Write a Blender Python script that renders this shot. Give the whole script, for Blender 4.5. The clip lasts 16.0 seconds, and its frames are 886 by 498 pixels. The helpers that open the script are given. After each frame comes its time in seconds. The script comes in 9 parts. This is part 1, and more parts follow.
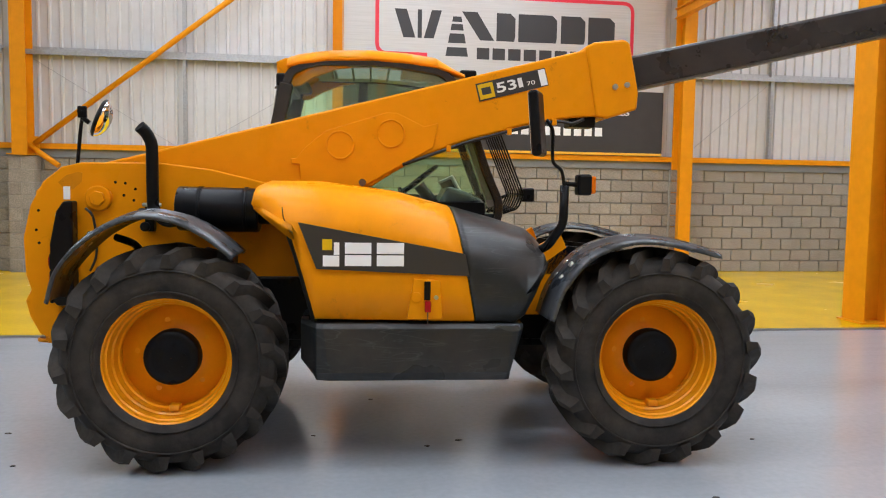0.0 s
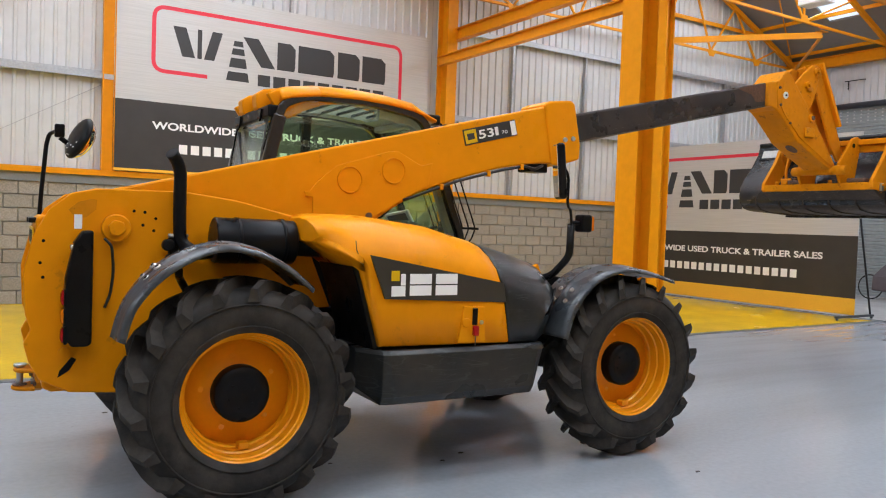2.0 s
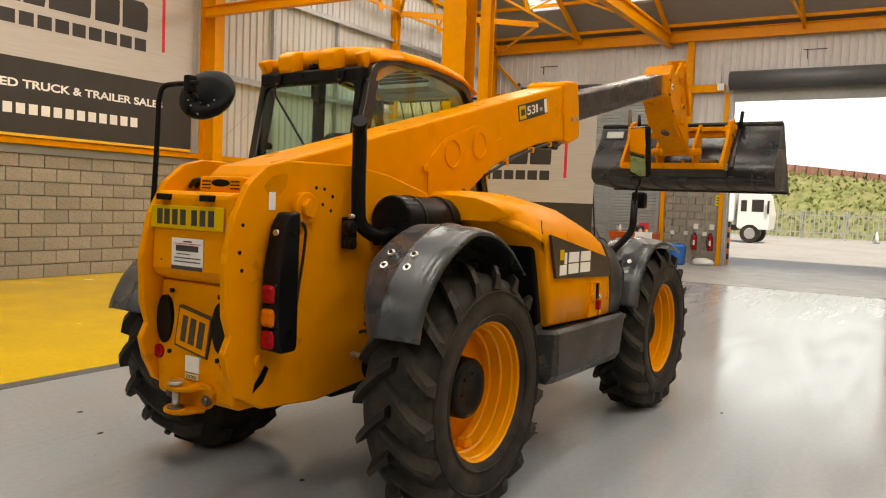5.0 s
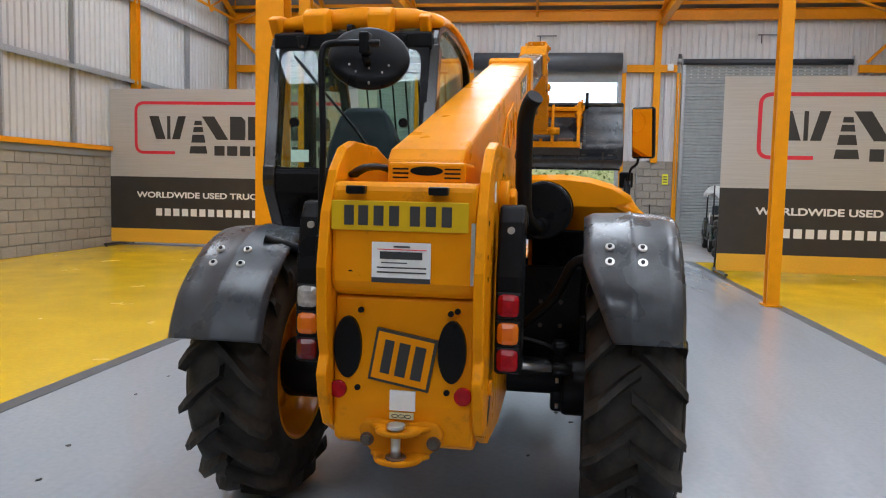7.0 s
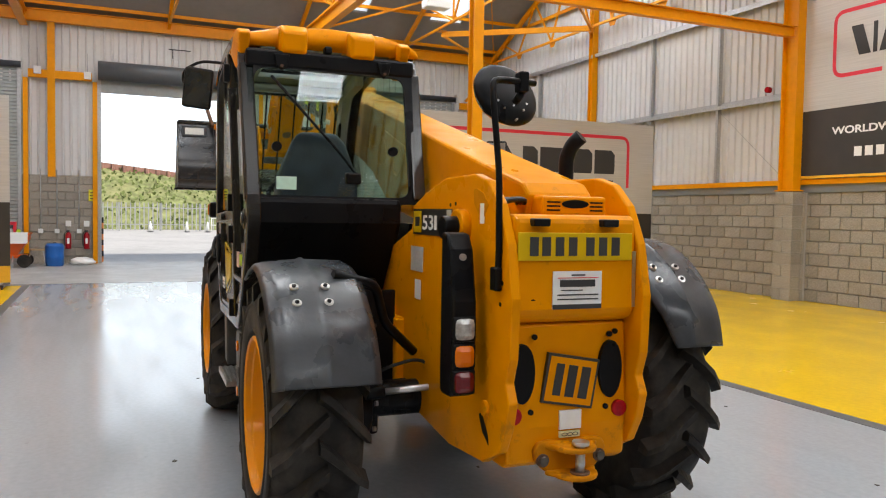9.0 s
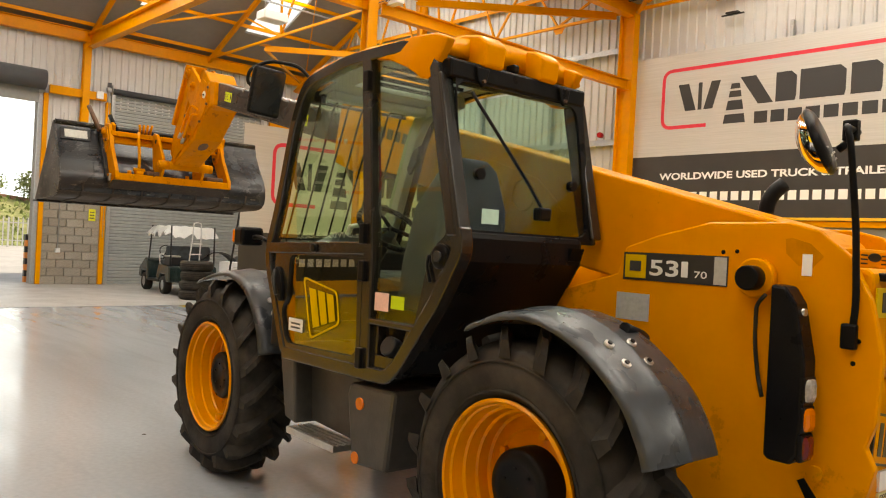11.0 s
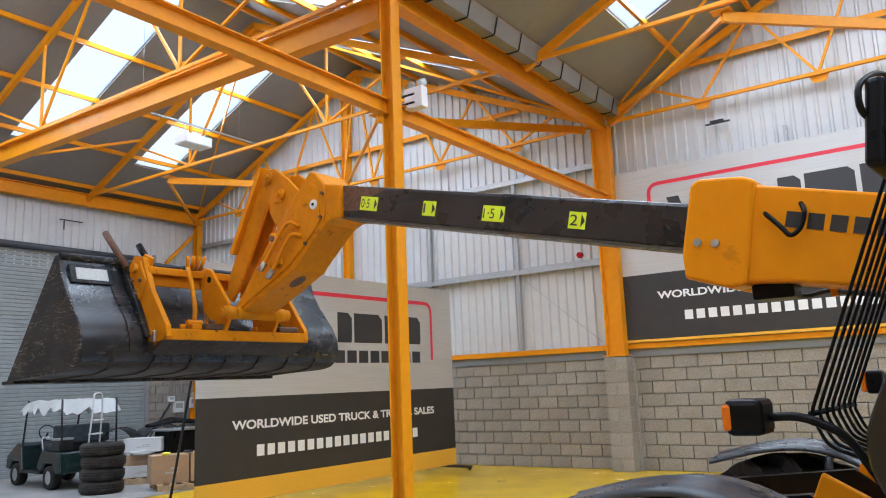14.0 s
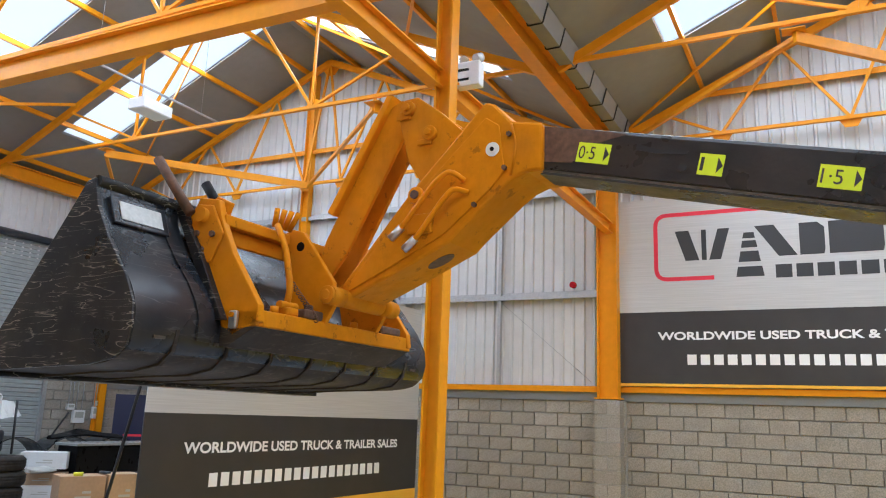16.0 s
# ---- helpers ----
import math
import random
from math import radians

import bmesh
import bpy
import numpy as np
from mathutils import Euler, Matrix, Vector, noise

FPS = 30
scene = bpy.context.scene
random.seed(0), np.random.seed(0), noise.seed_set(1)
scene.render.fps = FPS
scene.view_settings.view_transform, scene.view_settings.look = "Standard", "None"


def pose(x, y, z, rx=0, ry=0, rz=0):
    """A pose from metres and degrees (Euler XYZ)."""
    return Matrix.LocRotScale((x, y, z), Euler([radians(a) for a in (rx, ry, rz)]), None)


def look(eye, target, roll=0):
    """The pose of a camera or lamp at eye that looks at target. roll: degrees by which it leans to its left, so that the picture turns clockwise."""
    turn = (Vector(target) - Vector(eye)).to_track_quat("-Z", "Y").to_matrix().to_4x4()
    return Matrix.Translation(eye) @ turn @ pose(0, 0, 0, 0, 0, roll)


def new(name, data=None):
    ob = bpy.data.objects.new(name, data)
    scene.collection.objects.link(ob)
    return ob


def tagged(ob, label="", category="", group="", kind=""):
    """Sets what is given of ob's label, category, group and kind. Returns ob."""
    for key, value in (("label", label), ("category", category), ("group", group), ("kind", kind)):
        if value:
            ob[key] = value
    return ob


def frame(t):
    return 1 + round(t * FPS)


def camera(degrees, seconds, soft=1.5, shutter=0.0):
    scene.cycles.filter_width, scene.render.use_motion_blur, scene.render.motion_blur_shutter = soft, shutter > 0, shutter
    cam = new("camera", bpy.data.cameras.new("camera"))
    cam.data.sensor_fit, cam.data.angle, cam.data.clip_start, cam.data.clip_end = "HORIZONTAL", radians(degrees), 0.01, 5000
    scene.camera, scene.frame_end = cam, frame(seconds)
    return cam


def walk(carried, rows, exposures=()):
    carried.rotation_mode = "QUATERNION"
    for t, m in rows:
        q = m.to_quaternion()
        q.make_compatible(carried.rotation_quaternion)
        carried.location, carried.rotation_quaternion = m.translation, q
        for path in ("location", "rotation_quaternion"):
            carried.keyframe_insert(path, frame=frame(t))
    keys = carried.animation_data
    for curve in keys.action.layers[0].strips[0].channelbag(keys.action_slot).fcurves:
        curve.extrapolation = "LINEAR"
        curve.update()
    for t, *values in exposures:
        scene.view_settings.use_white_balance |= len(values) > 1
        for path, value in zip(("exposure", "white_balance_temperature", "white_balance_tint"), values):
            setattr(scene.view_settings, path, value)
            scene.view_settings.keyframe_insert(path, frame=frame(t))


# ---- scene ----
cam = camera(59.6, 16.0, soft=1.1)
PATH = [
    (0, (0.868, -5.322, 1.579), (1.14, -3.346, 1.429), 0.9),
    (0.5, (0.292, -5.347, 1.571), (0.756, -3.405, 1.45), 1.7),
    (1, (-0.278, -5.28, 1.576), (0.393, -3.399, 1.481), 1.8),
    (1.5, (-0.857, -5.202, 1.592), (0.038, -3.415, 1.522), 2.2),
    (2, (-1.36, -4.997, 1.584), (-0.293, -3.307, 1.521), 2.0),
    (2.5, (-1.919, -4.828, 1.587), (-0.692, -3.251, 1.511), 1.8),
    (3, (-2.339, -4.528, 1.57), (-0.962, -3.08, 1.484), 1.9),
    (3.5, (-2.696, -4.184, 1.572), (-1.202, -2.858, 1.474), 1.8),
    (4, (-3.022, -3.768, 1.574), (-1.449, -2.539, 1.454), 2.1),
    (4.2, (-3.103, -3.578, 1.565), (-1.506, -2.381, 1.443), 2.2),
    (6.3, (-3.676, -1.277, 1.55), (-1.769, -0.688, 1.415), 1.8),
    (6.5, (-3.672, -1.048, 1.546), (-1.743, -0.538, 1.405), 1.7),
    (7, (-3.689, -0.466, 1.546), (-1.713, -0.203, 1.386), 1.2),
    (7.5, (-3.693, 0.094, 1.537), (-1.7, 0.099, 1.371), 0.7),
    (8, (-3.672, 0.637, 1.579), (-1.698, 0.355, 1.426), 0.4),
    (8.2, (-3.658, 0.869, 1.564), (-1.705, 0.458, 1.436), 0.5),
    (10.3, (-2.671, 2.848, 1.552), (-1.065, 1.658, 1.475), 2.8),
    (10.5, (-2.475, 3.01, 1.567), (-0.91, 1.766, 1.511), 3.1),
    (11, (-1.953, 3.278, 1.559), (-0.477, 1.927, 1.552), 3.0),
    (11.5, (-1.372, 3.491, 1.577), (0.048, 2.083, 1.591), 1.9),
    (12, (-0.774, 3.655, 1.55), (0.601, 2.203, 1.568), 1.5),
    (12.5, (-0.147, 3.735, 1.584), (1.193, 2.251, 1.597), 0.7),
    (13, (0.478, 3.768, 1.606), (1.744, 2.222, 1.692), -0.0),
    (13.5, (1.092, 3.683, 1.652), (2.278, 2.09, 1.882), -1.8),
    (14, (1.739, 3.59, 1.696), (2.865, 1.973, 2.043), -2.3),
    (14.5, (2.351, 3.391, 1.701), (3.466, 1.774, 2.078), -1.3),
    (15, (2.954, 3.253, 1.701), (4.053, 1.629, 2.096), -0.2),
    (15.5, (3.519, 3.05, 1.706), (4.569, 1.399, 2.12), 0.7),
    (16, (3.999, 3.029, 1.719), (4.889, 1.289, 2.141), 2.1),
]
walk(cam, [(t, look(eye, target, roll)) for t, eye, target, roll in PATH],
     exposures=[(0.0, 0.24, 6050, 10), (2.3, 0.15, 6000, 10), (3.0, 0.1, 7000, 10), (4.2, 0.03, 8300, 10), (6.3, 0.0, 8000, 10), (6.6, -0.02, 7700, 10), (7.0, 0.02, 6000, 10), (8.2, 0.14, 5750, 10),
                (10.3, 0.16, 8700, 10), (11.2, 0.32, 8100, 10), (12.0, 0.4, 7200, 10), (12.7, 0.38, 7500, 10), (13.5, 0.27, 6100, 9), (14.5, 0.15, 5400, 7), (16.0, 0.18, 5500, 7)])

# world: bright, hazy day outside the hall
world = bpy.data.worlds.new("sky_world")
scene.world = world
world.use_nodes = True
wn, wl = world.node_tree.nodes, world.node_tree.links
sky = wn.new("ShaderNodeTexSky")
sky.sky_type = "NISHITA"
sky.sun_disc = False
sky.sun_elevation = radians(49)
sky.sun_rotation = radians(236)
sky.dust_density = 3.0
wn["Background"].inputs["Strength"].default_value = 0.15
wl.new(sky.outputs["Color"], wn["Background"].inputs["Color"])

sun = new("sun", bpy.data.lights.new("sun", "SUN"))
sun.data.energy = 3.4
sun.data.angle = radians(0.6)
sun.data.color = (1.0, 0.95, 0.88)
sun.matrix_world = look((-30, -20, 42), (0, 0, 0))

# hall plan: x towards the front wall, y across, z up
YA, YB, XF, XBACK = 9.75, -10.62, 20.35, -17.25
VALLEY, VALLEY2 = 7.5, -4.87
RIDGE, RIDGE2, RIDGE3 = 13.92, 1.32, -11.06
ZV, ZR = 6.9, 9.75


def roof_z(x):
    """Underside of the roof sheets above a place."""
    for a, r, b in ((VALLEY, RIDGE, XF), (VALLEY2, RIDGE2, VALLEY), (XBACK, RIDGE3, VALLEY2)):
        if a <= x <= b:
            return ZV + (ZR - ZV) * ((x - a) / (r - a) if x < r else (b - x) / (b - r))
    return ZV


# daylight that comes in through the roof lights
SKY_Y = (-8.05, -4.97, -1.93, 1.1, 4.1, 7.1)
SLOPES = ((14.2, 18.95), (8.7, 13.6), (2.6, 6.1), (-3.4, 0.1), (-13.5, -11.5))
SKY_W = 1.06
roof_light_data = bpy.data.lights.new("roof_light", "AREA")
roof_light_data.shape = "RECTANGLE"
roof_light_data.size, roof_light_data.size_y = SKY_W, 3.9
roof_light_data.energy = 140.0
roof_light_data.color = (0.90, 0.95, 1.0)
# the front bay's lamps are set weaker to balance floor and wall brightness
front_light_data = roof_light_data.copy()
front_light_data.energy = 113.0
# short roof lights high on the rear slope
rear_light_data = roof_light_data.copy()
rear_light_data.size_y, rear_light_data.energy = 2.1, 85.0
for xa, xb in SLOPES:
    za, zb = roof_z(xa), roof_z(xb)
    for yy in SKY_Y:
        lamp = new("roof_light", front_light_data if xa > VALLEY else roof_light_data if xa > -10 else rear_light_data)
        mid = Vector(((xa + xb) / 2, yy, (za + zb) / 2 + 0.01))
        along = Vector((xb - xa, 0, zb - za)).normalized()
        normal = Vector((-along.z, 0, along.x))
        if normal.z < 0:
            normal = -normal
        m = Matrix((Vector((0, 1, 0)).cross(normal) * 0 + Vector((0, 1, 0)), along * 1.0, normal)).transposed()
        if m.determinant() < 0:
            m = Matrix((Vector((0, -1, 0)), along, normal)).transposed()
        lamp.matrix_world = Matrix.Translation(mid) @ m.to_4x4()



# ---------- materials ----------
def material(name, color, rough=0.5, metal=0.0, grain=0.0, grain_scale=40.0, stain=0.0, stain_scale=2.0,
             stain_color=None, bump=0.0, bump_scale=60.0, coat=0.0, rough_var=0.0, spec=0.5, vary=0.0):
    """A painted, moulded or bare surface with fine grain and broad stains."""
    mat = bpy.data.materials.new(name)
    mat.use_nodes = True
    n, l = mat.node_tree.nodes, mat.node_tree.links
    b = n["Principled BSDF"]
    b.inputs["Base Color"].default_value = (*color, 1)
    b.inputs["Roughness"].default_value = rough
    b.inputs["Metallic"].default_value = metal
    b.inputs["Coat Weight"].default_value = coat
    b.inputs["Coat Roughness"].default_value = 0.18
    b.inputs["Specular IOR Level"].default_value = spec
    co = n.new("ShaderNodeTexCoord")
    last = None
    if grain or stain or vary:
        base = n.new("ShaderNodeRGB")
        base.outputs[0].default_value = (*color, 1)
        last = base.outputs[0]
    if vary:
        info = n.new("ShaderNodeObjectInfo")
        mr = n.new("ShaderNodeMapRange")
        mr.inputs["To Min"].default_value, mr.inputs["To Max"].default_value = 1 - vary, 1 + vary
        l.new(info.outputs["Random"], mr.inputs["Value"])
        mul = n.new("ShaderNodeMix")
        mul.data_type, mul.blend_type = "RGBA", "MULTIPLY"
        mul.inputs["Factor"].default_value = 1
        l.new(last, mul.inputs["A"])
        l.new(mr.outputs[0], mul.inputs["B"])
        last = mul.outputs["Result"]
    if grain:
        tex = n.new("ShaderNodeTexNoise")
        tex.inputs["Scale"].default_value, tex.inputs["Detail"].default_value = grain_scale, 6
        l.new(co.outputs["Object"], tex.inputs["Vector"])
        mr = n.new("ShaderNodeMapRange")
        mr.inputs["From Min"].default_value, mr.inputs["From Max"].default_value = 0.3, 0.7
        mr.inputs["To Min"].default_value, mr.inputs["To Max"].default_value = 1 - grain, 1 + grain
        l.new(tex.outputs["Fac"], mr.inputs["Value"])
        mul = n.new("ShaderNodeMix")
        mul.data_type, mul.blend_type = "RGBA", "MULTIPLY"
        mul.inputs["Factor"].default_value = 1
        l.new(last, mul.inputs["A"])
        l.new(mr.outputs[0], mul.inputs["B"])
        last = mul.outputs["Result"]
    if stain:
        tex = n.new("ShaderNodeTexNoise")
        tex.inputs["Scale"].default_value, tex.inputs["Detail"].default_value = stain_scale, 8
        tex.inputs["Roughness"].default_value = 0.65
        l.new(co.outputs["Object"], tex.inputs["Vector"])
        ramp = n.new("ShaderNodeMapRange")
        ramp.inputs["From Min"].default_value, ramp.inputs["From Max"].default_value = 0.45, 0.75
        ramp.inputs["To Min"].default_value, ramp.inputs["To Max"].default_value = 0, stain
        l.new(tex.outputs["Fac"], ramp.inputs["Value"])
        mix = n.new("ShaderNodeMix")
        mix.data_type = "RGBA"
        sc = stain_color or tuple(c * 0.4 for c in color)
        mix.inputs["B"].default_value = (*sc, 1)
        l.new(ramp.outputs[0], mix.inputs["Factor"])
        l.new(last, mix.inputs["A"])
        last = mix.outputs["Result"]
    if last is not None:
        l.new(last, b.inputs["Base Color"])
    if rough_var:
        tex = n.new("ShaderNodeTexNoise")
        tex.inputs["Scale"].default_value, tex.inputs["Detail"].default_value = stain_scale * 1.7, 6
        l.new(co.outputs["Object"], tex.inputs["Vector"])
        mr = n.new("ShaderNodeMapRange")
        mr.inputs["From Min"].default_value, mr.inputs["From Max"].default_value = 0.3, 0.7
        mr.inputs["To Min"].default_value, mr.inputs["To Max"].default_value = max(rough - rough_var, 0.02), rough + rough_var
        l.new(tex.outputs["Fac"], mr.inputs["Value"])
        l.new(mr.outputs[0], b.inputs["Roughness"])
    if bump:
        tex = n.new("ShaderNodeTexNoise")
        tex.inputs["Scale"].default_value, tex.inputs["Detail"].default_value = bump_scale, 5
        l.new(co.outputs["Object"], tex.inputs["Vector"])
        bp = n.new("ShaderNodeBump")
        bp.inputs["Strength"].default_value = bump
        bp.inputs["Distance"].default_value = 0.01
        l.new(tex.outputs["Fac"], bp.inputs["Height"])
        l.new(bp.outputs[0], b.inputs["Normal"])
    return mat


def glass(name, color=(1, 1, 1), rough=0.0, gloss=0.09):
    """A pane: mostly clear, with a mirror-like gloss that grows at grazing angles."""
    mat = bpy.data.materials.new(name)
    mat.use_nodes = True
    n, l = mat.node_tree.nodes, mat.node_tree.links
    n.remove(n["Principled BSDF"])
    tr = n.new("ShaderNodeBsdfTransparent")
    tr.inputs["Color"].default_value = (*color, 1)
    gl = n.new("ShaderNodeBsdfGlossy")
    gl.inputs["Roughness"].default_value = rough
    fr = n.new("ShaderNodeLayerWeight")
    fr.inputs["Blend"].default_value = 0.5
    pw = n.new("ShaderNodeMath")
    pw.operation = "POWER"
    pw.inputs[1].default_value = 3.5
    mr = n.new("ShaderNodeMath")
    mr.operation = "MULTIPLY_ADD"
    mr.inputs[1].default_value, mr.inputs[2].default_value = 0.7, gloss
    l.new(fr.outputs["Facing"], pw.inputs[0])
    mix = n.new("ShaderNodeMixShader")
    l.new(pw.outputs[0], mr.inputs[0])
    l.new(mr.outputs[0], mix.inputs[0])
    l.new(tr.outputs[0], mix.inputs[1])
    l.new(gl.outputs[0], mix.inputs[2])
    l.new(mix.outputs[0], n["Material Output"].inputs["Surface"])
    return mat


def streaked(name, color, dark, rough=0.35, metal=0.0, axis=2, amount=0.5, wave=90.0):
    """A printed or brushed sheet with fine lines along one direction."""
    mat = material(name, color, rough, metal)
    n, l = mat.node_tree.nodes, mat.node_tree.links
    b = n["Principled BSDF"]
    co = n.new("ShaderNodeTexCoord")
    mp = n.new("ShaderNodeMapping")
    sc = [1.2, 1.2, 1.2]
    sc[axis] = wave
    mp.inputs["Scale"].default_value = sc
    l.new(co.outputs["Object"], mp.inputs["Vector"])
    tex = n.new("ShaderNodeTexNoise")
    tex.inputs["Scale"].default_value, tex.inputs["Detail"].default_value = 1.0, 6
    l.new(mp.outputs[0], tex.inputs["Vector"])
    mr = n.new("ShaderNodeMapRange")
    mr.inputs["From Min"].default_value, mr.inputs["From Max"].default_value = 0.35, 0.7
    mr.inputs["To Max"].default_value = amount
    l.new(tex.outputs["Fac"], mr.inputs["Value"])
    mix = n.new("ShaderNodeMix")
    mix.data_type = "RGBA"
    mix.inputs["A"].default_value = (*color, 1)
    mix.inputs["B"].default_value = (*dark, 1)
    l.new(mr.outputs[0], mix.inputs["Factor"])
    l.new(mix.outputs["Result"], b.inputs["Base Color"])
    return mat


def scratched(name, color, scratch, rough=0.45, density=0.5, size=1.0, width=0.014, spec=0.3):
    """Worn dark paint with a brown rub and long, thin, crossing pale scratches."""
    mat = material(name, color, rough, 0.0, spec=spec, grain=0.2, grain_scale=30, stain=0.75, stain_scale=1.7,
                   stain_color=(0.055, 0.043, 0.034), rough_var=0.12)
    n, l = mat.node_tree.nodes, mat.node_tree.links
    b = n["Principled BSDF"]
    last = b.inputs["Base Color"].links[0].from_socket
    co = n.new("ShaderNodeTexCoord")
    for turn, scale in (((0.2, 0.6, 0.3), 2.6), ((0.1, -0.5, 0.8), 3.4), ((0.9, 0.1, 0.2), 4.6)):
        mp = n.new("ShaderNodeMapping")
        mp.inputs["Rotation"].default_value = turn
        mp.inputs["Scale"].default_value = (0.8, 1.0, 6.0)
        l.new(co.outputs["Object"], mp.inputs["Vector"])
        tex = n.new("ShaderNodeTexNoise")
        tex.inputs["Scale"].default_value, tex.inputs["Detail"].default_value = scale * size, 2.0
        tex.inputs["Distortion"].default_value = 0.2
        l.new(mp.outputs[0], tex.inputs["Vector"])
        off = n.new("ShaderNodeMath")
        off.operation = "SUBTRACT"
        off.inputs[1].default_value = 0.5
        l.new(tex.outputs["Fac"], off.inputs[0])
        ab = n.new("ShaderNodeMath")
        ab.operation = "ABSOLUTE"
        l.new(off.outputs[0], ab.inputs[0])
        line = n.new("ShaderNodeMapRange")
        line.inputs["From Min"].default_value, line.inputs["From Max"].default_value = 0.0, width
        line.inputs["To Min"].default_value, line.inputs["To Max"].default_value = 1.0, 0.0
        l.new(ab.outputs[0], line.inputs["Value"])
        mask = n.new("ShaderNodeTexNoise")
        mask.inputs["Scale"].default_value, mask.inputs["Detail"].default_value = scale * 2.2 * size, 3
        l.new(co.outputs["Object"], mask.inputs["Vector"])
        mr = n.new("ShaderNodeMapRange")
        mr.inputs["From Min"].default_value, mr.inputs["From Max"].default_value = 0.47, 0.60
        mr.inputs["To Max"].default_value = density
        l.new(mask.outputs["Fac"], mr.inputs["Value"])
        mu = n.new("ShaderNodeMath")
        mu.operation = "MULTIPLY"
        l.new(line.outputs[0], mu.inputs[0])
        l.new(mr.outputs[0], mu.inputs[1])
        mix = n.new("ShaderNodeMix")
        mix.data_type = "RGBA"
        mix.inputs["B"].default_value = (*scratch, 1)
        l.new(mu.outputs[0], mix.inputs["Factor"])
        l.new(last, mix.inputs["A"])
        last = mix.outputs["Result"]
    l.new(last, b.inputs["Base Color"])
    return mat


def chipped(mat, chip, amount, scale, start=0.62):
    """Chips and oily runs over worn paint."""
    n, l = mat.node_tree.nodes, mat.node_tree.links
    b = n["Principled BSDF"]
    last = b.inputs["Base Color"].links[0].from_socket
    co = n.new("ShaderNodeTexCoord")
    for size, stretch, lo, hi, k in ((scale, 1.0, start, start + 0.04, 1.0), (scale * 0.22, 0.3, start - 0.07, start + 0.1, 0.55)):
        mp = n.new("ShaderNodeMapping")
        mp.inputs["Scale"].default_value = (1.0, 1.0, stretch)
        l.new(co.outputs["Object"], mp.inputs["Vector"])
        tex = n.new("ShaderNodeTexNoise")
        tex.inputs["Scale"].default_value, tex.inputs["Detail"].default_value = size, 8
        tex.inputs["Roughness"].default_value = 0.7
        l.new(mp.outputs[0], tex.inputs["Vector"])
        mr = n.new("ShaderNodeMapRange")
        mr.inputs["From Min"].default_value, mr.inputs["From Max"].default_value = lo, hi
        mr.inputs["To Max"].default_value = amount * k
        l.new(tex.outputs["Fac"], mr.inputs["Value"])
        mix = n.new("ShaderNodeMix")
        mix.data_type = "RGBA"
        mix.inputs["B"].default_value = (*chip, 1)
        l.new(mr.outputs[0], mix.inputs["Factor"])
        l.new(last, mix.inputs["A"])
        last = mix.outputs["Result"]
    l.new(last, b.inputs["Base Color"])


M_FLOOR = material("grey_epoxy", (0.322, 0.342, 0.372), 0.18, 0, spec=0.8, grain=0.05, grain_scale=25, stain=0.35, stain_scale=0.5,
                   stain_color=(0.295, 0.305, 0.32), rough_var=0.09, bump=0.03, bump_scale=4)


def scuffed_floor(mat, low, high):
    """Long smears of gloss and faint scuffs, as a machine scrubber leaves them."""
    n, l = mat.node_tree.nodes, mat.node_tree.links
    b = n["Principled BSDF"]
    co = n.new("ShaderNodeTexCoord")
    mp = n.new("ShaderNodeMapping")
    mp.inputs["Rotation"].default_value = (0, 0, 0.35)
    mp.inputs["Scale"].default_value = (0.35, 2.6, 1.0)
    l.new(co.outputs["Object"], mp.inputs["Vector"])
    tex = n.new("ShaderNodeTexNoise")
    tex.inputs["Scale"].default_value, tex.inputs["Detail"].default_value = 1.6, 4
    tex.inputs["Distortion"].default_value = 0.6
    l.new(mp.outputs[0], tex.inputs["Vector"])
    mr = n.new("ShaderNodeMapRange")
    mr.inputs["From Min"].default_value, mr.inputs["From Max"].default_value = 0.3, 0.7
    mr.inputs["To Min"].default_value, mr.inputs["To Max"].default_value = low, high
    l.new(tex.outputs["Fac"], mr.inputs["Value"])
    l.new(mr.outputs[0], b.inputs["Roughness"])
    last = b.inputs["Base Color"].links[0].from_socket
    sp = n.new("ShaderNodeTexNoise")
    sp.inputs["Scale"].default_value, sp.inputs["Detail"].default_value = 7.0, 6
    l.new(co.outputs["Object"], sp.inputs["Vector"])
    m2 = n.new("ShaderNodeMapRange")
    m2.inputs["From Min"].default_value, m2.inputs["From Max"].default_value = 0.70, 0.78
    m2.inputs["To Max"].default_value = 0.55
    l.new(sp.outputs["Fac"], m2.inputs["Value"])
    m3 = n.new("ShaderNodeMapRange")
    m3.inputs["From Min"].default_value, m3.inputs["From Max"].default_value = 0.55, 0.8
    m3.inputs["To Max"].default_value = 0.22
    l.new(tex.outputs["Fac"], m3.inputs["Value"])
    mx = n.new("ShaderNodeMath")
    mx.operation = "MAXIMUM"
    l.new(m2.outputs[0], mx.inputs[0])
    l.new(m3.outputs[0], mx.inputs[1])
    mix = n.new("ShaderNodeMix")
    mix.data_type = "RGBA"
    mix.inputs["B"].default_value = (0.16, 0.165, 0.175, 1)
    l.new(mx.outputs[0], mix.inputs["Factor"])
    l.new(last, mix.inputs["A"])
    l.new(mix.outputs["Result"], b.inputs["Base Color"])


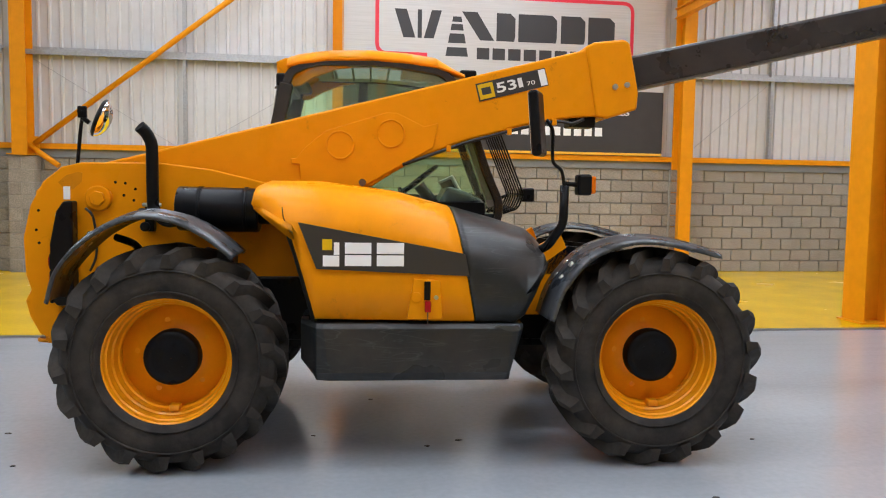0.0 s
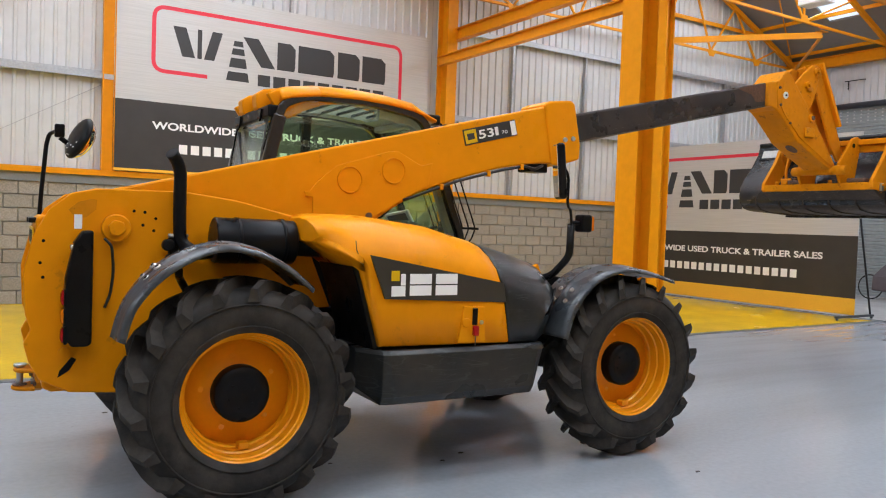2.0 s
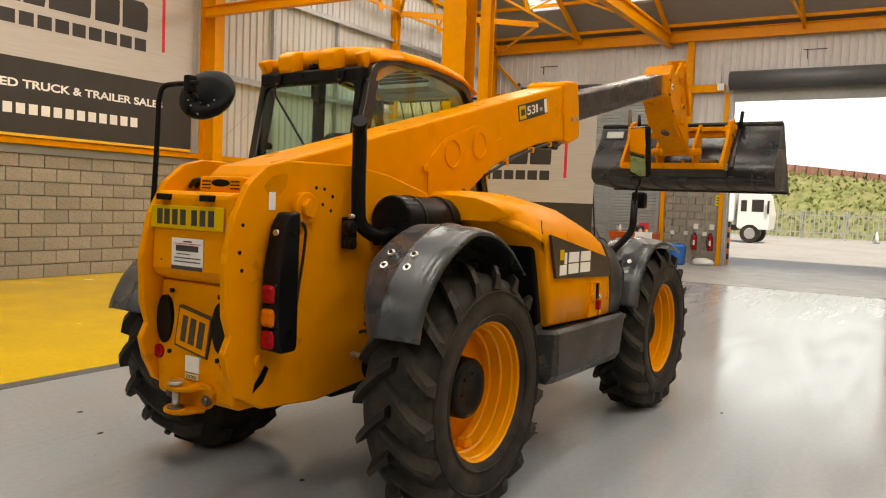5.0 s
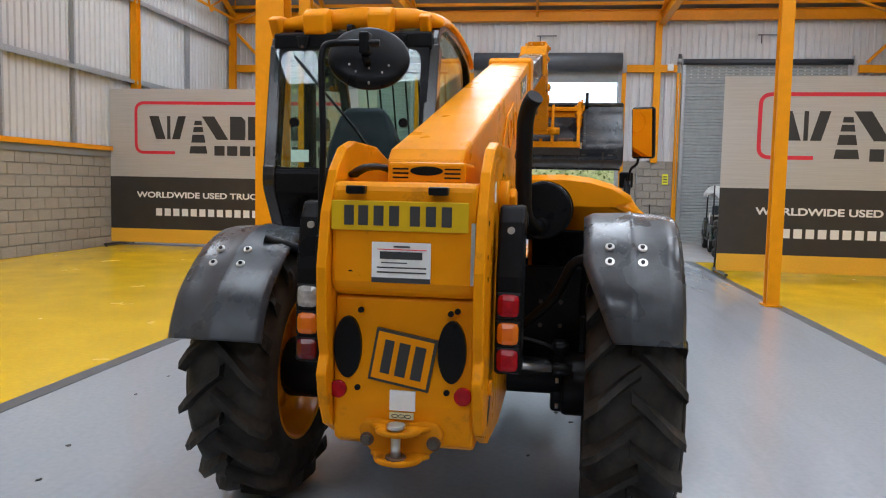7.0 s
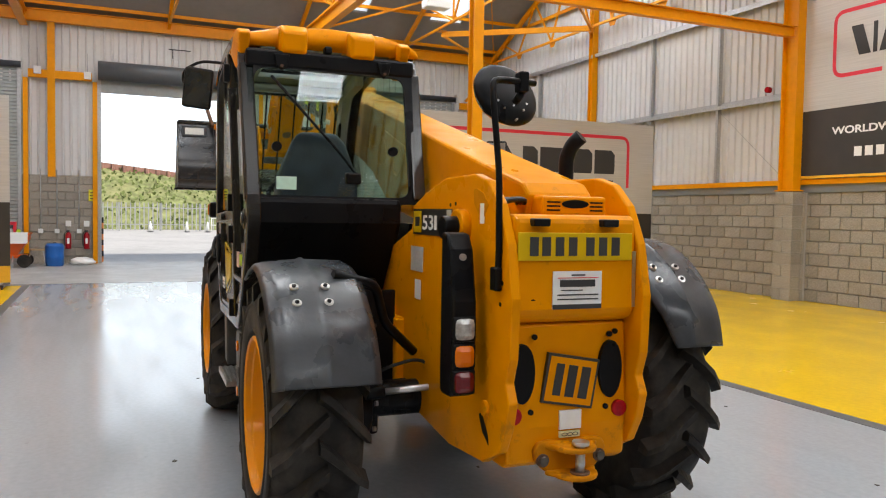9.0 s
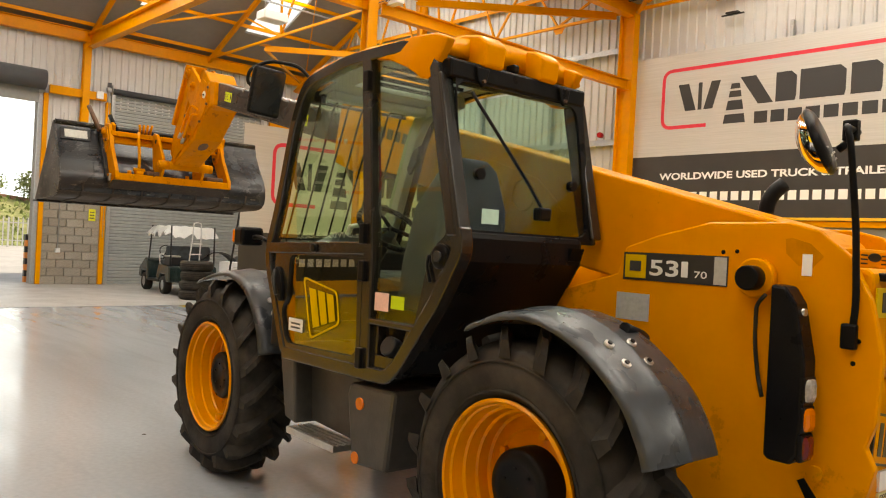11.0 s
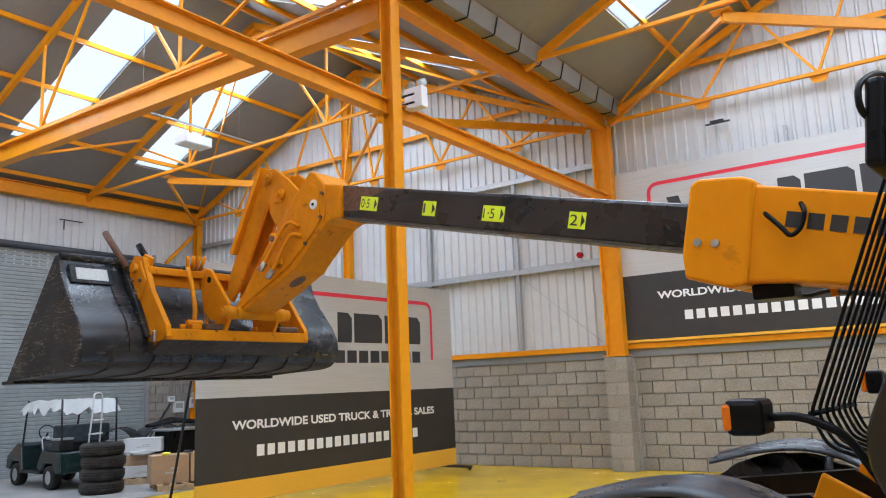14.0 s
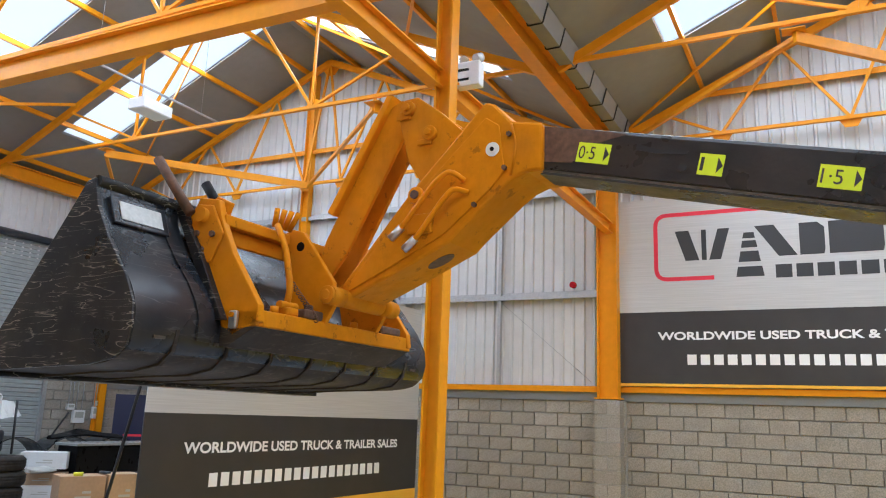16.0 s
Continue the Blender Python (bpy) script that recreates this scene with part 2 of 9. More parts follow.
scuffed_floor(M_FLOOR, 0.11, 0.25)
M_YELLOWFLOOR = material("yellow_epoxy", (0.73, 0.45, 0.001), 0.2, 0, spec=0.3, grain=0.06, grain_scale=18, stain=0.3, stain_scale=0.8,
                         stain_color=(0.62, 0.40, 0.01), rough_var=0.08, bump=0.03, bump_scale=4)
M_BANDFLOOR = material("dark_line_paint", (0.10, 0.105, 0.11), 0.35, 0, grain=0.15, stain=0.4)
M_CONCRETE = material("dull_concrete", (0.36, 0.35, 0.34), 0.45, 0, grain=0.1, grain_scale=12, stain=0.5, stain_scale=0.9,
                      stain_color=(0.24, 0.235, 0.23), rough_var=0.12)
M_STEEL_O = material("orange_steel_paint", (0.74, 0.285, 0.001), 0.38, 0, spec=0.18, grain=0.05, grain_scale=9, stain=0.25, stain_scale=1.5,
                     stain_color=(0.62, 0.27, 0.012), bump=0.05, bump_scale=20)
M_GALV = material("galvanised_steel", (0.42, 0.43, 0.44), 0.42, 0.6, grain=0.12, grain_scale=25)
M_CLAD = material("white_cladding", (0.575, 0.575, 0.575), 0.42, 0, grain=0.03, grain_scale=6, stain=0.25, stain_scale=0.7,
                  stain_color=(0.50, 0.49, 0.47))
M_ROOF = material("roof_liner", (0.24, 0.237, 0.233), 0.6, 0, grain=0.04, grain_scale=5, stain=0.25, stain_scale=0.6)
M_SKYPANE = bpy.data.materials.new("translucent_rooflight")
M_SKYPANE.use_nodes = True
_tr = M_SKYPANE.node_tree.nodes.new("ShaderNodeBsdfTranslucent")
_tr.inputs["Color"].default_value = (0.92, 0.95, 0.97, 1)
M_SKYPANE.node_tree.links.new(_tr.outputs[0], M_SKYPANE.node_tree.nodes["Material Output"].inputs["Surface"])
M_BLOCK = material("concrete_block", (0.305, 0.275, 0.232), 0.9, 0, grain=0.28, grain_scale=45, stain=0.3, stain_scale=3.0,
                   bump=0.5, bump_scale=90, vary=0.12)
M_MORTAR = material("mortar", (0.37, 0.345, 0.31), 0.95, 0, grain=0.12, grain_scale=60)
M_FLASH = material("grey_flashing", (0.20, 0.21, 0.215), 0.5, 0, grain=0.08)
M_SHUTTER = material("shutter_steel", (0.34, 0.365, 0.36), 0.45, 0.15, grain=0.06, grain_scale=8, stain=0.3, stain_scale=1.5)
M_DARKBOX = material("dark_shutter_housing", (0.045, 0.05, 0.06), 0.4, 0.1, grain=0.1)
M_ROLL = material("dark_rolled_shutter", (0.10, 0.11, 0.12), 0.45, 0.2, grain=0.1, stain=0.3)
M_SILVER = streaked("silver_banner_print", (0.57, 0.565, 0.555), (0.44, 0.435, 0.425), 0.36, 0.15, 1, 0.6, 60)
M_BLACKPRINT = material("charcoal_banner_print", (0.035, 0.032, 0.030), 0.5, 0, grain=0.1, grain_scale=3)
M_DARKINK = material("dark_grey_ink", (0.035, 0.035, 0.037), 0.45)
M_WHITEINK = material("white_ink", (0.85, 0.85, 0.84), 0.45)
M_REDINK = material("red_ink", (0.72, 0.03, 0.06), 0.42)
M_GOLDSTRIP = material("amber_banner_strip", (0.80, 0.44, 0.03), 0.45, 0, grain=0.05)
M_BLACKTUBE = material("black_tube", (0.02, 0.02, 0.022), 0.4, 0.2)

M_YEL = material("machine_yellow_paint", (0.76, 0.268, 0.0004), 0.32, 0, spec=0.07, grain=0.03, grain_scale=12, stain=0.22, stain_scale=2.5,
                 stain_color=(0.66, 0.25, 0.002), coat=0.05, rough_var=0.08, bump=0.02, bump_scale=30)
M_YELWORN = material("worn_yellow_paint", (0.64, 0.225, 0.0006), 0.42, 0, spec=0.05, grain=0.08, grain_scale=20, stain=0.45, stain_scale=5.0,
                     stain_color=(0.42, 0.17, 0.025), rough_var=0.12, bump=0.08)
chipped(M_YELWORN, (0.16, 0.065, 0.015), 0.5, 11.0, 0.60)
chipped(M_YEL, (0.34, 0.13, 0.015), 0.35, 5.0)
M_RIM = material("rim_yellow_paint", (0.78, 0.285, 0.001), 0.28, 0, spec=0.2, grain=0.03, stain=0.18, stain_scale=5,
                 stain_color=(0.6, 0.22, 0.004), coat=0.15)
M_RUBBER = material("tyre_rubber", (0.021, 0.0185, 0.0165), 0.66, 0, spec=0.22, grain=0.25, grain_scale=20, stain=0.8, stain_scale=4,
                    stain_color=(0.075, 0.062, 0.050), rough_var=0.12, bump=0.15, bump_scale=50)
M_PLASTIC = material("dark_moulded_plastic", (0.0165, 0.0185, 0.0205), 0.36, 0, spec=0.4, grain=0.2, grain_scale=14, stain=0.5, stain_scale=3,
                     stain_color=(0.034, 0.035, 0.038), rough_var=0.12, bump=0.08, bump_scale=80)
M_FENDER = material("grey_black_fender_plastic", (0.034, 0.038, 0.044), 0.30, 0, grain=0.2, grain_scale=14, stain=0.55, stain_scale=3.5,
                    stain_color=(0.075, 0.08, 0.085), rough_var=0.14, bump=0.1, bump_scale=40)
# lighter copy of the black plastic; the left side's fill light is in its colour
M_TANK = material("lit_side_black_plastic", (0.050, 0.047, 0.044), 0.42, 0, spec=0.45, grain=0.2, grain_scale=14, stain=0.5, stain_scale=3,
                  stain_color=(0.055, 0.052, 0.048), rough_var=0.12, bump=0.1, bump_scale=80)
M_BLACKPAINT = material("black_steel_paint", (0.005, 0.005, 0.006), 0.34, 0, spec=0.14, grain=0.15, stain=0.3, stain_scale=4,
                        stain_color=(0.016, 0.015, 0.014), rough_var=0.1)
M_CABPAINT = material("brown_black_cab_paint", (0.0175, 0.0145, 0.0125), 0.2, 0, grain=0.1, stain=0.3, stain_scale=3,
                      stain_color=(0.021, 0.017, 0.014), rough_var=0.08, coat=0.2)
M_INNERBOOM = material("dark_boom_steel", (0.018, 0.015, 0.014), 0.33, 0.1, grain=0.35, grain_scale=10, stain=0.7, stain_scale=3,
                       stain_color=(0.055, 0.04, 0.032), rough_var=0.16, bump=0.08)
M_BUCKET = scratched("scratched_bucket_paint", (0.012, 0.012, 0.0135), (0.42, 0.37, 0.29), 0.36, 0.75, 1.0, 0.009, 0.3)
M_BUCKETBACK = scratched("scuffed_bucket_paint", (0.011, 0.0135, 0.018), (0.16, 0.15, 0.14), 0.27, 0.4, 0.6, 0.010, 0.4)
M_BUCKETFLOOR = scratched("brown_rubbed_steel", (0.046, 0.034, 0.026), (0.16, 0.125, 0.095), 0.62, 0.5, spec=0.12)
M_SKIRT = scratched("scuffed_skirt_plastic", (0.0125, 0.0150, 0.0160), (0.085, 0.088, 0.088), 0.34, 0.4, 0.55, 0.010, 0.4)
M_WORNEDGE = material("rubbed_steel_edge", (0.10, 0.085, 0.07), 0.4, 0.5, grain=0.3, grain_scale=30, stain=0.5, stain_scale=6)
M_STEELBOLT = material("zinc_bolt", (0.55, 0.54, 0.52), 0.3, 0.9, grain=0.1)
M_RUST = material("rusty_pin_steel", (0.13, 0.068, 0.04), 0.65, 0.2, grain=0.3, grain_scale=40, stain=0.5)
M_CHROME = material("mirror_glass", (0.9, 0.9, 0.9), 0.02, 1.0)
# the left cab mirror's dark look is put into this colour, not mirrored
M_DARKGLASS = material("dark_mirror_glass", (0.016, 0.018, 0.018), 0.12, 0, spec=0.6, grain=0.3, grain_scale=12)
M_LENSRED = material("red_lamp_lens", (0.33, 0.004, 0.010), 0.22, 0, spec=0.25, grain=0.25, grain_scale=40)
M_LENSMAROON = material("maroon_lamp_lens", (0.13, 0.004, 0.008), 0.2, 0, coat=0.3, spec=0.4)
M_LENSORANGE = material("orange_lamp_lens", (0.68, 0.16, 0.002), 0.25, 0, coat=0.15, spec=0.3)
M_LENSWHITE = material("clear_lamp_lens", (0.34, 0.34, 0.33), 0.12, 0, coat=0.5, grain=0.3, grain_scale=45)
M_PLATEYEL = material("yellow_plate", (0.66, 0.42, 0.003), 0.3, 0, coat=0.1, spec=0.3)
M_STICKER = material("white_sticker", (0.8, 0.8, 0.78), 0.4, 0, grain=0.03)
M_STICKPALE = material("pale_yellow_sticker", (0.72, 0.68, 0.38), 0.45, 0, grain=0.05)
M_STICKMINT = material("pale_green_sticker", (0.50, 0.72, 0.62), 0.4, 0, grain=0.05)
M_STICKGREY = material("grey_data_sticker", (0.45, 0.45, 0.42), 0.4, 0, grain=0.1, grain_scale=60)
M_STICKPINK = material("pink_white_sticker", (0.78, 0.52, 0.48), 0.4, 0, grain=0.1, grain_scale=80)
M_STICKGREEN = material("lime_sticker", (0.50, 0.68, 0.02), 0.4, 0)
M_DECALBLK = material("black_decal", (0.03, 0.028, 0.027), 0.35, 0, grain=0.05)
M_LIME = material("lime_marker", (0.72, 0.86, 0.01), 0.4)
M_SEAT = material("plastic_covered_seat_fabric", (0.038, 0.048, 0.058), 0.5, 0, spec=0.4, grain=0.3, grain_scale=9, bump=0.9, bump_scale=11)
M_GREYTRIM = material("grey_cab_trim", (0.36, 0.37, 0.34), 0.55, 0, grain=0.06)
M_GLASS = glass("tinted_cab_glass", (0.895, 0.995, 0.87), gloss=0.06)
M_GLASSREAR = glass("tinted_rear_glass", (0.80, 0.88, 0.89), gloss=0.025)
M_GLASSDOOR = glass("olive_tinted_glass", (0.78, 0.74, 0.48), gloss=0.18)
M_BEAD = material("black_hose", (0.012, 0.012, 0.013), 0.5)


# ---------- mesh helpers ----------
def box(bm, x0, x1, y0, y1, z0, z1, m=None):
    vs = [bm.verts.new((x, y, z)) for z in (z0, z1) for y in (y0, y1) for x in (x0, x1)]
    if m is not None:
        for v in vs:
            v.co = m @ v.co
    for f in ((0, 2, 3, 1), (4, 5, 7, 6), (0, 1, 5, 4), (2, 6, 7, 3), (0, 4, 6, 2), (1, 3, 7, 5)):
        bm.faces.new([vs[i] for i in f])
    return vs


def prism(bm, pts, a, b, axis="y", m=None):
    """A plate from an outline: pts in (x, z) for axis y, (y, z) for axis x, (x, y) for axis z."""
    def place(p, d):
        v = {"y": (p[0], d, p[1]), "x": (d, p[0], p[1]), "z": (p[0], p[1], d)}[axis]
        return m @ Vector(v) if m is not None else v
    lo = [bm.verts.new(place(p, a)) for p in pts]
    hi = [bm.verts.new(place(p, b)) for p in pts]
    k = len(pts)
    bm.faces.new(lo)
    bm.faces.new(hi[::-1])
    for i in range(k):
        bm.faces.new((lo[i], hi[i], hi[(i + 1) % k], lo[(i + 1) % k]))


def frame_of(d):
    d = d.normalized()
    u = d.orthogonal().normalized()
    return u, d.cross(u)


def cyl(bm, p0, p1, r, seg=20, r2=None):
    p0, p1 = Vector(p0), Vector(p1)
    u, w = frame_of(p1 - p0)
    r2 = r if r2 is None else r2
    a = [bm.verts.new(p0 + (u * math.cos(t) + w * math.sin(t)) * r) for t in np.linspace(0, 2 * math.pi, seg, endpoint=False)]
    b = [bm.verts.new(p1 + (u * math.cos(t) + w * math.sin(t)) * r2) for t in np.linspace(0, 2 * math.pi, seg, endpoint=False)]
    bm.faces.new(a[::-1])
    bm.faces.new(b)
    for i in range(seg):
        f = bm.faces.new((a[i], a[(i + 1) % seg], b[(i + 1) % seg], b[i]))
        f.smooth = True


def rounded_path(pts, r=0.05, n=4):
    """The polyline with its corners rounded."""
    pts = [Vector(p) for p in pts]
    out = [pts[0]]
    for a, b, c in zip(pts, pts[1:], pts[2:]):
        d = min(r, (a - b).length * 0.45, (c - b).length * 0.45)
        s, e = b + (a - b).normalized() * d, b + (c - b).normalized() * d
        for k in range(n + 1):
            t = k / n
            out.append(s * (1 - t) ** 2 + b * 2 * t * (1 - t) + e * t * t)
    return out + [pts[-1]]


def tube(bm, pts, r, seg=10, bend=0.05):
    pts = rounded_path(pts, bend) if len(pts) > 2 else [Vector(p) for p in pts]
    rings, u = [], None
    for i, p in enumerate(pts):
        d = (pts[min(i + 1, len(pts) - 1)] - pts[max(i - 1, 0)]).normalized()
        if u is None:
            u, w = frame_of(d)
        else:
            u = (u - d * u.dot(d)).normalized()
            w = d.cross(u)
        rings.append([bm.verts.new(p + (u * math.cos(t) + w * math.sin(t)) * r) for t in np.linspace(0, 2 * math.pi, seg, endpoint=False)])
    for a, b in zip(rings, rings[1:]):
        for i in range(seg):
            f = bm.faces.new((a[i], a[(i + 1) % seg], b[(i + 1) % seg], b[i]))
            f.smooth = True
    bm.faces.new(rings[0][::-1])
    bm.faces.new(rings[-1])


def lathe(bm, profile, centre, seg=48, side=1.0, closed=False):
    """Turns (radius, offset) about an axle along y."""
    rings = []
    for r, o in profile:
        rings.append([bm.verts.new((centre[0] + r * math.cos(t), centre[1] + o * side, centre[2] + r * math.sin(t)))
                      for t in np.linspace(0, 2 * math.pi, seg, endpoint=False)])
    pairs = list(zip(rings, rings[1:])) + ([(rings[-1], rings[0])] if closed else [])
    for a, b in pairs:
        for i in range(seg):
            f = bm.faces.new((a[i], a[(i + 1) % seg], b[(i + 1) % seg], b[i]))
            f.smooth = True
    return rings


def loft(bm, sections, caps=True, smooth=True):
    rings = [[bm.verts.new(p) for p in s] for s in sections]
    k = len(rings[0])
    for a, b in zip(rings, rings[1:]):
        for i in range(k):
            f = bm.faces.new((a[i], a[(i + 1) % k], b[(i + 1) % k], b[i]))
            f.smooth = smooth
    if caps:
        bm.faces.new(rings[0][::-1])
        bm.faces.new(rings[-1])


def link(name, bm, mat, parent=None, label="", bevel=0.0, seg=2, smooth=False):
    bmesh.ops.recalc_face_normals(bm, faces=bm.faces)
    me = bpy.data.meshes.new(name)
    if smooth:
        for f in bm.faces:
            f.smooth = True
    bm.to_mesh(me)
    bm.free()
    me.materials.append(mat)
    ob = new(name, me)
    ob.parent = parent
    if label:
        ob["label"] = label
    if bevel:
        mod = ob.modifiers.new("edge", "BEVEL")
        mod.width, mod.segments, mod.limit_method, mod.angle_limit = bevel, seg, "ANGLE", radians(35)
        mod.harden_normals = False
    return ob


def part(name, bm, mat, parent, label="", bevel=0.0, seg=2, smooth=False):
    return link(name, bm, mat, parent, label, bevel, seg, smooth)


def part_box(name, dims, mat, parent, label="", bevel=0.0, m=None):
    bm = bmesh.new()
    box(bm, *dims, m)
    return part(name, bm, mat, parent, label, bevel)


def part_prism(name, pts, a, b, mat, parent, axis="y", label="", bevel=0.0, m=None):
    bm = bmesh.new()
    prism(bm, pts, a, b, axis, m)
    return part(name, bm, mat, parent, label, bevel)


def part_cyl(name, p0, p1, r, mat, parent, label="", seg=20, bevel=0.0, r2=None):
    bm = bmesh.new()
    cyl(bm, p0, p1, r, seg, r2)
    return part(name, bm, mat, parent, label, bevel)


def part_tube(name, pts, r, mat, parent, label="", seg=10, bend=0.05):
    bm = bmesh.new()
    tube(bm, pts, r, seg, bend)
    return part(name, bm, mat, parent, label)


def base(name, m=None, label="", category="", group="", kind=""):
    ob = new(name)
    ob.empty_display_size = 0.2
    if m is not None:
        ob.matrix_world = m
    return tagged(ob, label, category, group, kind)


def letters(name, body, height, mat, parent, m, depth=0.002, label="", width=None, bold=0.0):
    """Raised lettering, its left end and foot at the origin of m, in the plane of m's x and y."""
    cu = bpy.data.curves.new(name, "FONT")
    cu.body, cu.size, cu.extrude, cu.offset = body, 1.0, 0.0, bold
    tmp = bpy.data.objects.new(name, cu)
    scene.collection.objects.link(tmp)
    bpy.context.view_layer.update()
    me = bpy.data.meshes.new_from_object(tmp)
    bpy.data.objects.remove(tmp)
    co = np.array([v.co for v in me.vertices])
    lo, hi = co.min(0), co.max(0)
    s = height / 0.7
    sx = width / (hi[0] - lo[0]) if width else s
    for v in me.vertices:
        v.co = m @ Vector(((v.co.x - lo[0]) * sx, v.co.y * s, depth))
    me.materials.append(mat)
    ob = new(name, me)
    ob.parent = parent
    if label:
        ob["label"] = label
    return ob



# ---------- floor ----------
def sheet(name, x0, x1, y0, y1, z, mat, label, thick=0.004):
    bm = bmesh.new()
    box(bm, x0, x1, y0, y1, z - thick, z)
    return tagged(link(name, bm, mat), label, "floor", kind="structure")


sheet("floor", XBACK, XF, YB - 0.1, YA + 0.1, 0.0, M_FLOOR, "pale grey glossy epoxy hall floor with faint tyre marks", 0.2)
sheet("floor_east", 14.08, XF, YB, YA, 0.003, M_CONCRETE, "worn dull grey concrete floor near the roller doors", 0.003)
Y1, Y2 = 3.06, -3.60
sheet("floor_yellow", -16.9, 13.75, Y1 + 0.14, YA, 0.004, M_YELLOWFLOOR, "bright yellow epoxy display strip on the floor", 0.004)
sheet("floor_yellow", -16.9, 13.95, YB, Y2 - 0.14, 0.004, M_YELLOWFLOOR, "bright yellow epoxy display strip on the floor", 0.004)
for x0, x1, y0, y1 in ((-16.9, 13.9, Y1, Y1 + 0.14), (-16.9, 14.1, Y2 - 0.14, Y2), (13.75, 13.9, Y1 + 0.14, YA), (13.95, 14.1, YB, Y2 - 0.14)):
    sheet("trim", x0, x1, y0, y1, 0.0045, M_BANDFLOOR, "dark grey painted border line of the yellow floor", 0.0045)
sheet("trim", 14.03, 14.08, Y2, Y1, 0.0035, M_BANDFLOOR, "thin dark joint line across the floor", 0.0035)
rng = random.Random(7)
for k in range(26):
    cx, cy = rng.uniform(-3, 5), rng.uniform(-3.4, 2.8)
    bm = bmesh.new()
    pts = [(cx + math.cos(a) * rng.uniform(0.008, 0.028), cy + math.sin(a) * rng.uniform(0.006, 0.018)) for a in np.linspace(0, 6.28, 7, endpoint=False)]
    prism(bm, pts, 0.0, 0.003, "z")
    tagged(link("dirt_crumb", bm, M_RUBBER), "small dark crumb of dirt on the grey floor", "dirt", "crumbs on the floor")


# ---------- walls ----------
def corrugated(bm, place, a0, a1, z0, top, pitch=0.2, depth=0.034):
    """Trapezoid sheet between a0 and a1 along a wall; place(a, out, z) gives the point, top(a) its upper edge."""
    xs, a = [], a0
    shape = ((0.0, 0.0), (0.62, 0.0), (0.72, 1.0), (0.9, 1.0), (1.0, 0.0))
    while a < a1 - 1e-6:
        for f, d in shape[:-1]:
            if a + f * pitch < a1:
                xs.append((a + f * pitch, d * depth))
        a += pitch
    xs.append((a1, 0.0))
    lo = [bm.verts.new(place(p, d, z0)) for p, d in xs]
    hi = [bm.verts.new(place(p, d, top(p))) for p, d in xs]
    for i in range(len(xs) - 1):
        bm.faces.new((lo[i], lo[i + 1], hi[i + 1], hi[i]))


def block_run(wall, place, a0, a1, z0, z1, singles, mat_thick=0.03, length=0.44, course=0.225):
    """Coursed blocks on a wall face: those between the two ends in singles are pieces of their own."""
    shared = {}
    rest = bmesh.new()
    rows = int(round((z1 - z0) / course))
    ch = (z1 - z0) / rows
    for r in range(rows):
        a = a0 - (length / 2 if r % 2 else 0)
        while a < a1 - 0.02:
            s, e = max(a, a0) + 0.006, min(a + length, a1) - 0.006
            a += length
            if e - s < 0.03:
                continue
            z = z0 + r * ch
            single = singles[0] <= (s + e) / 2 <= singles[1]
            bm = bmesh.new() if single else rest
            w, h = (e - s) / 2, ch / 2 - 0.006
            c = 0.005
            key = round(w, 3)
            if single and key in shared:
                bm.free()
                ob = new("block", shared[key])
            else:
                cen = (0, 0, 0) if single else ((s + e) / 2, 0, z + ch / 2)
                lo = [(-w, -h), (w, -h), (w, h), (-w, h)]
                hi = [(-w + c, -h + c), (w - c, -h + c), (w - c, h - c), (-w + c, h - c)]
                if single:
                    va = [bm.verts.new((p[0], 0, p[1])) for p in lo]
                    vb = [bm.verts.new((p[0], 1, p[1])) for p in lo]
                    vc = [bm.verts.new((p[0], 1.25, p[1])) for p in hi]
                else:
                    va = [bm.verts.new(place(cen[0] + p[0], 0, cen[2] + p[1])) for p in lo]
                    vb = [bm.verts.new(place(cen[0] + p[0], mat_thick * 0.8, cen[2] + p[1])) for p in lo]
                    vc = [bm.verts.new(place(cen[0] + p[0], mat_thick, cen[2] + p[1])) for p in hi]
                for i in range(4):
                    j = (i + 1) % 4
                    bm.faces.new((va[i], va[j], vb[j], vb[i]))
                    bm.faces.new((vb[i], vb[j], vc[j], vc[i]))
                bm.faces.new(vc)
                if single:
                    bmesh.ops.recalc_face_normals(bm, faces=bm.faces)
                    me = bpy.data.meshes.new("block")
                    bm.to_mesh(me)
                    bm.free()
                    me.materials.append(M_BLOCK)
                    shared[key] = me
                    ob = new("block", me)
            if single:
                o = Vector(place((s + e) / 2, 0, z + ch / 2))
                ax = Vector(place((s + e) / 2 + 1, 0, z + ch / 2)) - o
                outw = Vector(place((s + e) / 2, mat_thick * 0.8, z + ch / 2)) - o
                m = Matrix((ax, outw, Vector((0, 0, 1)))).transposed().to_4x4()
                ob.parent = wall
                ob.matrix_world = Matrix.Translation(o) @ m
    if rest.verts:
        ob = link("blocks", rest, M_BLOCK, wall)
        ob["kind"] = "stuff"
    else:
        rest.free()


BLOCK_JOBS = []


def gable_outline(x0, x1, z0):
    xs = sorted({x0, x1, *[x for x in (VALLEY, VALLEY2, RIDGE, RIDGE2, RIDGE3) if x0 < x < x1]})
    return [(x0, z0), *[(x, roof_z(x) + 0.1) for x in xs], (x1, z0)]


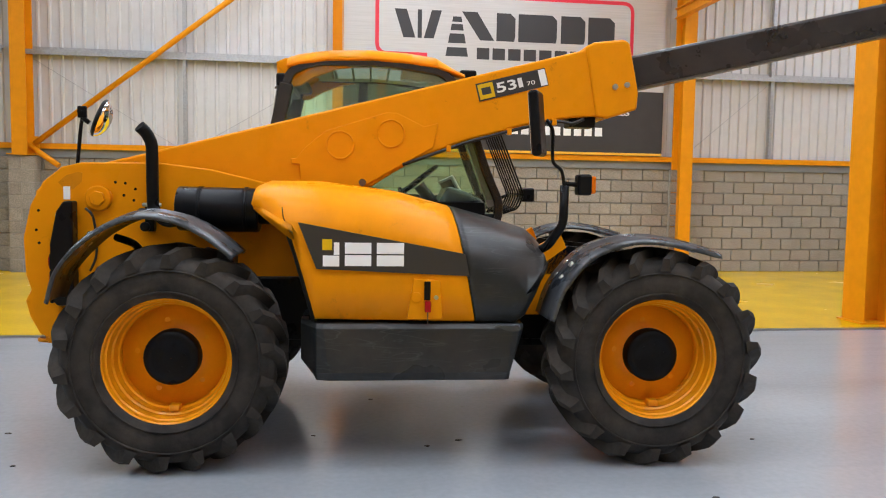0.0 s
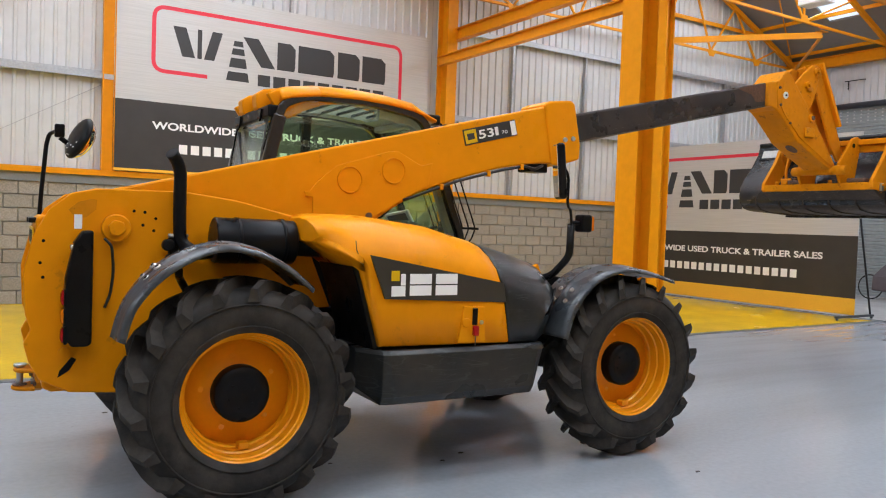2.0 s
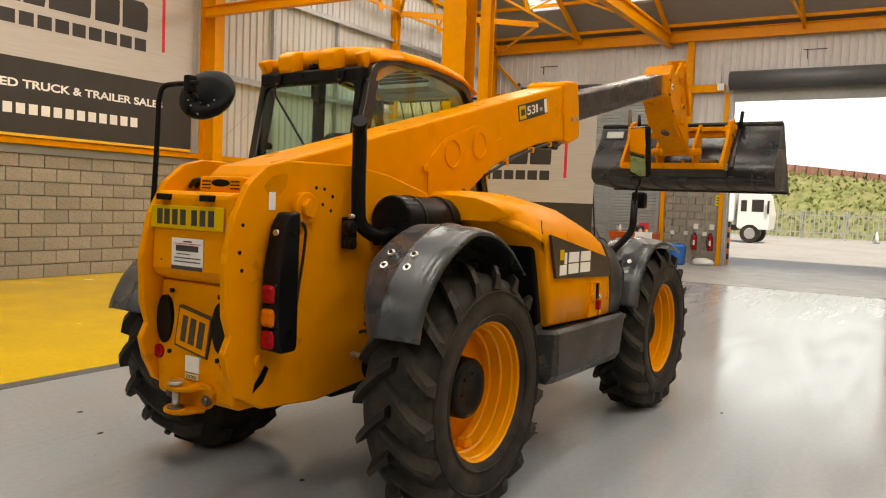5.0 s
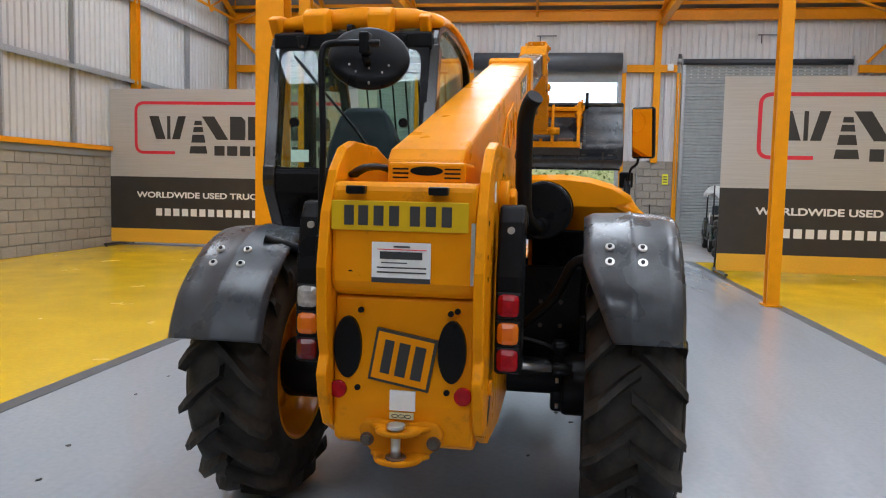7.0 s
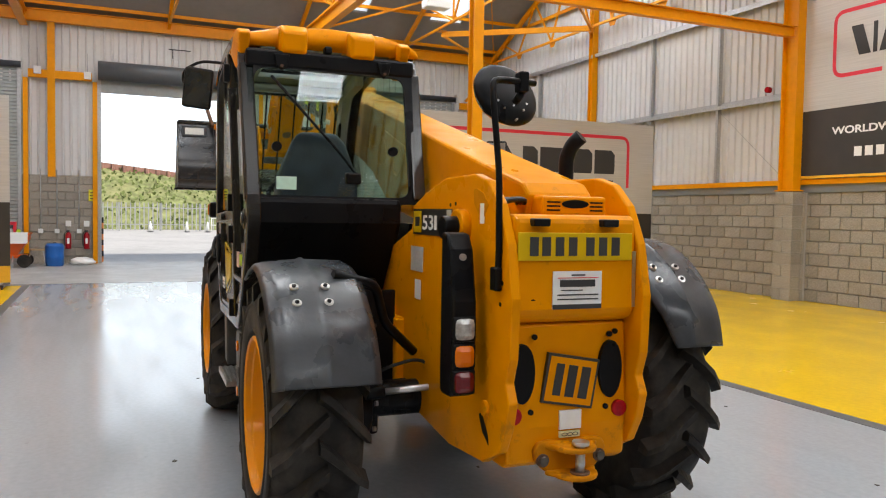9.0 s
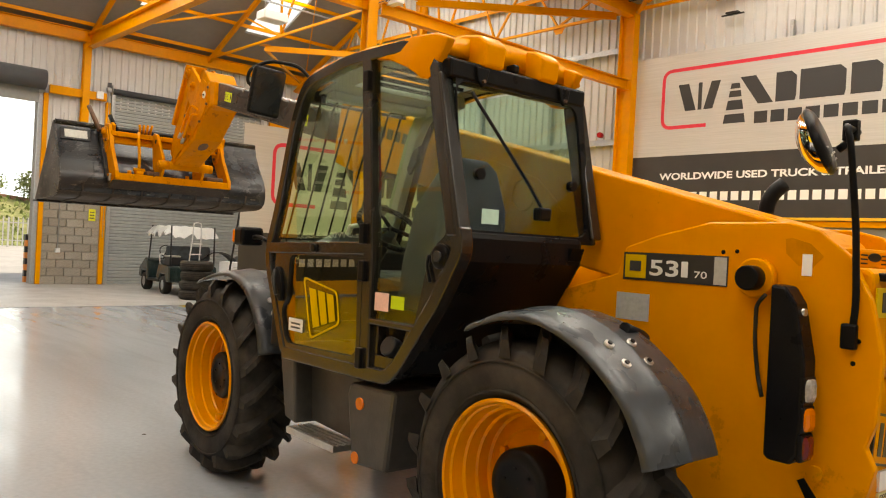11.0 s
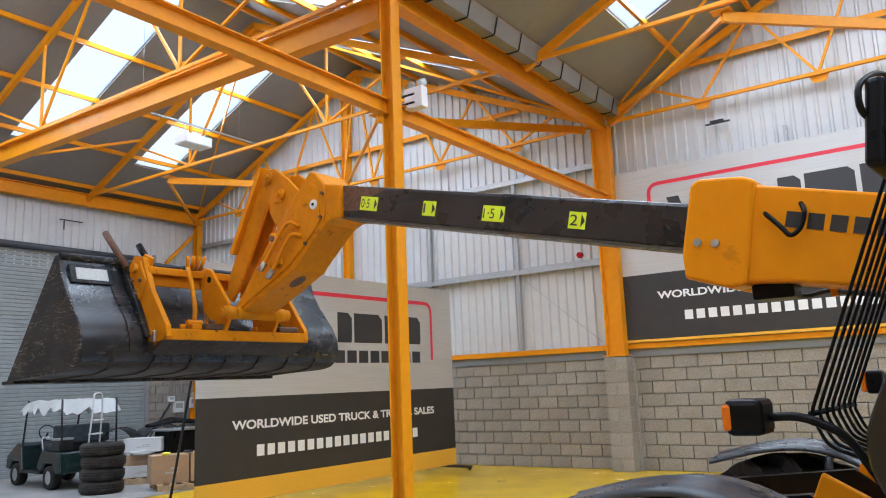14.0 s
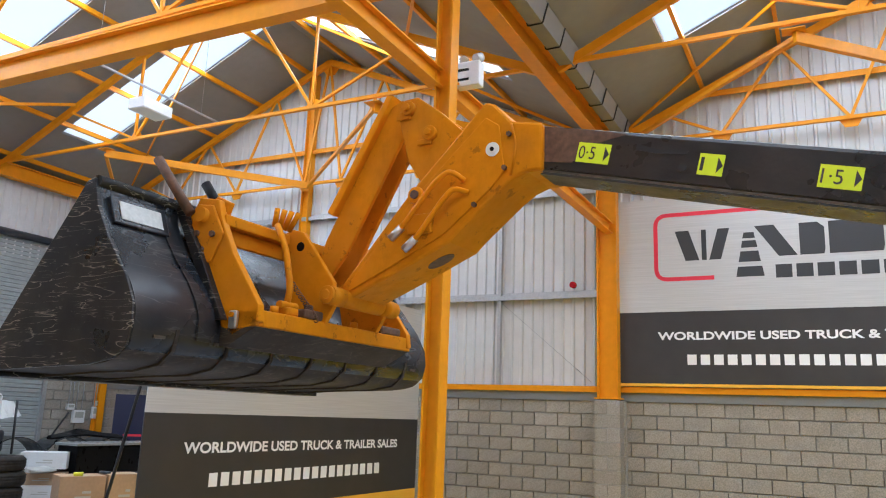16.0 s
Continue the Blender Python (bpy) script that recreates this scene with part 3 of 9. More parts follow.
for side, y, name, sx in ((1, YA, "wall_north", (-4.7, 8.2)), (-1, YB, "wall_south", (6.6, 14.2))):
    bm = bmesh.new()
    prism(bm, gable_outline(XBACK, XF, -0.1), y + side * 0.04, y + side * 0.3, "y")
    wall = tagged(link(name, bm, M_MORTAR), "side wall with grey blockwork below white ribbed cladding", "wall", kind="structure")
    place = (lambda a, d, z, y=y, side=side: (a, y + side * 0.035 - side * d, z))
    seams = [XBACK + 0.02, -11.06, -7.9, VALLEY2, -1.93, 0.9, 4.2, VALLEY, 9.68, 11.95, 14.4, 17.3, XF - 0.02]
    for a, b in zip(seams, seams[1:]):
        bm = bmesh.new()
        corrugated(bm, place, a + 0.004, b - 0.004, 2.3, lambda p: roof_z(p) + 0.02)
        link("cladding_sheet", bm, M_CLAD, wall)
    inner = y - side * 0.012
    # rails: grey flashing and orange angle above the blocks, grey sheeting rails higher up
    f = lambda d0, d1: tuple(sorted((y - side * d0, y - side * d1)))
    part_box("flashing", (XBACK, XF - 0.02, *f(0.0, 0.045), 2.08, 2.23), M_FLASH, wall, "grey painted flashing on top of the blocks")
    part_box("rail", (XBACK, XF - 0.02, *f(0.0, 0.10), 2.23, 2.33), M_STEEL_O, wall, "orange painted steel rail above the blocks")
    for zr in (3.98, 5.94, 7.5):
        for a, b in zip((XBACK, VALLEY2 + 0.1, VALLEY + 0.2), (VALLEY2 - 0.2, VALLEY - 0.2, XF - 0.02)):
            if zr == 5.94 and b < VALLEY:
                continue
            if zr > 7:
                c = (a + b) / 2
                a, b = c - 4.6, c + 4.6
            bm = bmesh.new()
            box(bm, a, b, *f(0.0, 0.12), zr, zr + 0.018)
            box(bm, a, b, *f(0.10, 0.12), zr - 0.07, zr)
            box(bm, a, b, *f(0.0, 0.015), zr, zr + 0.08)
            part("sheeting_rail", bm, M_GALV if zr < 7 else M_STEEL_O, wall, "grey galvanised sheeting rail" if zr < 7 else "")
    for xs in (-1.93, 4.2, 9.68, 11.95, 17.3):
        part_box("sheeting_post", (xs - 0.03, xs + 0.03, *f(0.0, 0.10), 2.33, 5.94), M_GALV, wall, "slim grey vertical sheeting post")
    for xa, za, xb, zb in ((7.9, 2.4, 9.68, 3.9), (-4.6, 3.86, -1.93, 2.22), (-1.93, 2.2, 0.85, 3.86)):
        part_cyl("sag_rod", (xa, y - side * 0.06, za), (xb, y - side * 0.06, zb), 0.006, M_GALV, wall, seg=6)
    BLOCK_JOBS.append((wall, (lambda a, d, z, y=y, side=side: (a, y + side * 0.045 - side * d * 2.0, z)), XBACK + 0.05, XF - 0.05, 0.0, 2.08, sx))
    # block piers behind the wall columns
    for px in (VALLEY + (0.08 if side < 0 else 0.35), VALLEY2):
        pier = part_box("pier", (px - 0.29, px + 0.29, *f(0.02, 0.10), 0, 2.08), M_MORTAR, wall, "block pier in front of the wall")
        BLOCK_JOBS.append((wall, (lambda a, d, z, y=y, side=side: (a, y - side * 0.075 - side * d * 1.6, z)), px - 0.3, px + 0.3, 0.0, 2.08, (px - 1, px + 1)))

# front wall with three roller doors
D1, D2, D3 = (3.85, 8.45), (-2.47, 1.78), (-8.95, -4.42)
DOOR_TOP = 4.9
bm = bmesh.new()
for y0, y1, z0, z1 in ((YB - 0.3, D3[0], -0.1, 7.2), (D3[1], D2[0], -0.1, 7.2), (D2[1], D1[0], -0.1, 7.2), (D1[1], YA + 0.3, -0.1, 7.2),
                       (D3[0], D3[1], DOOR_TOP, 7.2), (D2[0], D2[1], DOOR_TOP, 7.2), (D1[0], D1[1], DOOR_TOP, 7.2)):
    box(bm, XF + 0.04, XF + 0.3, y0, y1, z0, z1)
wall_east = tagged(link("wall_east", bm, M_MORTAR), "front wall with three roller door openings, blocks below cladding", "wall", kind="structure")
place_e = lambda a, d, z: (XF + 0.035 - d, a, z)
for y0, y1, z0 in ((YB, D3[0], 2.45), (D3[0], D3[1], DOOR_TOP), (D3[1], D2[0], 2.45), (D2[0], D2[1], DOOR_TOP), (D2[1], D1[0], 2.45), (D1[0], D1[1], DOOR_TOP), (D1[1], YA, 2.45)):
    bm = bmesh.new()
    corrugated(bm, place_e, y0 + 0.004, y1 - 0.004, z0, lambda p: 7.0)
    link("cladding_sheet", bm, M_CLAD, wall_east)
for y0, y1 in ((YB, D3[0]), (D3[1], D2[0]), (D2[1], D1[0]), (D1[1], YA)):
    BLOCK_JOBS.append((wall_east, lambda a, d, z: (XF + 0.045 - d * 2.0, a, z), y0 + 0.02, y1 - 0.02, 0.0, 2.43, (-20, 20)))
# the rear end is out of view; a plain wall is added to close it
bm = bmesh.new()
box(bm, XBACK - 0.3, XBACK, YB - 0.3, YA + 0.3, -0.1, 7.2)
tagged(link("wall_west", bm, M_CLAD), "plain white wall added to close the unseen rear of the hall", "wall", kind="structure")


def roller_door(y0, y1, open_door):
    name = "roller_door"
    d = base(name, pose(XF, (y0 + y1) / 2, 0), "raised dark steel roller door above an open doorway" if open_door else
             "closed grey steel roller shutter door with horizontal slats", "roller door", "roller doors in the front wall")
    w = (y1 - y0) / 2
    if not open_door:
        bm = bmesh.new()
        n = 56
        top = DOOR_TOP + 0.42
        h = top / n
        vs = []
        for k in range(n):
            for f, o in ((0.0, 0.0), (0.18, -0.022), (0.82, -0.022)):
                vs.append((k * h + f * h, o))
        vs.append((top, 0.0))
        a = [bm.verts.new((0.022 + o, -w - 0.06, z)) for z, o in vs]
        b = [bm.verts.new((0.022 + o, w + 0.06, z)) for z, o in vs]
        for i in range(len(vs) - 1):
            bm.faces.new((a[i], b[i], b[i + 1], a[i + 1]))
        box(bm, -0.01, 0.035, -w - 0.06, w + 0.06, 0.0, 0.012)
        part("curtain", bm, M_SHUTTER, d)
        part_cyl("roller", (-0.07, -w - 0.1, top + 0.06), (-0.07, w + 0.1, top + 0.06), 0.085, M_DARKBOX, d, "thin dark shutter roller", 20)
        for s in (-1, 1):
            part_box("end_plate", (-0.17, 0.03, s * (w + 0.12) - 0.008, s * (w + 0.12) + 0.008, top - 0.06, top + 0.22), M_GALV, d, "grey steel end plate")
    else:
        bm = bmesh.new()
        cyl(bm, (-0.24, -w - 0.08, DOOR_TOP + 0.46), (-0.24, w + 0.08, DOOR_TOP + 0.46), 0.26, 28)
        part("rolled_curtain", bm, M_ROLL, d, "rolled-up dark shutter curtain")
        part_box("curtain_edge", (-0.03, 0.0, -w, w, DOOR_TOP - 0.12, DOOR_TOP + 0.3), M_SHUTTER, d, "grey lower edge of the raised curtain")
    for s in (-1, 1):
        part_box("guide", (-0.06, 0.03, s * w - 0.05 + s * 0.05, s * w + 0.05 + s * 0.05, 0, DOOR_TOP + (0.1 if open_door else 0.45)), M_GALV, d, "grey steel guide channel", 0.006)
    if not open_door:
        part_cyl("motor", (-0.09, w + 0.14, DOOR_TOP + 0.50), (-0.09, w + 0.26, DOOR_TOP + 0.50), 0.07, M_GALV, d, "small grey chain motor", 16, 0.01)
        part_box("motor_box", (-0.13, -0.04, w + 0.15, w + 0.24, DOOR_TOP + 0.57, DOOR_TOP + 0.70), M_DARKBOX, d, "dark motor box", 0.01)
        for dx in (-0.13, -0.05):
            part_cyl("chain", (dx, w + 0.20, 1.3), (dx, w + 0.20, DOOR_TOP + 0.5), 0.008, M_GALV, d, "hanging steel hand chain", 6)
    return d


for (y0, y1), o in ((D1, False), (D2, True), (D3, False)):
    roller_door(y0, y1, o)


# ---------- steel frame ----------
def beam(bm, p0, p1, w, h):
    p0, p1 = Vector(p0), Vector(p1)
    d = (p1 - p0)
    L = d.length
    d.normalize()
    side = Vector((0, 0, 1)).cross(d)
    side = side.normalized() if side.length > 1e-3 else Vector((0, 1, 0))
    up = d.cross(side)
    m = Matrix((d, side, up)).transposed().to_4x4()
    m.translation = p0
    box(bm, 0, L, -w / 2, w / 2, -h / 2, h / 2, m)


def ibeam(bm, p0, p1, w, h, t=0.018, upright=None):
    p0, p1 = Vector(p0), Vector(p1)
    d = (p1 - p0)
    L = d.length
    d.normalize()
    side = upright or Vector((0, 0, 1)).cross(d)
    side = Vector(side).normalized() if Vector(side).length > 1e-3 else Vector((0, 1, 0))
    up = d.cross(side)
    m = Matrix((d, side, up)).transposed().to_4x4()
    m.translation = p0
    box(bm, 0, L, -w / 2, w / 2, h / 2 - t, h / 2, m)
    box(bm, 0, L, -w / 2, w / 2, -h / 2, -h / 2 + t, m)
    box(bm, 0, L, -t / 2, t / 2, -h / 2 + t, h / 2 - t, m)


def column(x, y, z1, w, h, label, deep_y=False, foot=0.0):
    c = base("column", pose(x, y, 0), label, "column", "steel columns", "structure")
    bm = bmesh.new()
    ibeam(bm, (0, 0, foot), (0, 0, z1), w, h, 0.022, (1, 0, 0) if deep_y else (0, 1, 0))
    part("shaft", bm, M_STEEL_O, c)
    part_box("base_plate", (-h / 2 - 0.05, h / 2 + 0.05, -w / 2 - 0.03, w / 2 + 0.03, foot + 0.004, foot + 0.026), M_STEEL_O, c)
    return c


for yy in (3.72,):
    column(VALLEY + 0.05, yy - 0.09, 6.6, 0.42, 0.36, "stout orange painted steel column on the edge of the yellow floor")
column(VALLEY + 0.1, 3.15, 6.6, 0.17, 0.17, "slim orange painted steel column beside a stout one")
column(VALLEY - 0.09, -3.57, 6.6, 0.17, 0.18, "orange painted steel column on the edge of the yellow floor")
for xx, yy in ((VALLEY + 0.2, YA - 0.24), (VALLEY + 0.04, YB + 0.24), (VALLEY2 + 0.17, YA - 0.24), (VALLEY2 - 0.05, YB + 0.24)):
    if yy > 0 and xx > 0:
        column(xx, yy - 0.05, 6.6, 0.25, 0.42, "orange painted steel wall column standing on the floor", True)
        continue
    column(xx, yy, 6.6, 0.2 if yy < 0 else 0.26, 0.36, "orange painted steel wall column standing on a block pier", yy > 0, foot=2.10)
    # block pier below it
    pier = base("block_pier", pose(xx, yy, 0), "grey concrete block pier under a wall column", "pier", "block piers", "structure")
    sy = 1 if yy > 0 else -1
    y_in, y_out = sorted((-sy * 0.13, sy * 0.19))
    part_box("mortar_core", (-0.212, 0.212, y_in + 0.008, y_out - 0.008, 0.004, 2.085), M_MORTAR, pier)
    for k in range(9):
        z0 = 0.012 + k * 0.23
        for xa, xb in (((-0.22, 0.22),) if k % 2 else ((-0.22, -0.005), (0.005, 0.22))):
            part_box("block", (xa, xb, y_in, y_out, z0, z0 + 0.219), M_BLOCK, pier, "", 0.004)
for yy in (YA - 0.1, YB + 0.1):
    for xx in (0.87, 14.42):
        c = base("gable_post", pose(xx, yy, 2.33), "orange painted gable post against white cladding", "post", "gable posts", "structure")
        bm = bmesh.new()
        ibeam(bm, (0, 0, 0), (0, 0, roof_z(xx) - 2.5), 0.16, 0.2, 0.014, (0, 1, 0))
        part("shaft", bm, M_STEEL_O, c)

# beams along the valley and ties below them
vb = base("valley_beam", pose(VALLEY, 0, 6.72), "long orange valley beam carried on columns", "beam", kind="structure")
bm = bmesh.new()
ibeam(bm, (0, YB + 0.1, 0), (0, YA - 0.1, 0), 0.2, 0.34)
part("beam", bm, M_STEEL_O, vb)
bm = bmesh.new()
prism(bm, [(-0.42, 0.32), (-0.36, 0.05), (-0.17, 0.05), (-0.14, 0.32)], YB + 0.2, YA - 0.2, "y")
part("gutter", bm, M_ROOF, vb, "grey sheet valley gutter")
for k in range(28):
    yk = YB + 0.6 + k * 0.72
    part_tube("gutter_strap", [(-0.44, yk, 0.3), (-0.37, yk, 0.035), (-0.16, yk, 0.035), (-0.12, yk, 0.3)], 0.012, M_BLACKTUBE, vb, "", 6, 0.03)
tie = base("tie_beam", pose(VALLEY, 0, 5.12), "orange horizontal tie beam between the columns", "beam", kind="structure")
for a, b in ((YB + 0.3, -3.85), (-3.55, 3.1), (3.95, YA - 0.3)):
    bm = bmesh.new()
    ibeam(bm, (0, a, 0), (0, b, 0), 0.14, 0.2, 0.016)
    part("beam", bm, M_STEEL_O, tie)
tie2 = base("tie_beam", pose(VALLEY + 0.35, 0, 5.72), "orange horizontal tie beam between the columns", "beam", kind="structure")
bm = bmesh.new()
ibeam(bm, (0, 3.9, 0), (0, YA - 0.3, 0), 0.16, 0.26, 0.016)
part("beam", bm, M_STEEL_O, tie2)
for yy in (-3.66, 3.68):
    g = base("main_beam", pose(VALLEY, yy, 6.5), "heavy orange roof beam from column to front wall", "beam", kind="structure")
    bm = bmesh.new()
    ibeam(bm, (0.15, 0, 0), (XF - VALLEY, 0, 0.12), 0.2, 0.36, 0.02)
    part("beam", bm, M_STEEL_O, g)
ev = base("eaves_beam", pose(XF - 0.16, 0, 6.72), "orange eaves beam along the top of the front wall", "beam", kind="structure")
bm = bmesh.new()
ibeam(bm, (0, YB + 0.02, 0), (0, YA - 0.02, 0), 0.2, 0.32)
part("beam", bm, M_STEEL_O, ev)

# posts and rails of the front wall
for yy, z0 in ((-3.58, 2.4), (3.02, 2.4), (YA - 0.16, 0.0), (YB + 0.16, 0.0)):
    p = base("wall_post", pose(XF - 0.14, yy, z0), "orange steel post against the front wall", "post", "front wall posts", "structure")
    bm = bmesh.new()
    ibeam(bm, (0, 0, 0), (0, 0, 6.55 - z0), 0.18, 0.2, 0.016)
    part("shaft", bm, M_STEEL_O, p)
for yy in (D3[1] + 0.2, D2[0] - 0.16, D2[1] + 0.16, D1[0] - 0.2, D1[1] + 0.2):
    p = base("door_post", pose(XF - 0.05, yy, 0), "slim orange steel post beside a roller door", "post", "door posts", "structure")
    part_box("shaft", (-0.06, 0.04, -0.06, 0.06, 0.004, 5.05), M_STEEL_O, p, "", 0.006)
for y0, y1 in ((D3[1] + 0.27, D2[0] - 0.23), (D2[1] + 0.23, D1[0] - 0.27), (D1[1] + 0.27, YA - 0.3), (YB + 0.3, D3[0] - 0.27)):
    p = base("door_rail", pose(XF - 0.10, 0, 5.17), "orange steel rail between door heads", "rail", "door rails", "structure")
    part_box("rail", (-0.06, 0.06, y0, y1, -0.11, 0.11), M_STEEL_O, p, "", 0.006)
for ya, yb in ((YB + 0.3, YB + 1.2), (YA - 0.3, YA - 1.2)):
    p = base("corner_brace", pose(XF - 0.12, 0, 5.3), "orange diagonal knee brace in the hall corner", "brace", kind="structure")
    bm = bmesh.new()
    beam(bm, (0, ya, 0.95), (0, yb, 0.05), 0.08, 0.08)
    part("strut", bm, M_STEEL_O, p)
br = base("wall_brace", pose(0, YA - 0.2, 0), "orange tubular diagonal brace against the side wall", "brace", kind="structure")
part_cyl("tube", (-4.52, 0, 2.31), (0.75, 0, 6.45), 0.05, M_STEEL_O, br)
part_cyl("stub", (-4.62, 0, 2.28), (-4.1, -0.05, 1.92), 0.05, M_STEEL_O, br)
part_box("gusset", (-4.66, -4.44, -0.012, 0.012, 2.14, 2.44), M_STEEL_O, br, "orange gusset plate", 0.004)


def truss(y, x0, xr, x1, gable=False):
    """Lattice roof truss: rafters, a straight bottom chord, struts and gussets; gable trusses have a zigzag web."""
    t = base("roof_truss", pose(0, y, 0), "orange lattice roof truss with rafters, straight chord and struts", "roof truss", "roof trusses", "structure")
    ez, zc = ZV - 0.16, 6.68 if gable else 6.83
    apex = ZR - 0.2
    rafter_z = lambda x: ez + (apex - ez) * ((x - x0 - 0.12) / (xr - x0 - 0.12) if x < xr else (x1 - 0.12 - x) / (x1 - 0.12 - xr))
    for e in (x0 + 0.12, x1 - 0.12):
        bm = bmesh.new()
        beam(bm, (e, 0, ez), (xr, 0, apex), 0.09, 0.13)
        part("rafter", bm, M_STEEL_O, t)
    bm = bmesh.new()
    beam(bm, (x0 + 0.12, 0, zc), (x1 - 0.12, 0, zc), 0.06, 0.06)
    part("tie", bm, M_STEEL_O, t)
    part_prism("ridge_gusset", [(xr - 0.32, apex - 0.02), (xr, apex + 0.06), (xr + 0.32, apex - 0.02), (xr + 0.1, apex - 0.3), (xr - 0.1, apex - 0.3)], -0.055, -0.047, M_STEEL_O, t)
    webs = []
    if gable:
        for e, sg in ((x0, 1), (x1, -1)):
            for k in (1, 2, 3):
                n = e + sg * (1.98 * k)
                webs += [(n, n - sg * 0.98), (n, n + sg * 0.98)] if k < 3 else [(n, n - sg * 0.98), (n, xr)]
    else:
        for sg in (-1, 1):
            n = xr + sg * 2.13
            webs += [(n, xr + sg * 0.3), (n, n), (n, n + sg * 2.03)]
    for n, top in webs:
        bm = bmesh.new()
        beam(bm, (n, 0, zc), (top, 0, rafter_z(top)), 0.045, 0.045)
        part("strut", bm, M_STEEL_O, t)
    up = -1 if gable else 1
    for n in sorted({w[0] for w in webs}):
        part_prism("gusset", [(n - 0.2, zc - up * 0.03), (n + 0.2, zc - up * 0.03), (n + 0.09, zc + up * 0.15), (n - 0.09, zc + up * 0.15)], -0.04, -0.032, M_STEEL_O, t)
    return t


BAYS = ((VALLEY, RIDGE, XF), (VALLEY2, RIDGE2, VALLEY))
TRUSS_S, TRUSS_N = -7.05, 6.5
for x0, xr, x1 in BAYS:
    for yy in (YB + 0.24, TRUSS_S, -3.66, 0.0, 3.68, TRUSS_N, YA - 0.24):
        truss(yy, x0, xr, x1, yy in (YB + 0.24, YA - 0.24))
    # bracing in plan from the trusses next to the gables to the gable posts and corners
    for ya, yb in ((TRUSS_S, YB + 0.3), (TRUSS_N, YA - 0.3)):
        post = xr + (0.35 if xr > 5 else -0.4)
        for xj, xw, xn in ((xr + 2.9, post, x1 - 0.2), (xr - 3.4, x0 + 0.35, post)):
            b = base("plan_brace", pose(xj, ya, 6.62), "orange channel bracing between a roof truss and the gable", "brace", "plan braces", "structure")
            bm = bmesh.new()
            beam(bm, (0, 0, 0), (xw - xj, yb - ya, 0), 0.07, 0.15)
            part("channel", bm, M_STEEL_O, b)
            bm = bmesh.new()
            beam(bm, (0, 0, -0.02), (xn - xj, yb - ya, -0.02), 0.06, 0.06)
            part("angle", bm, M_STEEL_O, b)
            part_box("plate", (-0.14, 0.14, -0.1, 0.1, 0.08, 0.09), M_STEEL_O, b)
        for e, sg in ((x0, -1), (x1, 1)):
            w = base("wind_brace", pose(0, 0, 0), "slim orange wind brace under the roof sheets", "brace", "wind braces", "structure")
            bm = bmesh.new()
            beam(bm, (xr + sg * 0.15, ya, roof_z(xr + sg * 0.15) - 0.2), (e - sg * 0.35, yb, roof_z(e - sg * 0.35) - 0.14), 0.03, 0.05)
            part("long_bar", bm, M_STEEL_O, w)
            bm = bmesh.new()
            xm, yn = xr + sg * 3.95, -3.66 if ya < 0 else 3.68
            beam(bm, (xm, ya, roof_z(xm) - 0.17), (e - sg * 0.3, yn, roof_z(e - sg * 0.3) - 0.14), 0.045, 0.06)
            part("short_bar", bm, M_STEEL_O, w)

# purlins under the roof sheets
for a, r, b in BAYS:
    for e in (a, b):
        for f in (0.06, 0.27, 0.48, 0.69, 0.90):
            xx = e + (r - e) * f
            p = base("purlin", pose(xx, 0, roof_z(xx) - 0.05), "thin orange purlin under the roof sheets", "purlin", "purlins", "structure")
            part_box("bar", (-0.03, 0.03, YB, YA, -0.05, 0.045), M_STEEL_O, p)

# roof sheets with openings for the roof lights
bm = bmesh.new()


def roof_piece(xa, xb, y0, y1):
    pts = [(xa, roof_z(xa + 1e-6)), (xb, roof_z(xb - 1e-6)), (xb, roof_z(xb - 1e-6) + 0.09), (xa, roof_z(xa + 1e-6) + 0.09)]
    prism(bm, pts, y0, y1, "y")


# the rearmost bay is out of view, its roof added to close the hall
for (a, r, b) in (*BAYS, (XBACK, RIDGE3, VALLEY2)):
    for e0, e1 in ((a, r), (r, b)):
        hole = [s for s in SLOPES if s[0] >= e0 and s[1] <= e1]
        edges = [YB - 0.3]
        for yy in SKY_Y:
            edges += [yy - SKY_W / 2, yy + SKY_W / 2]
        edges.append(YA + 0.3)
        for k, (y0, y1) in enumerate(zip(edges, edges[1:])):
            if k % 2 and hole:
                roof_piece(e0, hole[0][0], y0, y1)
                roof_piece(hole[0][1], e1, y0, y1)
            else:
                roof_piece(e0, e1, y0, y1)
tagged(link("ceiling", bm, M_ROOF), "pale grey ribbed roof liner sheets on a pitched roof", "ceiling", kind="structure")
for xa, xb in SLOPES:
    for yy in SKY_Y:
        bm = bmesh.new()
        prism(bm, [(xa, roof_z(xa) + 0.05), (xb, roof_z(xb) + 0.05), (xb, roof_z(xb) + 0.06), (xa, roof_z(xa) + 0.06)], yy - SKY_W / 2, yy + SKY_W / 2, "y")
        tagged(link("roof_window", bm, M_SKYPANE), "bright translucent roof light panel", "roof light", "roof lights", "structure")



# ---------- telehandler: x ahead from the rear axle, y to its left ----------
tele = base("telehandler", pose(0, 0, 0, 0, 0, -2.4), "yellow and black telescopic handler with a raised boom and black bucket", "telehandler")
RW, WB = 0.63, 2.75


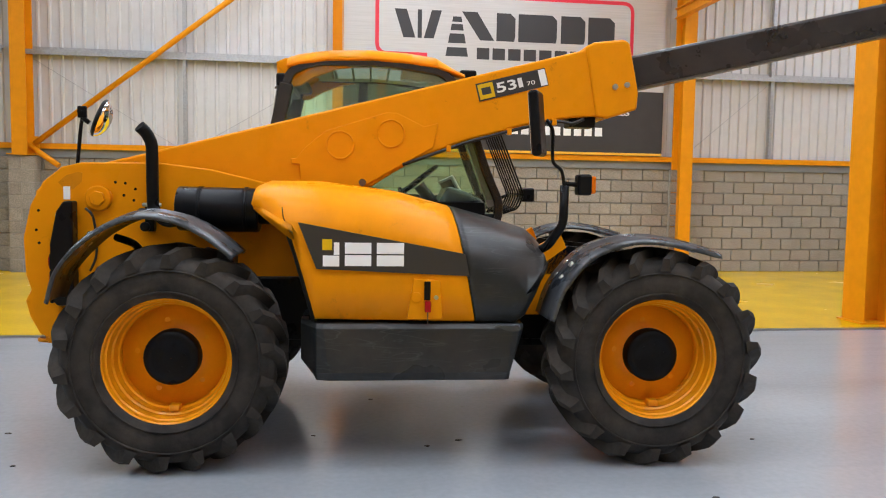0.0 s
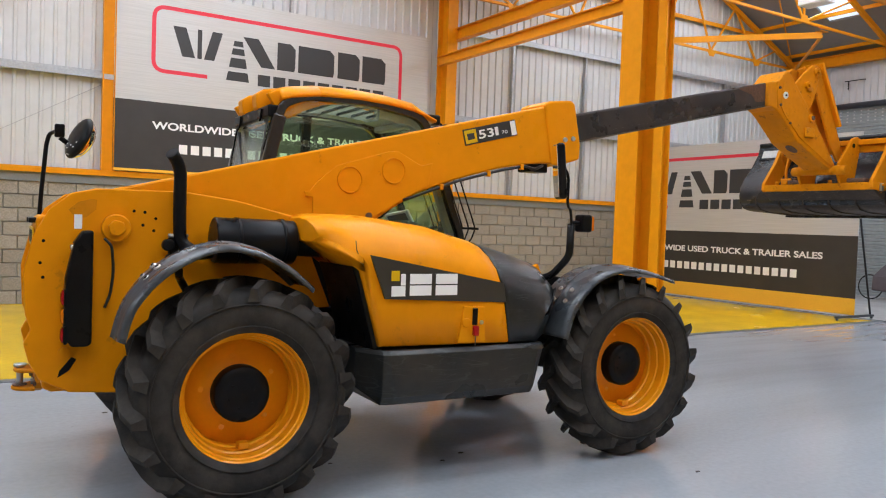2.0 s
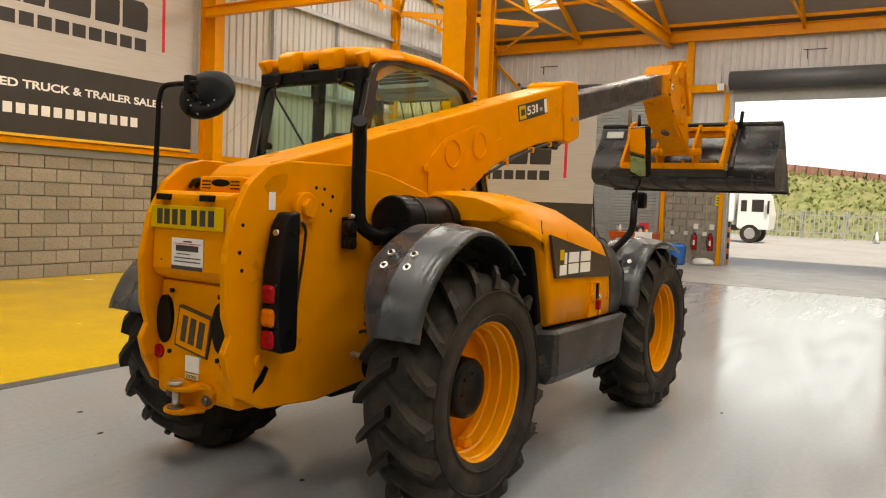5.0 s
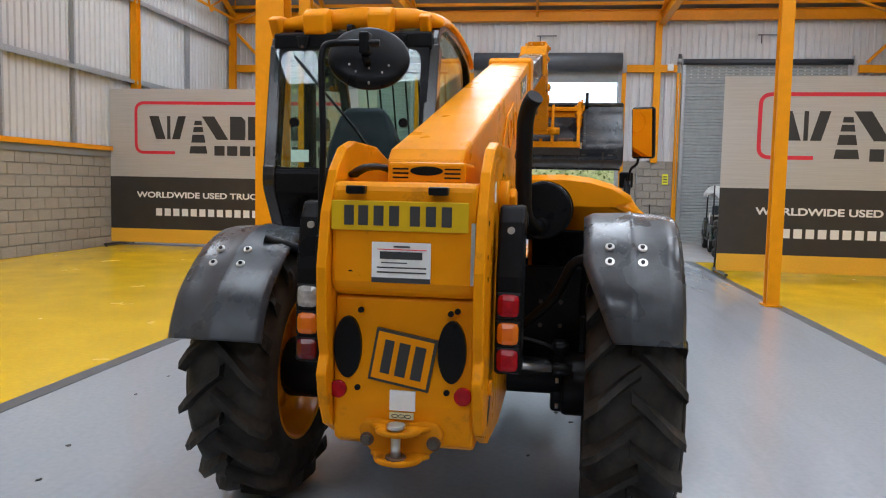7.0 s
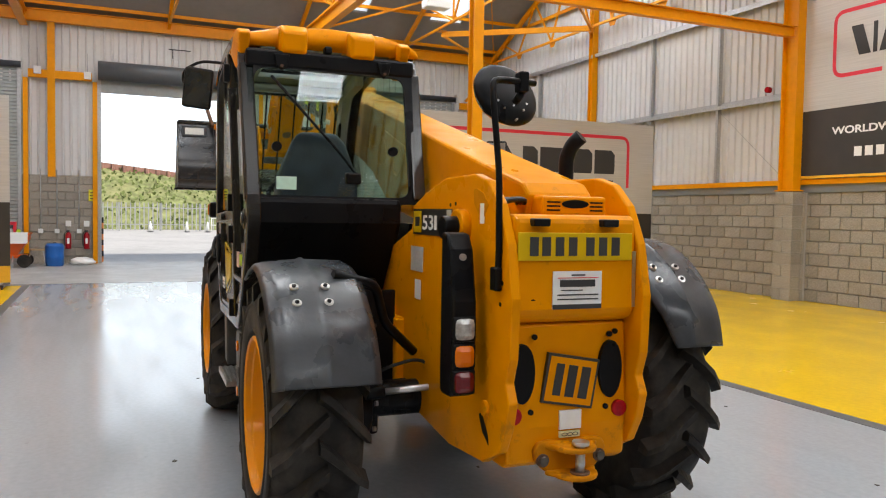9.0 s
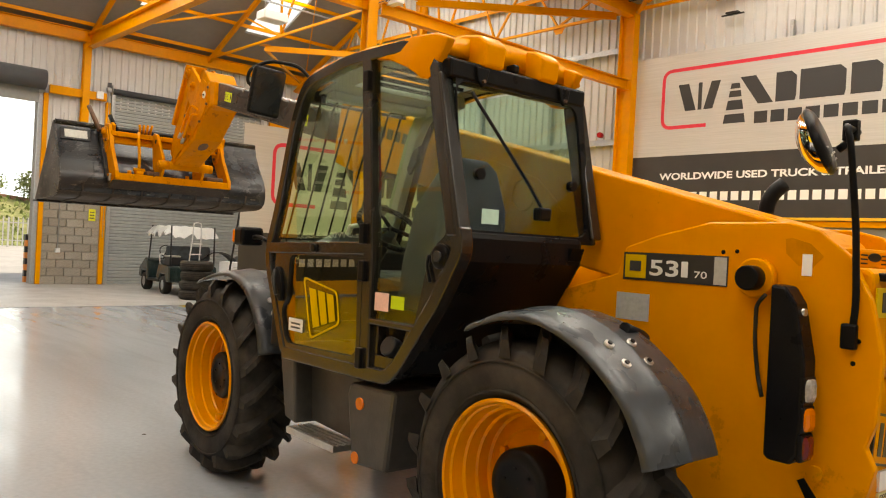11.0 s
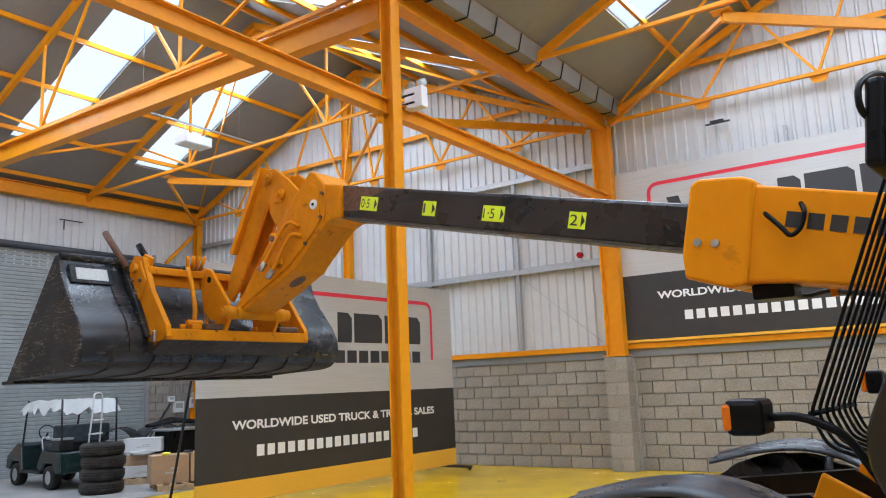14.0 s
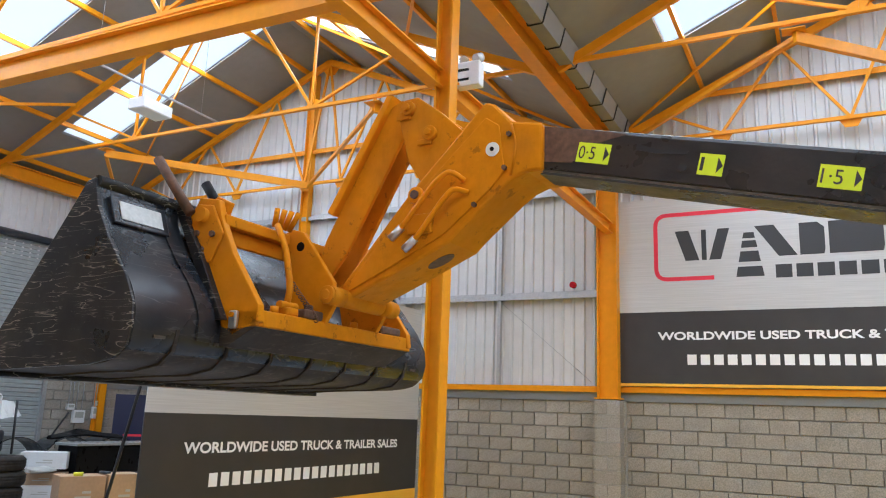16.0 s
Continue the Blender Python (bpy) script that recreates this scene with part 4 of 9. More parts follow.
def wheel(x, side):
    """Agricultural wheel; side is -1 for the right and 1 for the left."""
    w = base("wheel")
    w.parent = tele
    c = (x, 0.0, RW)
    inner, outer = (0.715, 1.075) if side > 0 else (0.68, 1.045)
    push = 0.04 if side > 0 else 0.01
    mid = (inner + outer) / 2
    hw = (outer - inner) / 2
    # tyre: carcass with raised chevron bars
    bm = bmesh.new()
    prof = [(0.335, -hw + 0.06), (0.345, -hw + 0.02), (0.40, -hw - 0.012), (0.47, -hw - 0.018), (0.535, -hw + 0.004), (0.566, -hw + 0.034), (0.580, -hw + 0.08), (0.586, 0),
            (0.580, hw - 0.08), (0.566, hw - 0.034), (0.535, hw - 0.004), (0.47, hw + 0.018), (0.40, hw + 0.012), (0.345, hw - 0.02), (0.335, hw - 0.06)]
    lathe(bm, prof, (x, side * mid, RW), 72, side)
    for ring_r, off in ((0.385, hw + 0.0125), (0.50, hw + 0.0165)):
        lathe(bm, [(ring_r - 0.006, off - 0.006), (ring_r, off + 0.005), (ring_r + 0.006, off - 0.006)], (x, side * mid, RW), 72, side)
    part("tyre", bm, M_RUBBER, w, "black chevron-tread tractor tyre")
    n = 18
    for half in (-1, 1):
        bm = bmesh.new()
        secs = []
        for f in np.linspace(0, 1, 5):
            o = half * (0.012 + f * (hw + 0.006)) - half * 0.03 * (1 - f)
            a = 0.33 * f ** 1.15
            rr = 0.592 if f < 0.7 else (0.583 if f < 0.9 else 0.535)
            top = 0.634 if f < 0.7 else (0.626 if f < 0.9 else 0.585)
            half_w = 0.027 - 0.002 * f
            sec = []
            for da, r in ((-half_w - 0.012, rr - 0.02), (-half_w + 0.008, top), (half_w - 0.008, top), (half_w + 0.012, rr - 0.02)):
                aa = a + da / 0.6
                sec.append((r * math.cos(aa), side * o, r * math.sin(aa)))
            secs.append(sec)
        loft(bm, secs, smooth=False)
        first = part("tread_bar", bm, M_RUBBER, w)
        for k in range(n):
            bar = first if k == 0 else new("tread_bar", first.data)
            bar.parent = w
            a0 = 2 * math.pi * (k + (0.5 if half > 0 else 0.0)) / n
            bar.matrix_basis = Matrix.Translation((x, side * mid, RW)) @ Matrix.Rotation(-a0, 4, "Y")
    # rim: stepped barrel, dish and disc
    bm = bmesh.new()
    o = outer - mid + push
    face = outer + push
    prof = [(0.352, o - 0.055), (0.356, o - 0.035), (0.345, o - 0.026), (0.338, o - 0.034), (0.334, o - 0.058), (0.326, o - 0.066), (0.318, o - 0.115), (0.308, o - 0.124), (0.300, o - 0.172),
            (0.291, o - 0.182), (0.285, o - 0.228), (0.268, o - 0.243), (0.240, o - 0.246), (0.232, o - 0.232), (0.222, o - 0.226), (0.205, o - 0.238), (0.16, o - 0.238), (0.02, o - 0.238)]
    for pa, pb in zip(prof, prof[1:]):
        lathe(bm, [pa, pb], (x, side * mid, RW), 64, side)
    prof2 = [(0.352, -hw + 0.03), (0.362, -hw + 0.012), (0.350, -hw + 0.006), (0.338, -hw + 0.02), (0.330, -hw + 0.08), (0.31, -hw + 0.16), (0.02, -hw + 0.18)]
    lathe(bm, prof2, (x, side * mid, RW), 40, side)
    part("rim", bm, M_RIM, w, "glossy yellow painted dished wheel rim")
    for k in range(5):
        a = 2 * math.pi * k / 5 + 0.5
        p = (x + 0.205 * math.cos(a), side * (face - 0.235), RW + 0.205 * math.sin(a))
        part_cyl("wheel_nut", p, (p[0], p[1] + side * 0.028, p[2]), 0.017, M_RIM, w, "", 6)
    a = -1.52
    p = (x + 0.292 * math.cos(a), side * (face - 0.15), RW + 0.292 * math.sin(a))
    part_box("rim_lug", (p[0] - 0.03, p[0] + 0.03, p[1] - 0.03, p[1] + 0.03, p[2] - 0.01, p[2] + 0.03), M_RIM, w, "", 0.008)
    bm = bmesh.new()
    lathe(bm, [(0.155, o - 0.235), (0.153, o - 0.135), (0.145, o - 0.122), (0.10, o - 0.118), (0.095, o - 0.122), (0.001, o - 0.122)], (x, side * mid, RW), 40, side)
    part("hub_cap", bm, M_BLACKPAINT, w, "black painted hub cap with small bolts")
    for k in range(6):
        a = 2 * math.pi * k / 6 + 0.3
        p = (x + 0.075 * math.cos(a), side * (face - 0.125), RW + 0.075 * math.sin(a))
        part_cyl("hub_bolt", p, (p[0], p[1] + side * 0.009, p[2]), 0.007, M_BLACKPAINT, w, "", 6)
    return w


for xx in (0.0, WB):
    for s in (-1, 1):
        wheel(xx, s)

# axles and underframe
for xx in (0.0, WB):
    bm = bmesh.new()
    cyl(bm, (xx, -0.70, RW + 0.03), (xx, 0.70, RW + 0.03), 0.085, 20)
    box(bm, xx - 0.2, xx + 0.2, -0.2, 0.2, RW - 0.14, RW + 0.16)
    for s in (-1, 1):
        part_cyl("hub_carrier", (xx, s * 0.56, RW), (xx, s * 0.80, RW), 0.15, M_BLACKPAINT, tele, "black hub carrier", 24, 0.02)
        part_box("swivel", (xx - 0.06, xx + 0.06, s * 0.55 - 0.04, s * 0.55 + 0.04, RW - 0.13, RW + 0.2), M_BLACKPAINT, tele, "black steering swivel", 0.02)
    part("axle", bm, M_BLACKPAINT, tele, "black axle casing between the wheels", 0.02)
for s in (-1, 1):
    for k in range(6):
        a = k * 1.047 + 0.3
        part_cyl("hub_stud", (-0.13 * math.cos(a), s * 0.55, RW + 0.13 * math.sin(a)), (-0.13 * math.cos(a), s * 0.535, RW + 0.13 * math.sin(a)), 0.014, M_STEELBOLT, tele, "zinc hub stud", 6)
    part_cyl("track_rod", (-0.17, s * 0.05, RW + 0.12), (-0.17, s * 0.58, RW + 0.10), 0.016, M_STEELBOLT, tele, "bare steel track rod", 10)
    part_cyl("rod_end", (-0.17, s * 0.52, RW + 0.102), (-0.17, s * 0.61, RW + 0.098), 0.03, M_BLACKPAINT, tele, "black rod end", 12, 0.006)
    part_tube("brake_pipe", [(-0.10, s * 0.22, RW + 0.17), (-0.12, s * 0.34, RW + 0.24), (-0.11, s * 0.50, RW + 0.20), (-0.06, s * 0.56, RW + 0.14)], 0.009, M_BEAD, tele, "black brake pipe", 6)
    part_cyl("steering_rod", (0.17, s * 0.1, 0.70), (0.17, s * 0.62, 0.68), 0.022, M_BLACKPAINT, tele, "black steering ram rod")
    part_box("chassis_rail", (0.2, 2.9, s * 0.30 - 0.05, s * 0.30 + 0.05, 0.62, 1.02), M_BLACKPAINT if s < 0 else M_YEL, tele, "black chassis side rail" if s < 0 else "yellow chassis side rail", 0.01)
# plates keep bright floor from showing through; the right one is added
for y0, y1 in ((-0.64, -0.34), (0.34, 0.66)):
    part_box("gap_plate", (0.24, 0.27, y0, y1, 0.57, 1.16), M_BLACKPAINT, tele, "black plate filling a gap behind the rear axle", 0.006)
    for k in range(4):
        py, pz = (y0 + y1) / 2 + (0.05 if k % 2 else -0.05), 0.86 + 0.12 * (k // 2)
        part_cyl("guard_bolt", (0.24, py, pz), (0.228, py, pz), 0.011, M_WORNEDGE, tele, "dirty steel bolt", 8)
part_box("belly_plate", (0.3, 2.4, -0.34, 0.34, 0.58, 0.64), M_BLACKPAINT, tele, "black belly plate under the chassis")
part_box("engine_block", (0.75, 1.95, -0.86, -0.32, 0.62, 1.15), M_BLACKPAINT, tele, "dark engine bay behind the side cover")
part_box("front_frame", (2.0, 3.15, -0.30, 0.30, 0.72, 1.06), M_YEL, tele, "yellow front chassis member", 0.03)
for s in (-1, 1):
    part_prism("front_cheek", [(2.02, 0.80), (2.32, 0.80), (2.42, 1.05), (2.30, 1.32), (2.12, 1.22)], s * 0.44 - 0.02, s * 0.44 + 0.02, M_YEL, tele, label="yellow plate in front of the cab", bevel=0.006)
    part_prism("front_mount", [(2.1, 1.06), (3.1, 1.06), (2.9, 1.18), (2.35, 1.24)], s * 0.40, s * 0.46, M_BLACKPAINT, tele)

# rear frame plates
PLATE_R = [(-0.44, 0.545), (-0.80, 0.575), (-0.95, 0.655), (-1.005, 0.76), (-1.03, 0.86), (-0.995, 0.93), (-1.025, 1.02), (-1.035, 1.25), (-0.99, 1.45), (-0.91, 1.60), (-0.80, 1.69),
           (-0.68, 1.72), (-0.20, 1.725), (0.10, 1.69), (0.49, 1.60), (0.60, 1.35), (0.80, 0.86), (0.60, 0.80), (0.30, 0.62)]
PLATE_L = [(-0.44, 0.545), (-0.80, 0.575), (-0.95, 0.655), (-1.005, 0.76), (-1.03, 0.86), (-0.995, 0.93), (-1.025, 1.02), (-1.035, 1.25), (-0.99, 1.45), (-0.91, 1.60), (-0.80, 1.69),
           (-0.68, 1.72), (-0.35, 1.715), (-0.10, 1.655), (0.06, 1.60), (0.10, 1.48), (0.46, 1.37), (0.62, 1.10), (0.60, 0.80), (0.30, 0.62)]


for s, pts in ((-1, PLATE_R), (1, PLATE_L)):
    a, b = (-0.305, -0.265) if s < 0 else (0.265, 0.305)
    part_prism("side_plate", pts, a, b, M_YEL, tele, label="tall yellow rear frame side plate with rounded corners", bevel=0.008)
    yo = s * 0.305
    # dark slot, teardrop recess with its shade as a darker flat patch, and drilled holes
    part_prism("slot", [(-0.82, 1.595), (-0.77, 1.64), (-0.70, 1.66), (-0.675, 1.655), (-0.68, 1.60), (-0.73, 1.555), (-0.78, 1.55)], *sorted((yo, yo + s * 0.002)), M_YELWORN, tele, label="shaded teardrop recess in the plate")
    part_prism("lower_slot", [(-0.86, 0.66), (-0.80, 0.70), (-0.765, 0.76), (-0.79, 0.775), (-0.85, 0.70)], *sorted((yo, yo + s * 0.002)), M_BLACKPAINT, tele)
    for hx, hz in ((-0.94, 1.42), (-0.955, 1.30), (-0.94, 1.22), (-0.48, 1.60), (-0.42, 1.595), (-0.43, 1.52), (-0.36, 1.56), (-0.37, 1.49)):
        part_cyl("drilled_hole", (hx, yo, hz), (hx, yo + s * 0.002, hz), 0.009, M_BLACKPAINT, tele, "", 10)
    part_cyl("pivot_boss", (-0.575, s * 0.30, 1.50), (-0.575, s * 0.345, 1.50), 0.078, M_YEL, tele, "yellow round boom pivot boss", 28, 0.008)
    part_cyl("pivot_cap", (-0.575, s * 0.34, 1.50), (-0.575, s * 0.405 if s > 0 else s * 0.37, 1.50), 0.048, M_YEL if s < 0 else M_BLACKPAINT, tele, "", 6 if s < 0 else 24, 0.005)
    part_cyl("lower_pin", (-0.83, s * 0.30, 0.80), (-0.83, s * 0.32, 0.80), 0.03, M_YEL, tele, "", 20)
part_box("plate_sticker", (-0.79, -0.75, -0.3075, -0.305, 1.49, 1.57), M_STICKER, tele, "small white safety sticker")
part_box("plate_sticker", (-0.78, -0.742, 0.305, 0.3075, 1.52, 1.60), M_STICKER, tele, "small white safety sticker")

# rear casting between the plates
bm = bmesh.new()
prism(bm, [(-0.975, 1.545), (-0.985, 1.20), (-0.965, 1.16), (-0.93, 1.145), (-0.60, 1.145), (-0.60, 1.56), (-0.95, 1.56)], -0.265, 0.265, "y")
part("rear_door", bm, M_YEL, tele, "yellow upper rear panel carrying the registration plate", 0.018)
bm = bmesh.new()
prism(bm, [(-0.92, 1.14), (-0.945, 0.74), (-0.935, 0.60), (-0.89, 0.575), (-0.55, 0.575), (-0.55, 1.14)], -0.265, 0.265, "y")
part("rear_lower_panel", bm, M_YEL, tele, "yellow lower rear panel with two oval openings", 0.015)
for yy in (0.209, -0.182):
    bm = bmesh.new()
    prism(bm, [(yy + 0.052 * math.cos(a), 0.95 + 0.115 * math.sin(a)) for a in np.linspace(0, 2 * math.pi, 28, endpoint=False)], -0.951, -0.93, "x")
    part("oval_opening", bm, M_BLACKPAINT, tele, "dark oval opening in the rear panel")
for yy, zz in ((0.16, 1.09), (-0.175, 1.09), (0.17, 0.80), (-0.165, 0.80), (0.19, 1.42 - 0.19), (-0.2, 1.1)):
    part_cyl("rear_bolt_hole", (-0.95, yy, zz), (-0.938 if zz < 1.15 else -0.984, yy, zz), 0.011, M_BLACKPAINT, tele, "", 12)
for yy in (0.244, -0.226):
    part_cyl("reflector", (-0.957, yy, 0.79), (-0.935, yy, 0.79), 0.033, M_LENSRED, tele, "round red reflector", 24, 0.004)
# top grille blocks and handle
for yy in (0.17, -0.13):
    part_box("plate_lamp", (-1.01, -0.965, yy - 0.035, yy + 0.035, 1.515, 1.545), M_BLACKPAINT, tele, "black plate lamp", 0.006)
bm = bmesh.new()
box(bm, -0.855, -0.62, -0.205, 0.09, 1.555, 1.635)
part("rear_grille", bm, M_YEL, tele, "yellow top rear bracket with slots", 0.012)
for k in range(3):
    for yy in (-0.155, 0.04):
        part_box("grille_slot", (-0.8565, -0.854, yy - 0.03, yy + 0.03, 1.575 + k * 0.016, 1.581 + k * 0.016), M_BLACKPAINT, tele)
part_prism("grille_port", [(-0.058 + 0.062 * math.cos(a), 1.603 + 0.017 * math.sin(a)) for a in np.linspace(0, 2 * math.pi, 20, endpoint=False)], -0.8575, -0.84, M_BLACKPAINT, tele, "x", "dark rounded slot")
for k in range(3):
    part_tube("rear_hose", [(-0.70 - 0.035 * k, 0.26, 1.585), (-0.72 - 0.035 * k, 0.21, 1.615), (-0.72 - 0.035 * k, 0.14, 1.62), (-0.66 - 0.03 * k, 0.095, 1.60), (-0.56, 0.09, 1.57)], 0.012, M_BEAD, tele, "coiled black hydraulic hose", 8)
part_box("hinge", (-0.985, -0.965, -0.262, -0.248, 1.20, 1.42), M_STEELBOLT, tele, "bare steel piano hinge")

# registration plate with plain bars, supplier sticker
bm = bmesh.new()
box(bm, -0.992, -0.985, -0.238, 0.262, 1.385, 1.492)
plate = part("registration_plate", bm, M_PLATEYEL, tele, "yellow registration plate with dark bars", 0.004)
for k, yy in enumerate((0.195, 0.143, 0.086, 0.029, -0.047, -0.104, -0.161)):
    part_box("plate_bar", (-0.9945, -0.992, yy - 0.018, yy + 0.018, 1.404, 1.475), M_DARKINK, plate)
part_box("supplier_sticker", (-0.9885, -0.985, -0.105, 0.11, 1.20, 1.345), M_STICKER, tele, "white supplier sticker with dark bars and a black foot")
for z0, z1, y0, y1, mt in ((1.20, 1.218, -0.105, 0.11, M_DARKINK), (1.235, 1.240, -0.09, 0.09, M_DARKINK), (1.252, 1.257, -0.09, 0.09, M_DARKINK), (1.285, 1.312, -0.075, 0.08, M_DARKINK),
                           (1.318, 1.321, -0.09, 0.09, M_REDINK), (1.27, 1.274, -0.02, 0.075, M_DARKINK), (1.327, 1.333, -0.03, 0.03, M_DARKINK)):
    part_box("sticker_bar", (-0.990, -0.9885, y0, y1, z0, z1), mt, tele)
# badge: plain yellow lozenge with dark frame and bars
tilt = Matrix.Translation((0, 0.0, 0.91)) @ Matrix.Rotation(radians(10), 4, "X") @ Matrix.Translation((0, 0, -0.91))
for y0, y1, z0, z1, mt, x in ((-0.115, 0.115, 0.815, 1.01, M_DECALBLK, -0.951), (-0.105, 0.105, 0.825, 1.0, M_YEL, -0.953),
                              (0.04, 0.075, 0.85, 0.975, M_DECALBLK, -0.955), (-0.02, 0.02, 0.85, 0.975, M_DECALBLK, -0.955), (-0.08, -0.04, 0.85, 0.975, M_DECALBLK, -0.955)):
    part_box("badge_piece", (x, -0.93, y0, y1, z0, z1), mt, tele, "", 0.0, tilt)
part_box("tow_sticker", (-0.9535, -0.93, -0.05, 0.045, 0.724, 0.798), M_STICKER, tele, "worn white sticker above the hitch")
# tow hitch
bm = bmesh.new()
prism(bm, [(-0.96, 0.12)] + [(-0.995 - 0.075 * math.cos(a), -0.085 * math.sin(a)) for a in np.linspace(-1.57, 1.57, 13)] + [(-0.96, -0.12)], 0.655, 0.676, "z")
prism(bm, [(-0.96, 0.115)] + [(-0.995 - 0.085 * math.cos(a), -0.09 * math.sin(a)) for a in np.linspace(-1.57, 1.57, 13)] + [(-0.96, -0.115)], 0.553, 0.575, "z")
part("hitch_jaw", bm, M_YELWORN, tele, "chipped yellow tow hitch jaw", 0.008)
part_cyl("hitch_pin", (-1.035, 0.0, 0.545), (-1.035, 0.0, 0.69), 0.018, M_STEELBOLT, tele, "bare steel hitch pin")
part_cyl("pin_head", (-1.035, 0.0, 0.683), (-1.035, 0.0, 0.70), 0.034, M_STEELBOLT, tele, "worn steel pin head", 16, 0.005)
part_cyl("pin_bush", (-1.035, 0.0, 0.573), (-1.035, 0.0, 0.582), 0.038, M_RUST, tele, "rusty bush round the pin", 16)
part_prism("hitch_plate", [(-0.14, 0.682), (-0.16, 0.65), (-0.15, 0.61), (-0.112, 0.57), (-0.06, 0.55), (0.06, 0.55), (0.112, 0.57), (0.15, 0.61), (0.16, 0.65), (0.14, 0.682), (0.10, 0.69), (0.0, 0.678), (-0.10, 0.69)], -0.965, -0.92, M_YELWORN, tele, "x", "chipped yellow hitch back plate", 0.01)
for yy in (0.125, -0.125):
    part_cyl("hitch_washer", (-0.972, yy, 0.615), (-0.955, yy, 0.615), 0.026, M_RUST, tele, "", 16)
    part_cyl("hitch_bolt", (-0.985, yy, 0.615), (-0.955, yy, 0.615), 0.018, M_WORNEDGE, tele, "dirty steel bolt", 6)
part_box("chain_sticker", (-0.9535, -0.94, -0.045, 0.045, 0.692, 0.716), M_STICKPALE, tele, "pale yellow sticker with a chain symbol")
for yy in (-0.024, 0.0, 0.024):
    bm = bmesh.new()
    tube(bm, [(-0.9545, yy + 0.012 * math.cos(a), 0.704 + 0.006 * math.sin(a)) for a in np.linspace(0, 2 * math.pi, 13)], 0.0015, 5, 0.0)
    part("chain_mark", bm, M_DARKINK, tele)

# rear lamp boards
for s in (-1, 1):
    ly = 0.405 if s > 0 else -0.372
    lb = part_prism("lamp_board", [(-0.795, 1.42), (-0.755, 1.48), (-0.70, 1.485), (-0.70, 0.86), (-0.72, 0.845), (-0.80, 0.845), (-0.828, 0.88), (-0.836, 1.0), (-0.836, 1.22)], ly - 0.05, ly + 0.05, M_BLACKPAINT, tele, label="black curved rear lamp housing", bevel=0.012)
    for k, (zz, mt) in enumerate(((1.114, M_LENSRED if s < 0 else M_LENSWHITE), (1.009, M_LENSORANGE), (0.909, M_LENSRED if s < 0 else M_LENSMAROON))):
        lens = part_box("lamp_lens", (-0.855, -0.80, ly - 0.044, ly + 0.044, zz - 0.046, zz + 0.046), mt, lb, ("red", "orange", "clear", "dark red")[0 if mt is M_LENSRED else 1 if mt is M_LENSORANGE else 3 if mt is M_LENSMAROON else 2] + " tail lamp lens", 0.024)
        part_box("lens_rim", (-0.842, -0.82, ly - 0.049, ly + 0.049, zz - 0.0505, zz + 0.0505), M_BLACKPAINT, lb, "black lens rim", 0.02)
        part_cyl("lens_boss", (-0.8555, ly, zz), (-0.852, ly, zz), 0.016, mt, lens, "", 14, 0.002)
    part_cyl("lamp_bolt", (-0.78, ly, 1.39), (-0.812, ly, 1.39), 0.014, M_STEELBOLT, lb, "", 10)
    part_tube("lamp_cable", [(-0.64, s * 0.37, 1.44), (-0.60, s * 0.36, 1.40), (-0.585, s * 0.33, 1.25), (-0.60, s * 0.32, 1.12), (-0.63, s * 0.34, 1.05)], 0.008, M_BEAD, tele, "black lamp cable", 6)

# wheel arches
def fender(path, y0, y1, label, lip=0.035, cut=0.0):
    """A bent plastic strip along (x, z) points, with a turned-down outer lip."""
    pts = [Vector((p[0], 0, p[1])) for p in path]
    fine = []
    for i in range(len(pts) - 1):
        p0, p1, p2, p3 = pts[max(i - 1, 0)], pts[i], pts[i + 1], pts[min(i + 2, len(pts) - 1)]
        for t in np.linspace(0, 1, 6, endpoint=False):
            fine.append(0.5 * ((2 * p1) + (p2 - p0) * t + (2 * p0 - 5 * p1 + 4 * p2 - p3) * t * t + (3 * p1 - p0 - 3 * p2 + p3) * t ** 3))
    fine.append(pts[-1])
    cen = Vector((sum(p.x for p in fine) / len(fine), 0, 0.62))
    s = 1 if y1 > 0 else -1
    yin, yout = (y0, y1) if abs(y1) > abs(y0) else (y1, y0)
    ym = (yin + yout) / 2
    secs = []
    for i, p in enumerate(fine):
        d = (fine[min(i + 1, len(fine) - 1)] - fine[max(i - 1, 0)]).normalized()
        nrm = Vector((-d.z, 0, d.x))
        if nrm.dot(p - cen) < 0:
            nrm = -nrm
        q = lambda y, o: Vector(((p + nrm * o).x, y, (p + nrm * o).z))
        yi = yin + s * cut * max(0.0, 1 - i / (len(fine) * 0.27))
        secs.append([q(yi, -0.02), q(yi + s * 0.04, 0.0), q(ym - s * 0.012, 0.006), q(ym, 0.014), q(ym + s * 0.012, 0.006), q(yout - s * 0.07, 0.0), q(yout - s * 0.02, -0.012), q(yout, -lip),
                     q(yout - s * 0.012, -lip - 0.004), q(yout - s * 0.035, -0.026), q(yout - s * 0.08, -0.016), q(ym, -0.010), q(yi + s * 0.04, -0.016), q(yi, -0.034)])
    bm = bmesh.new()
    loft(bm, secs)
    return part("wheel_arch", bm, M_FENDER, tele, label)


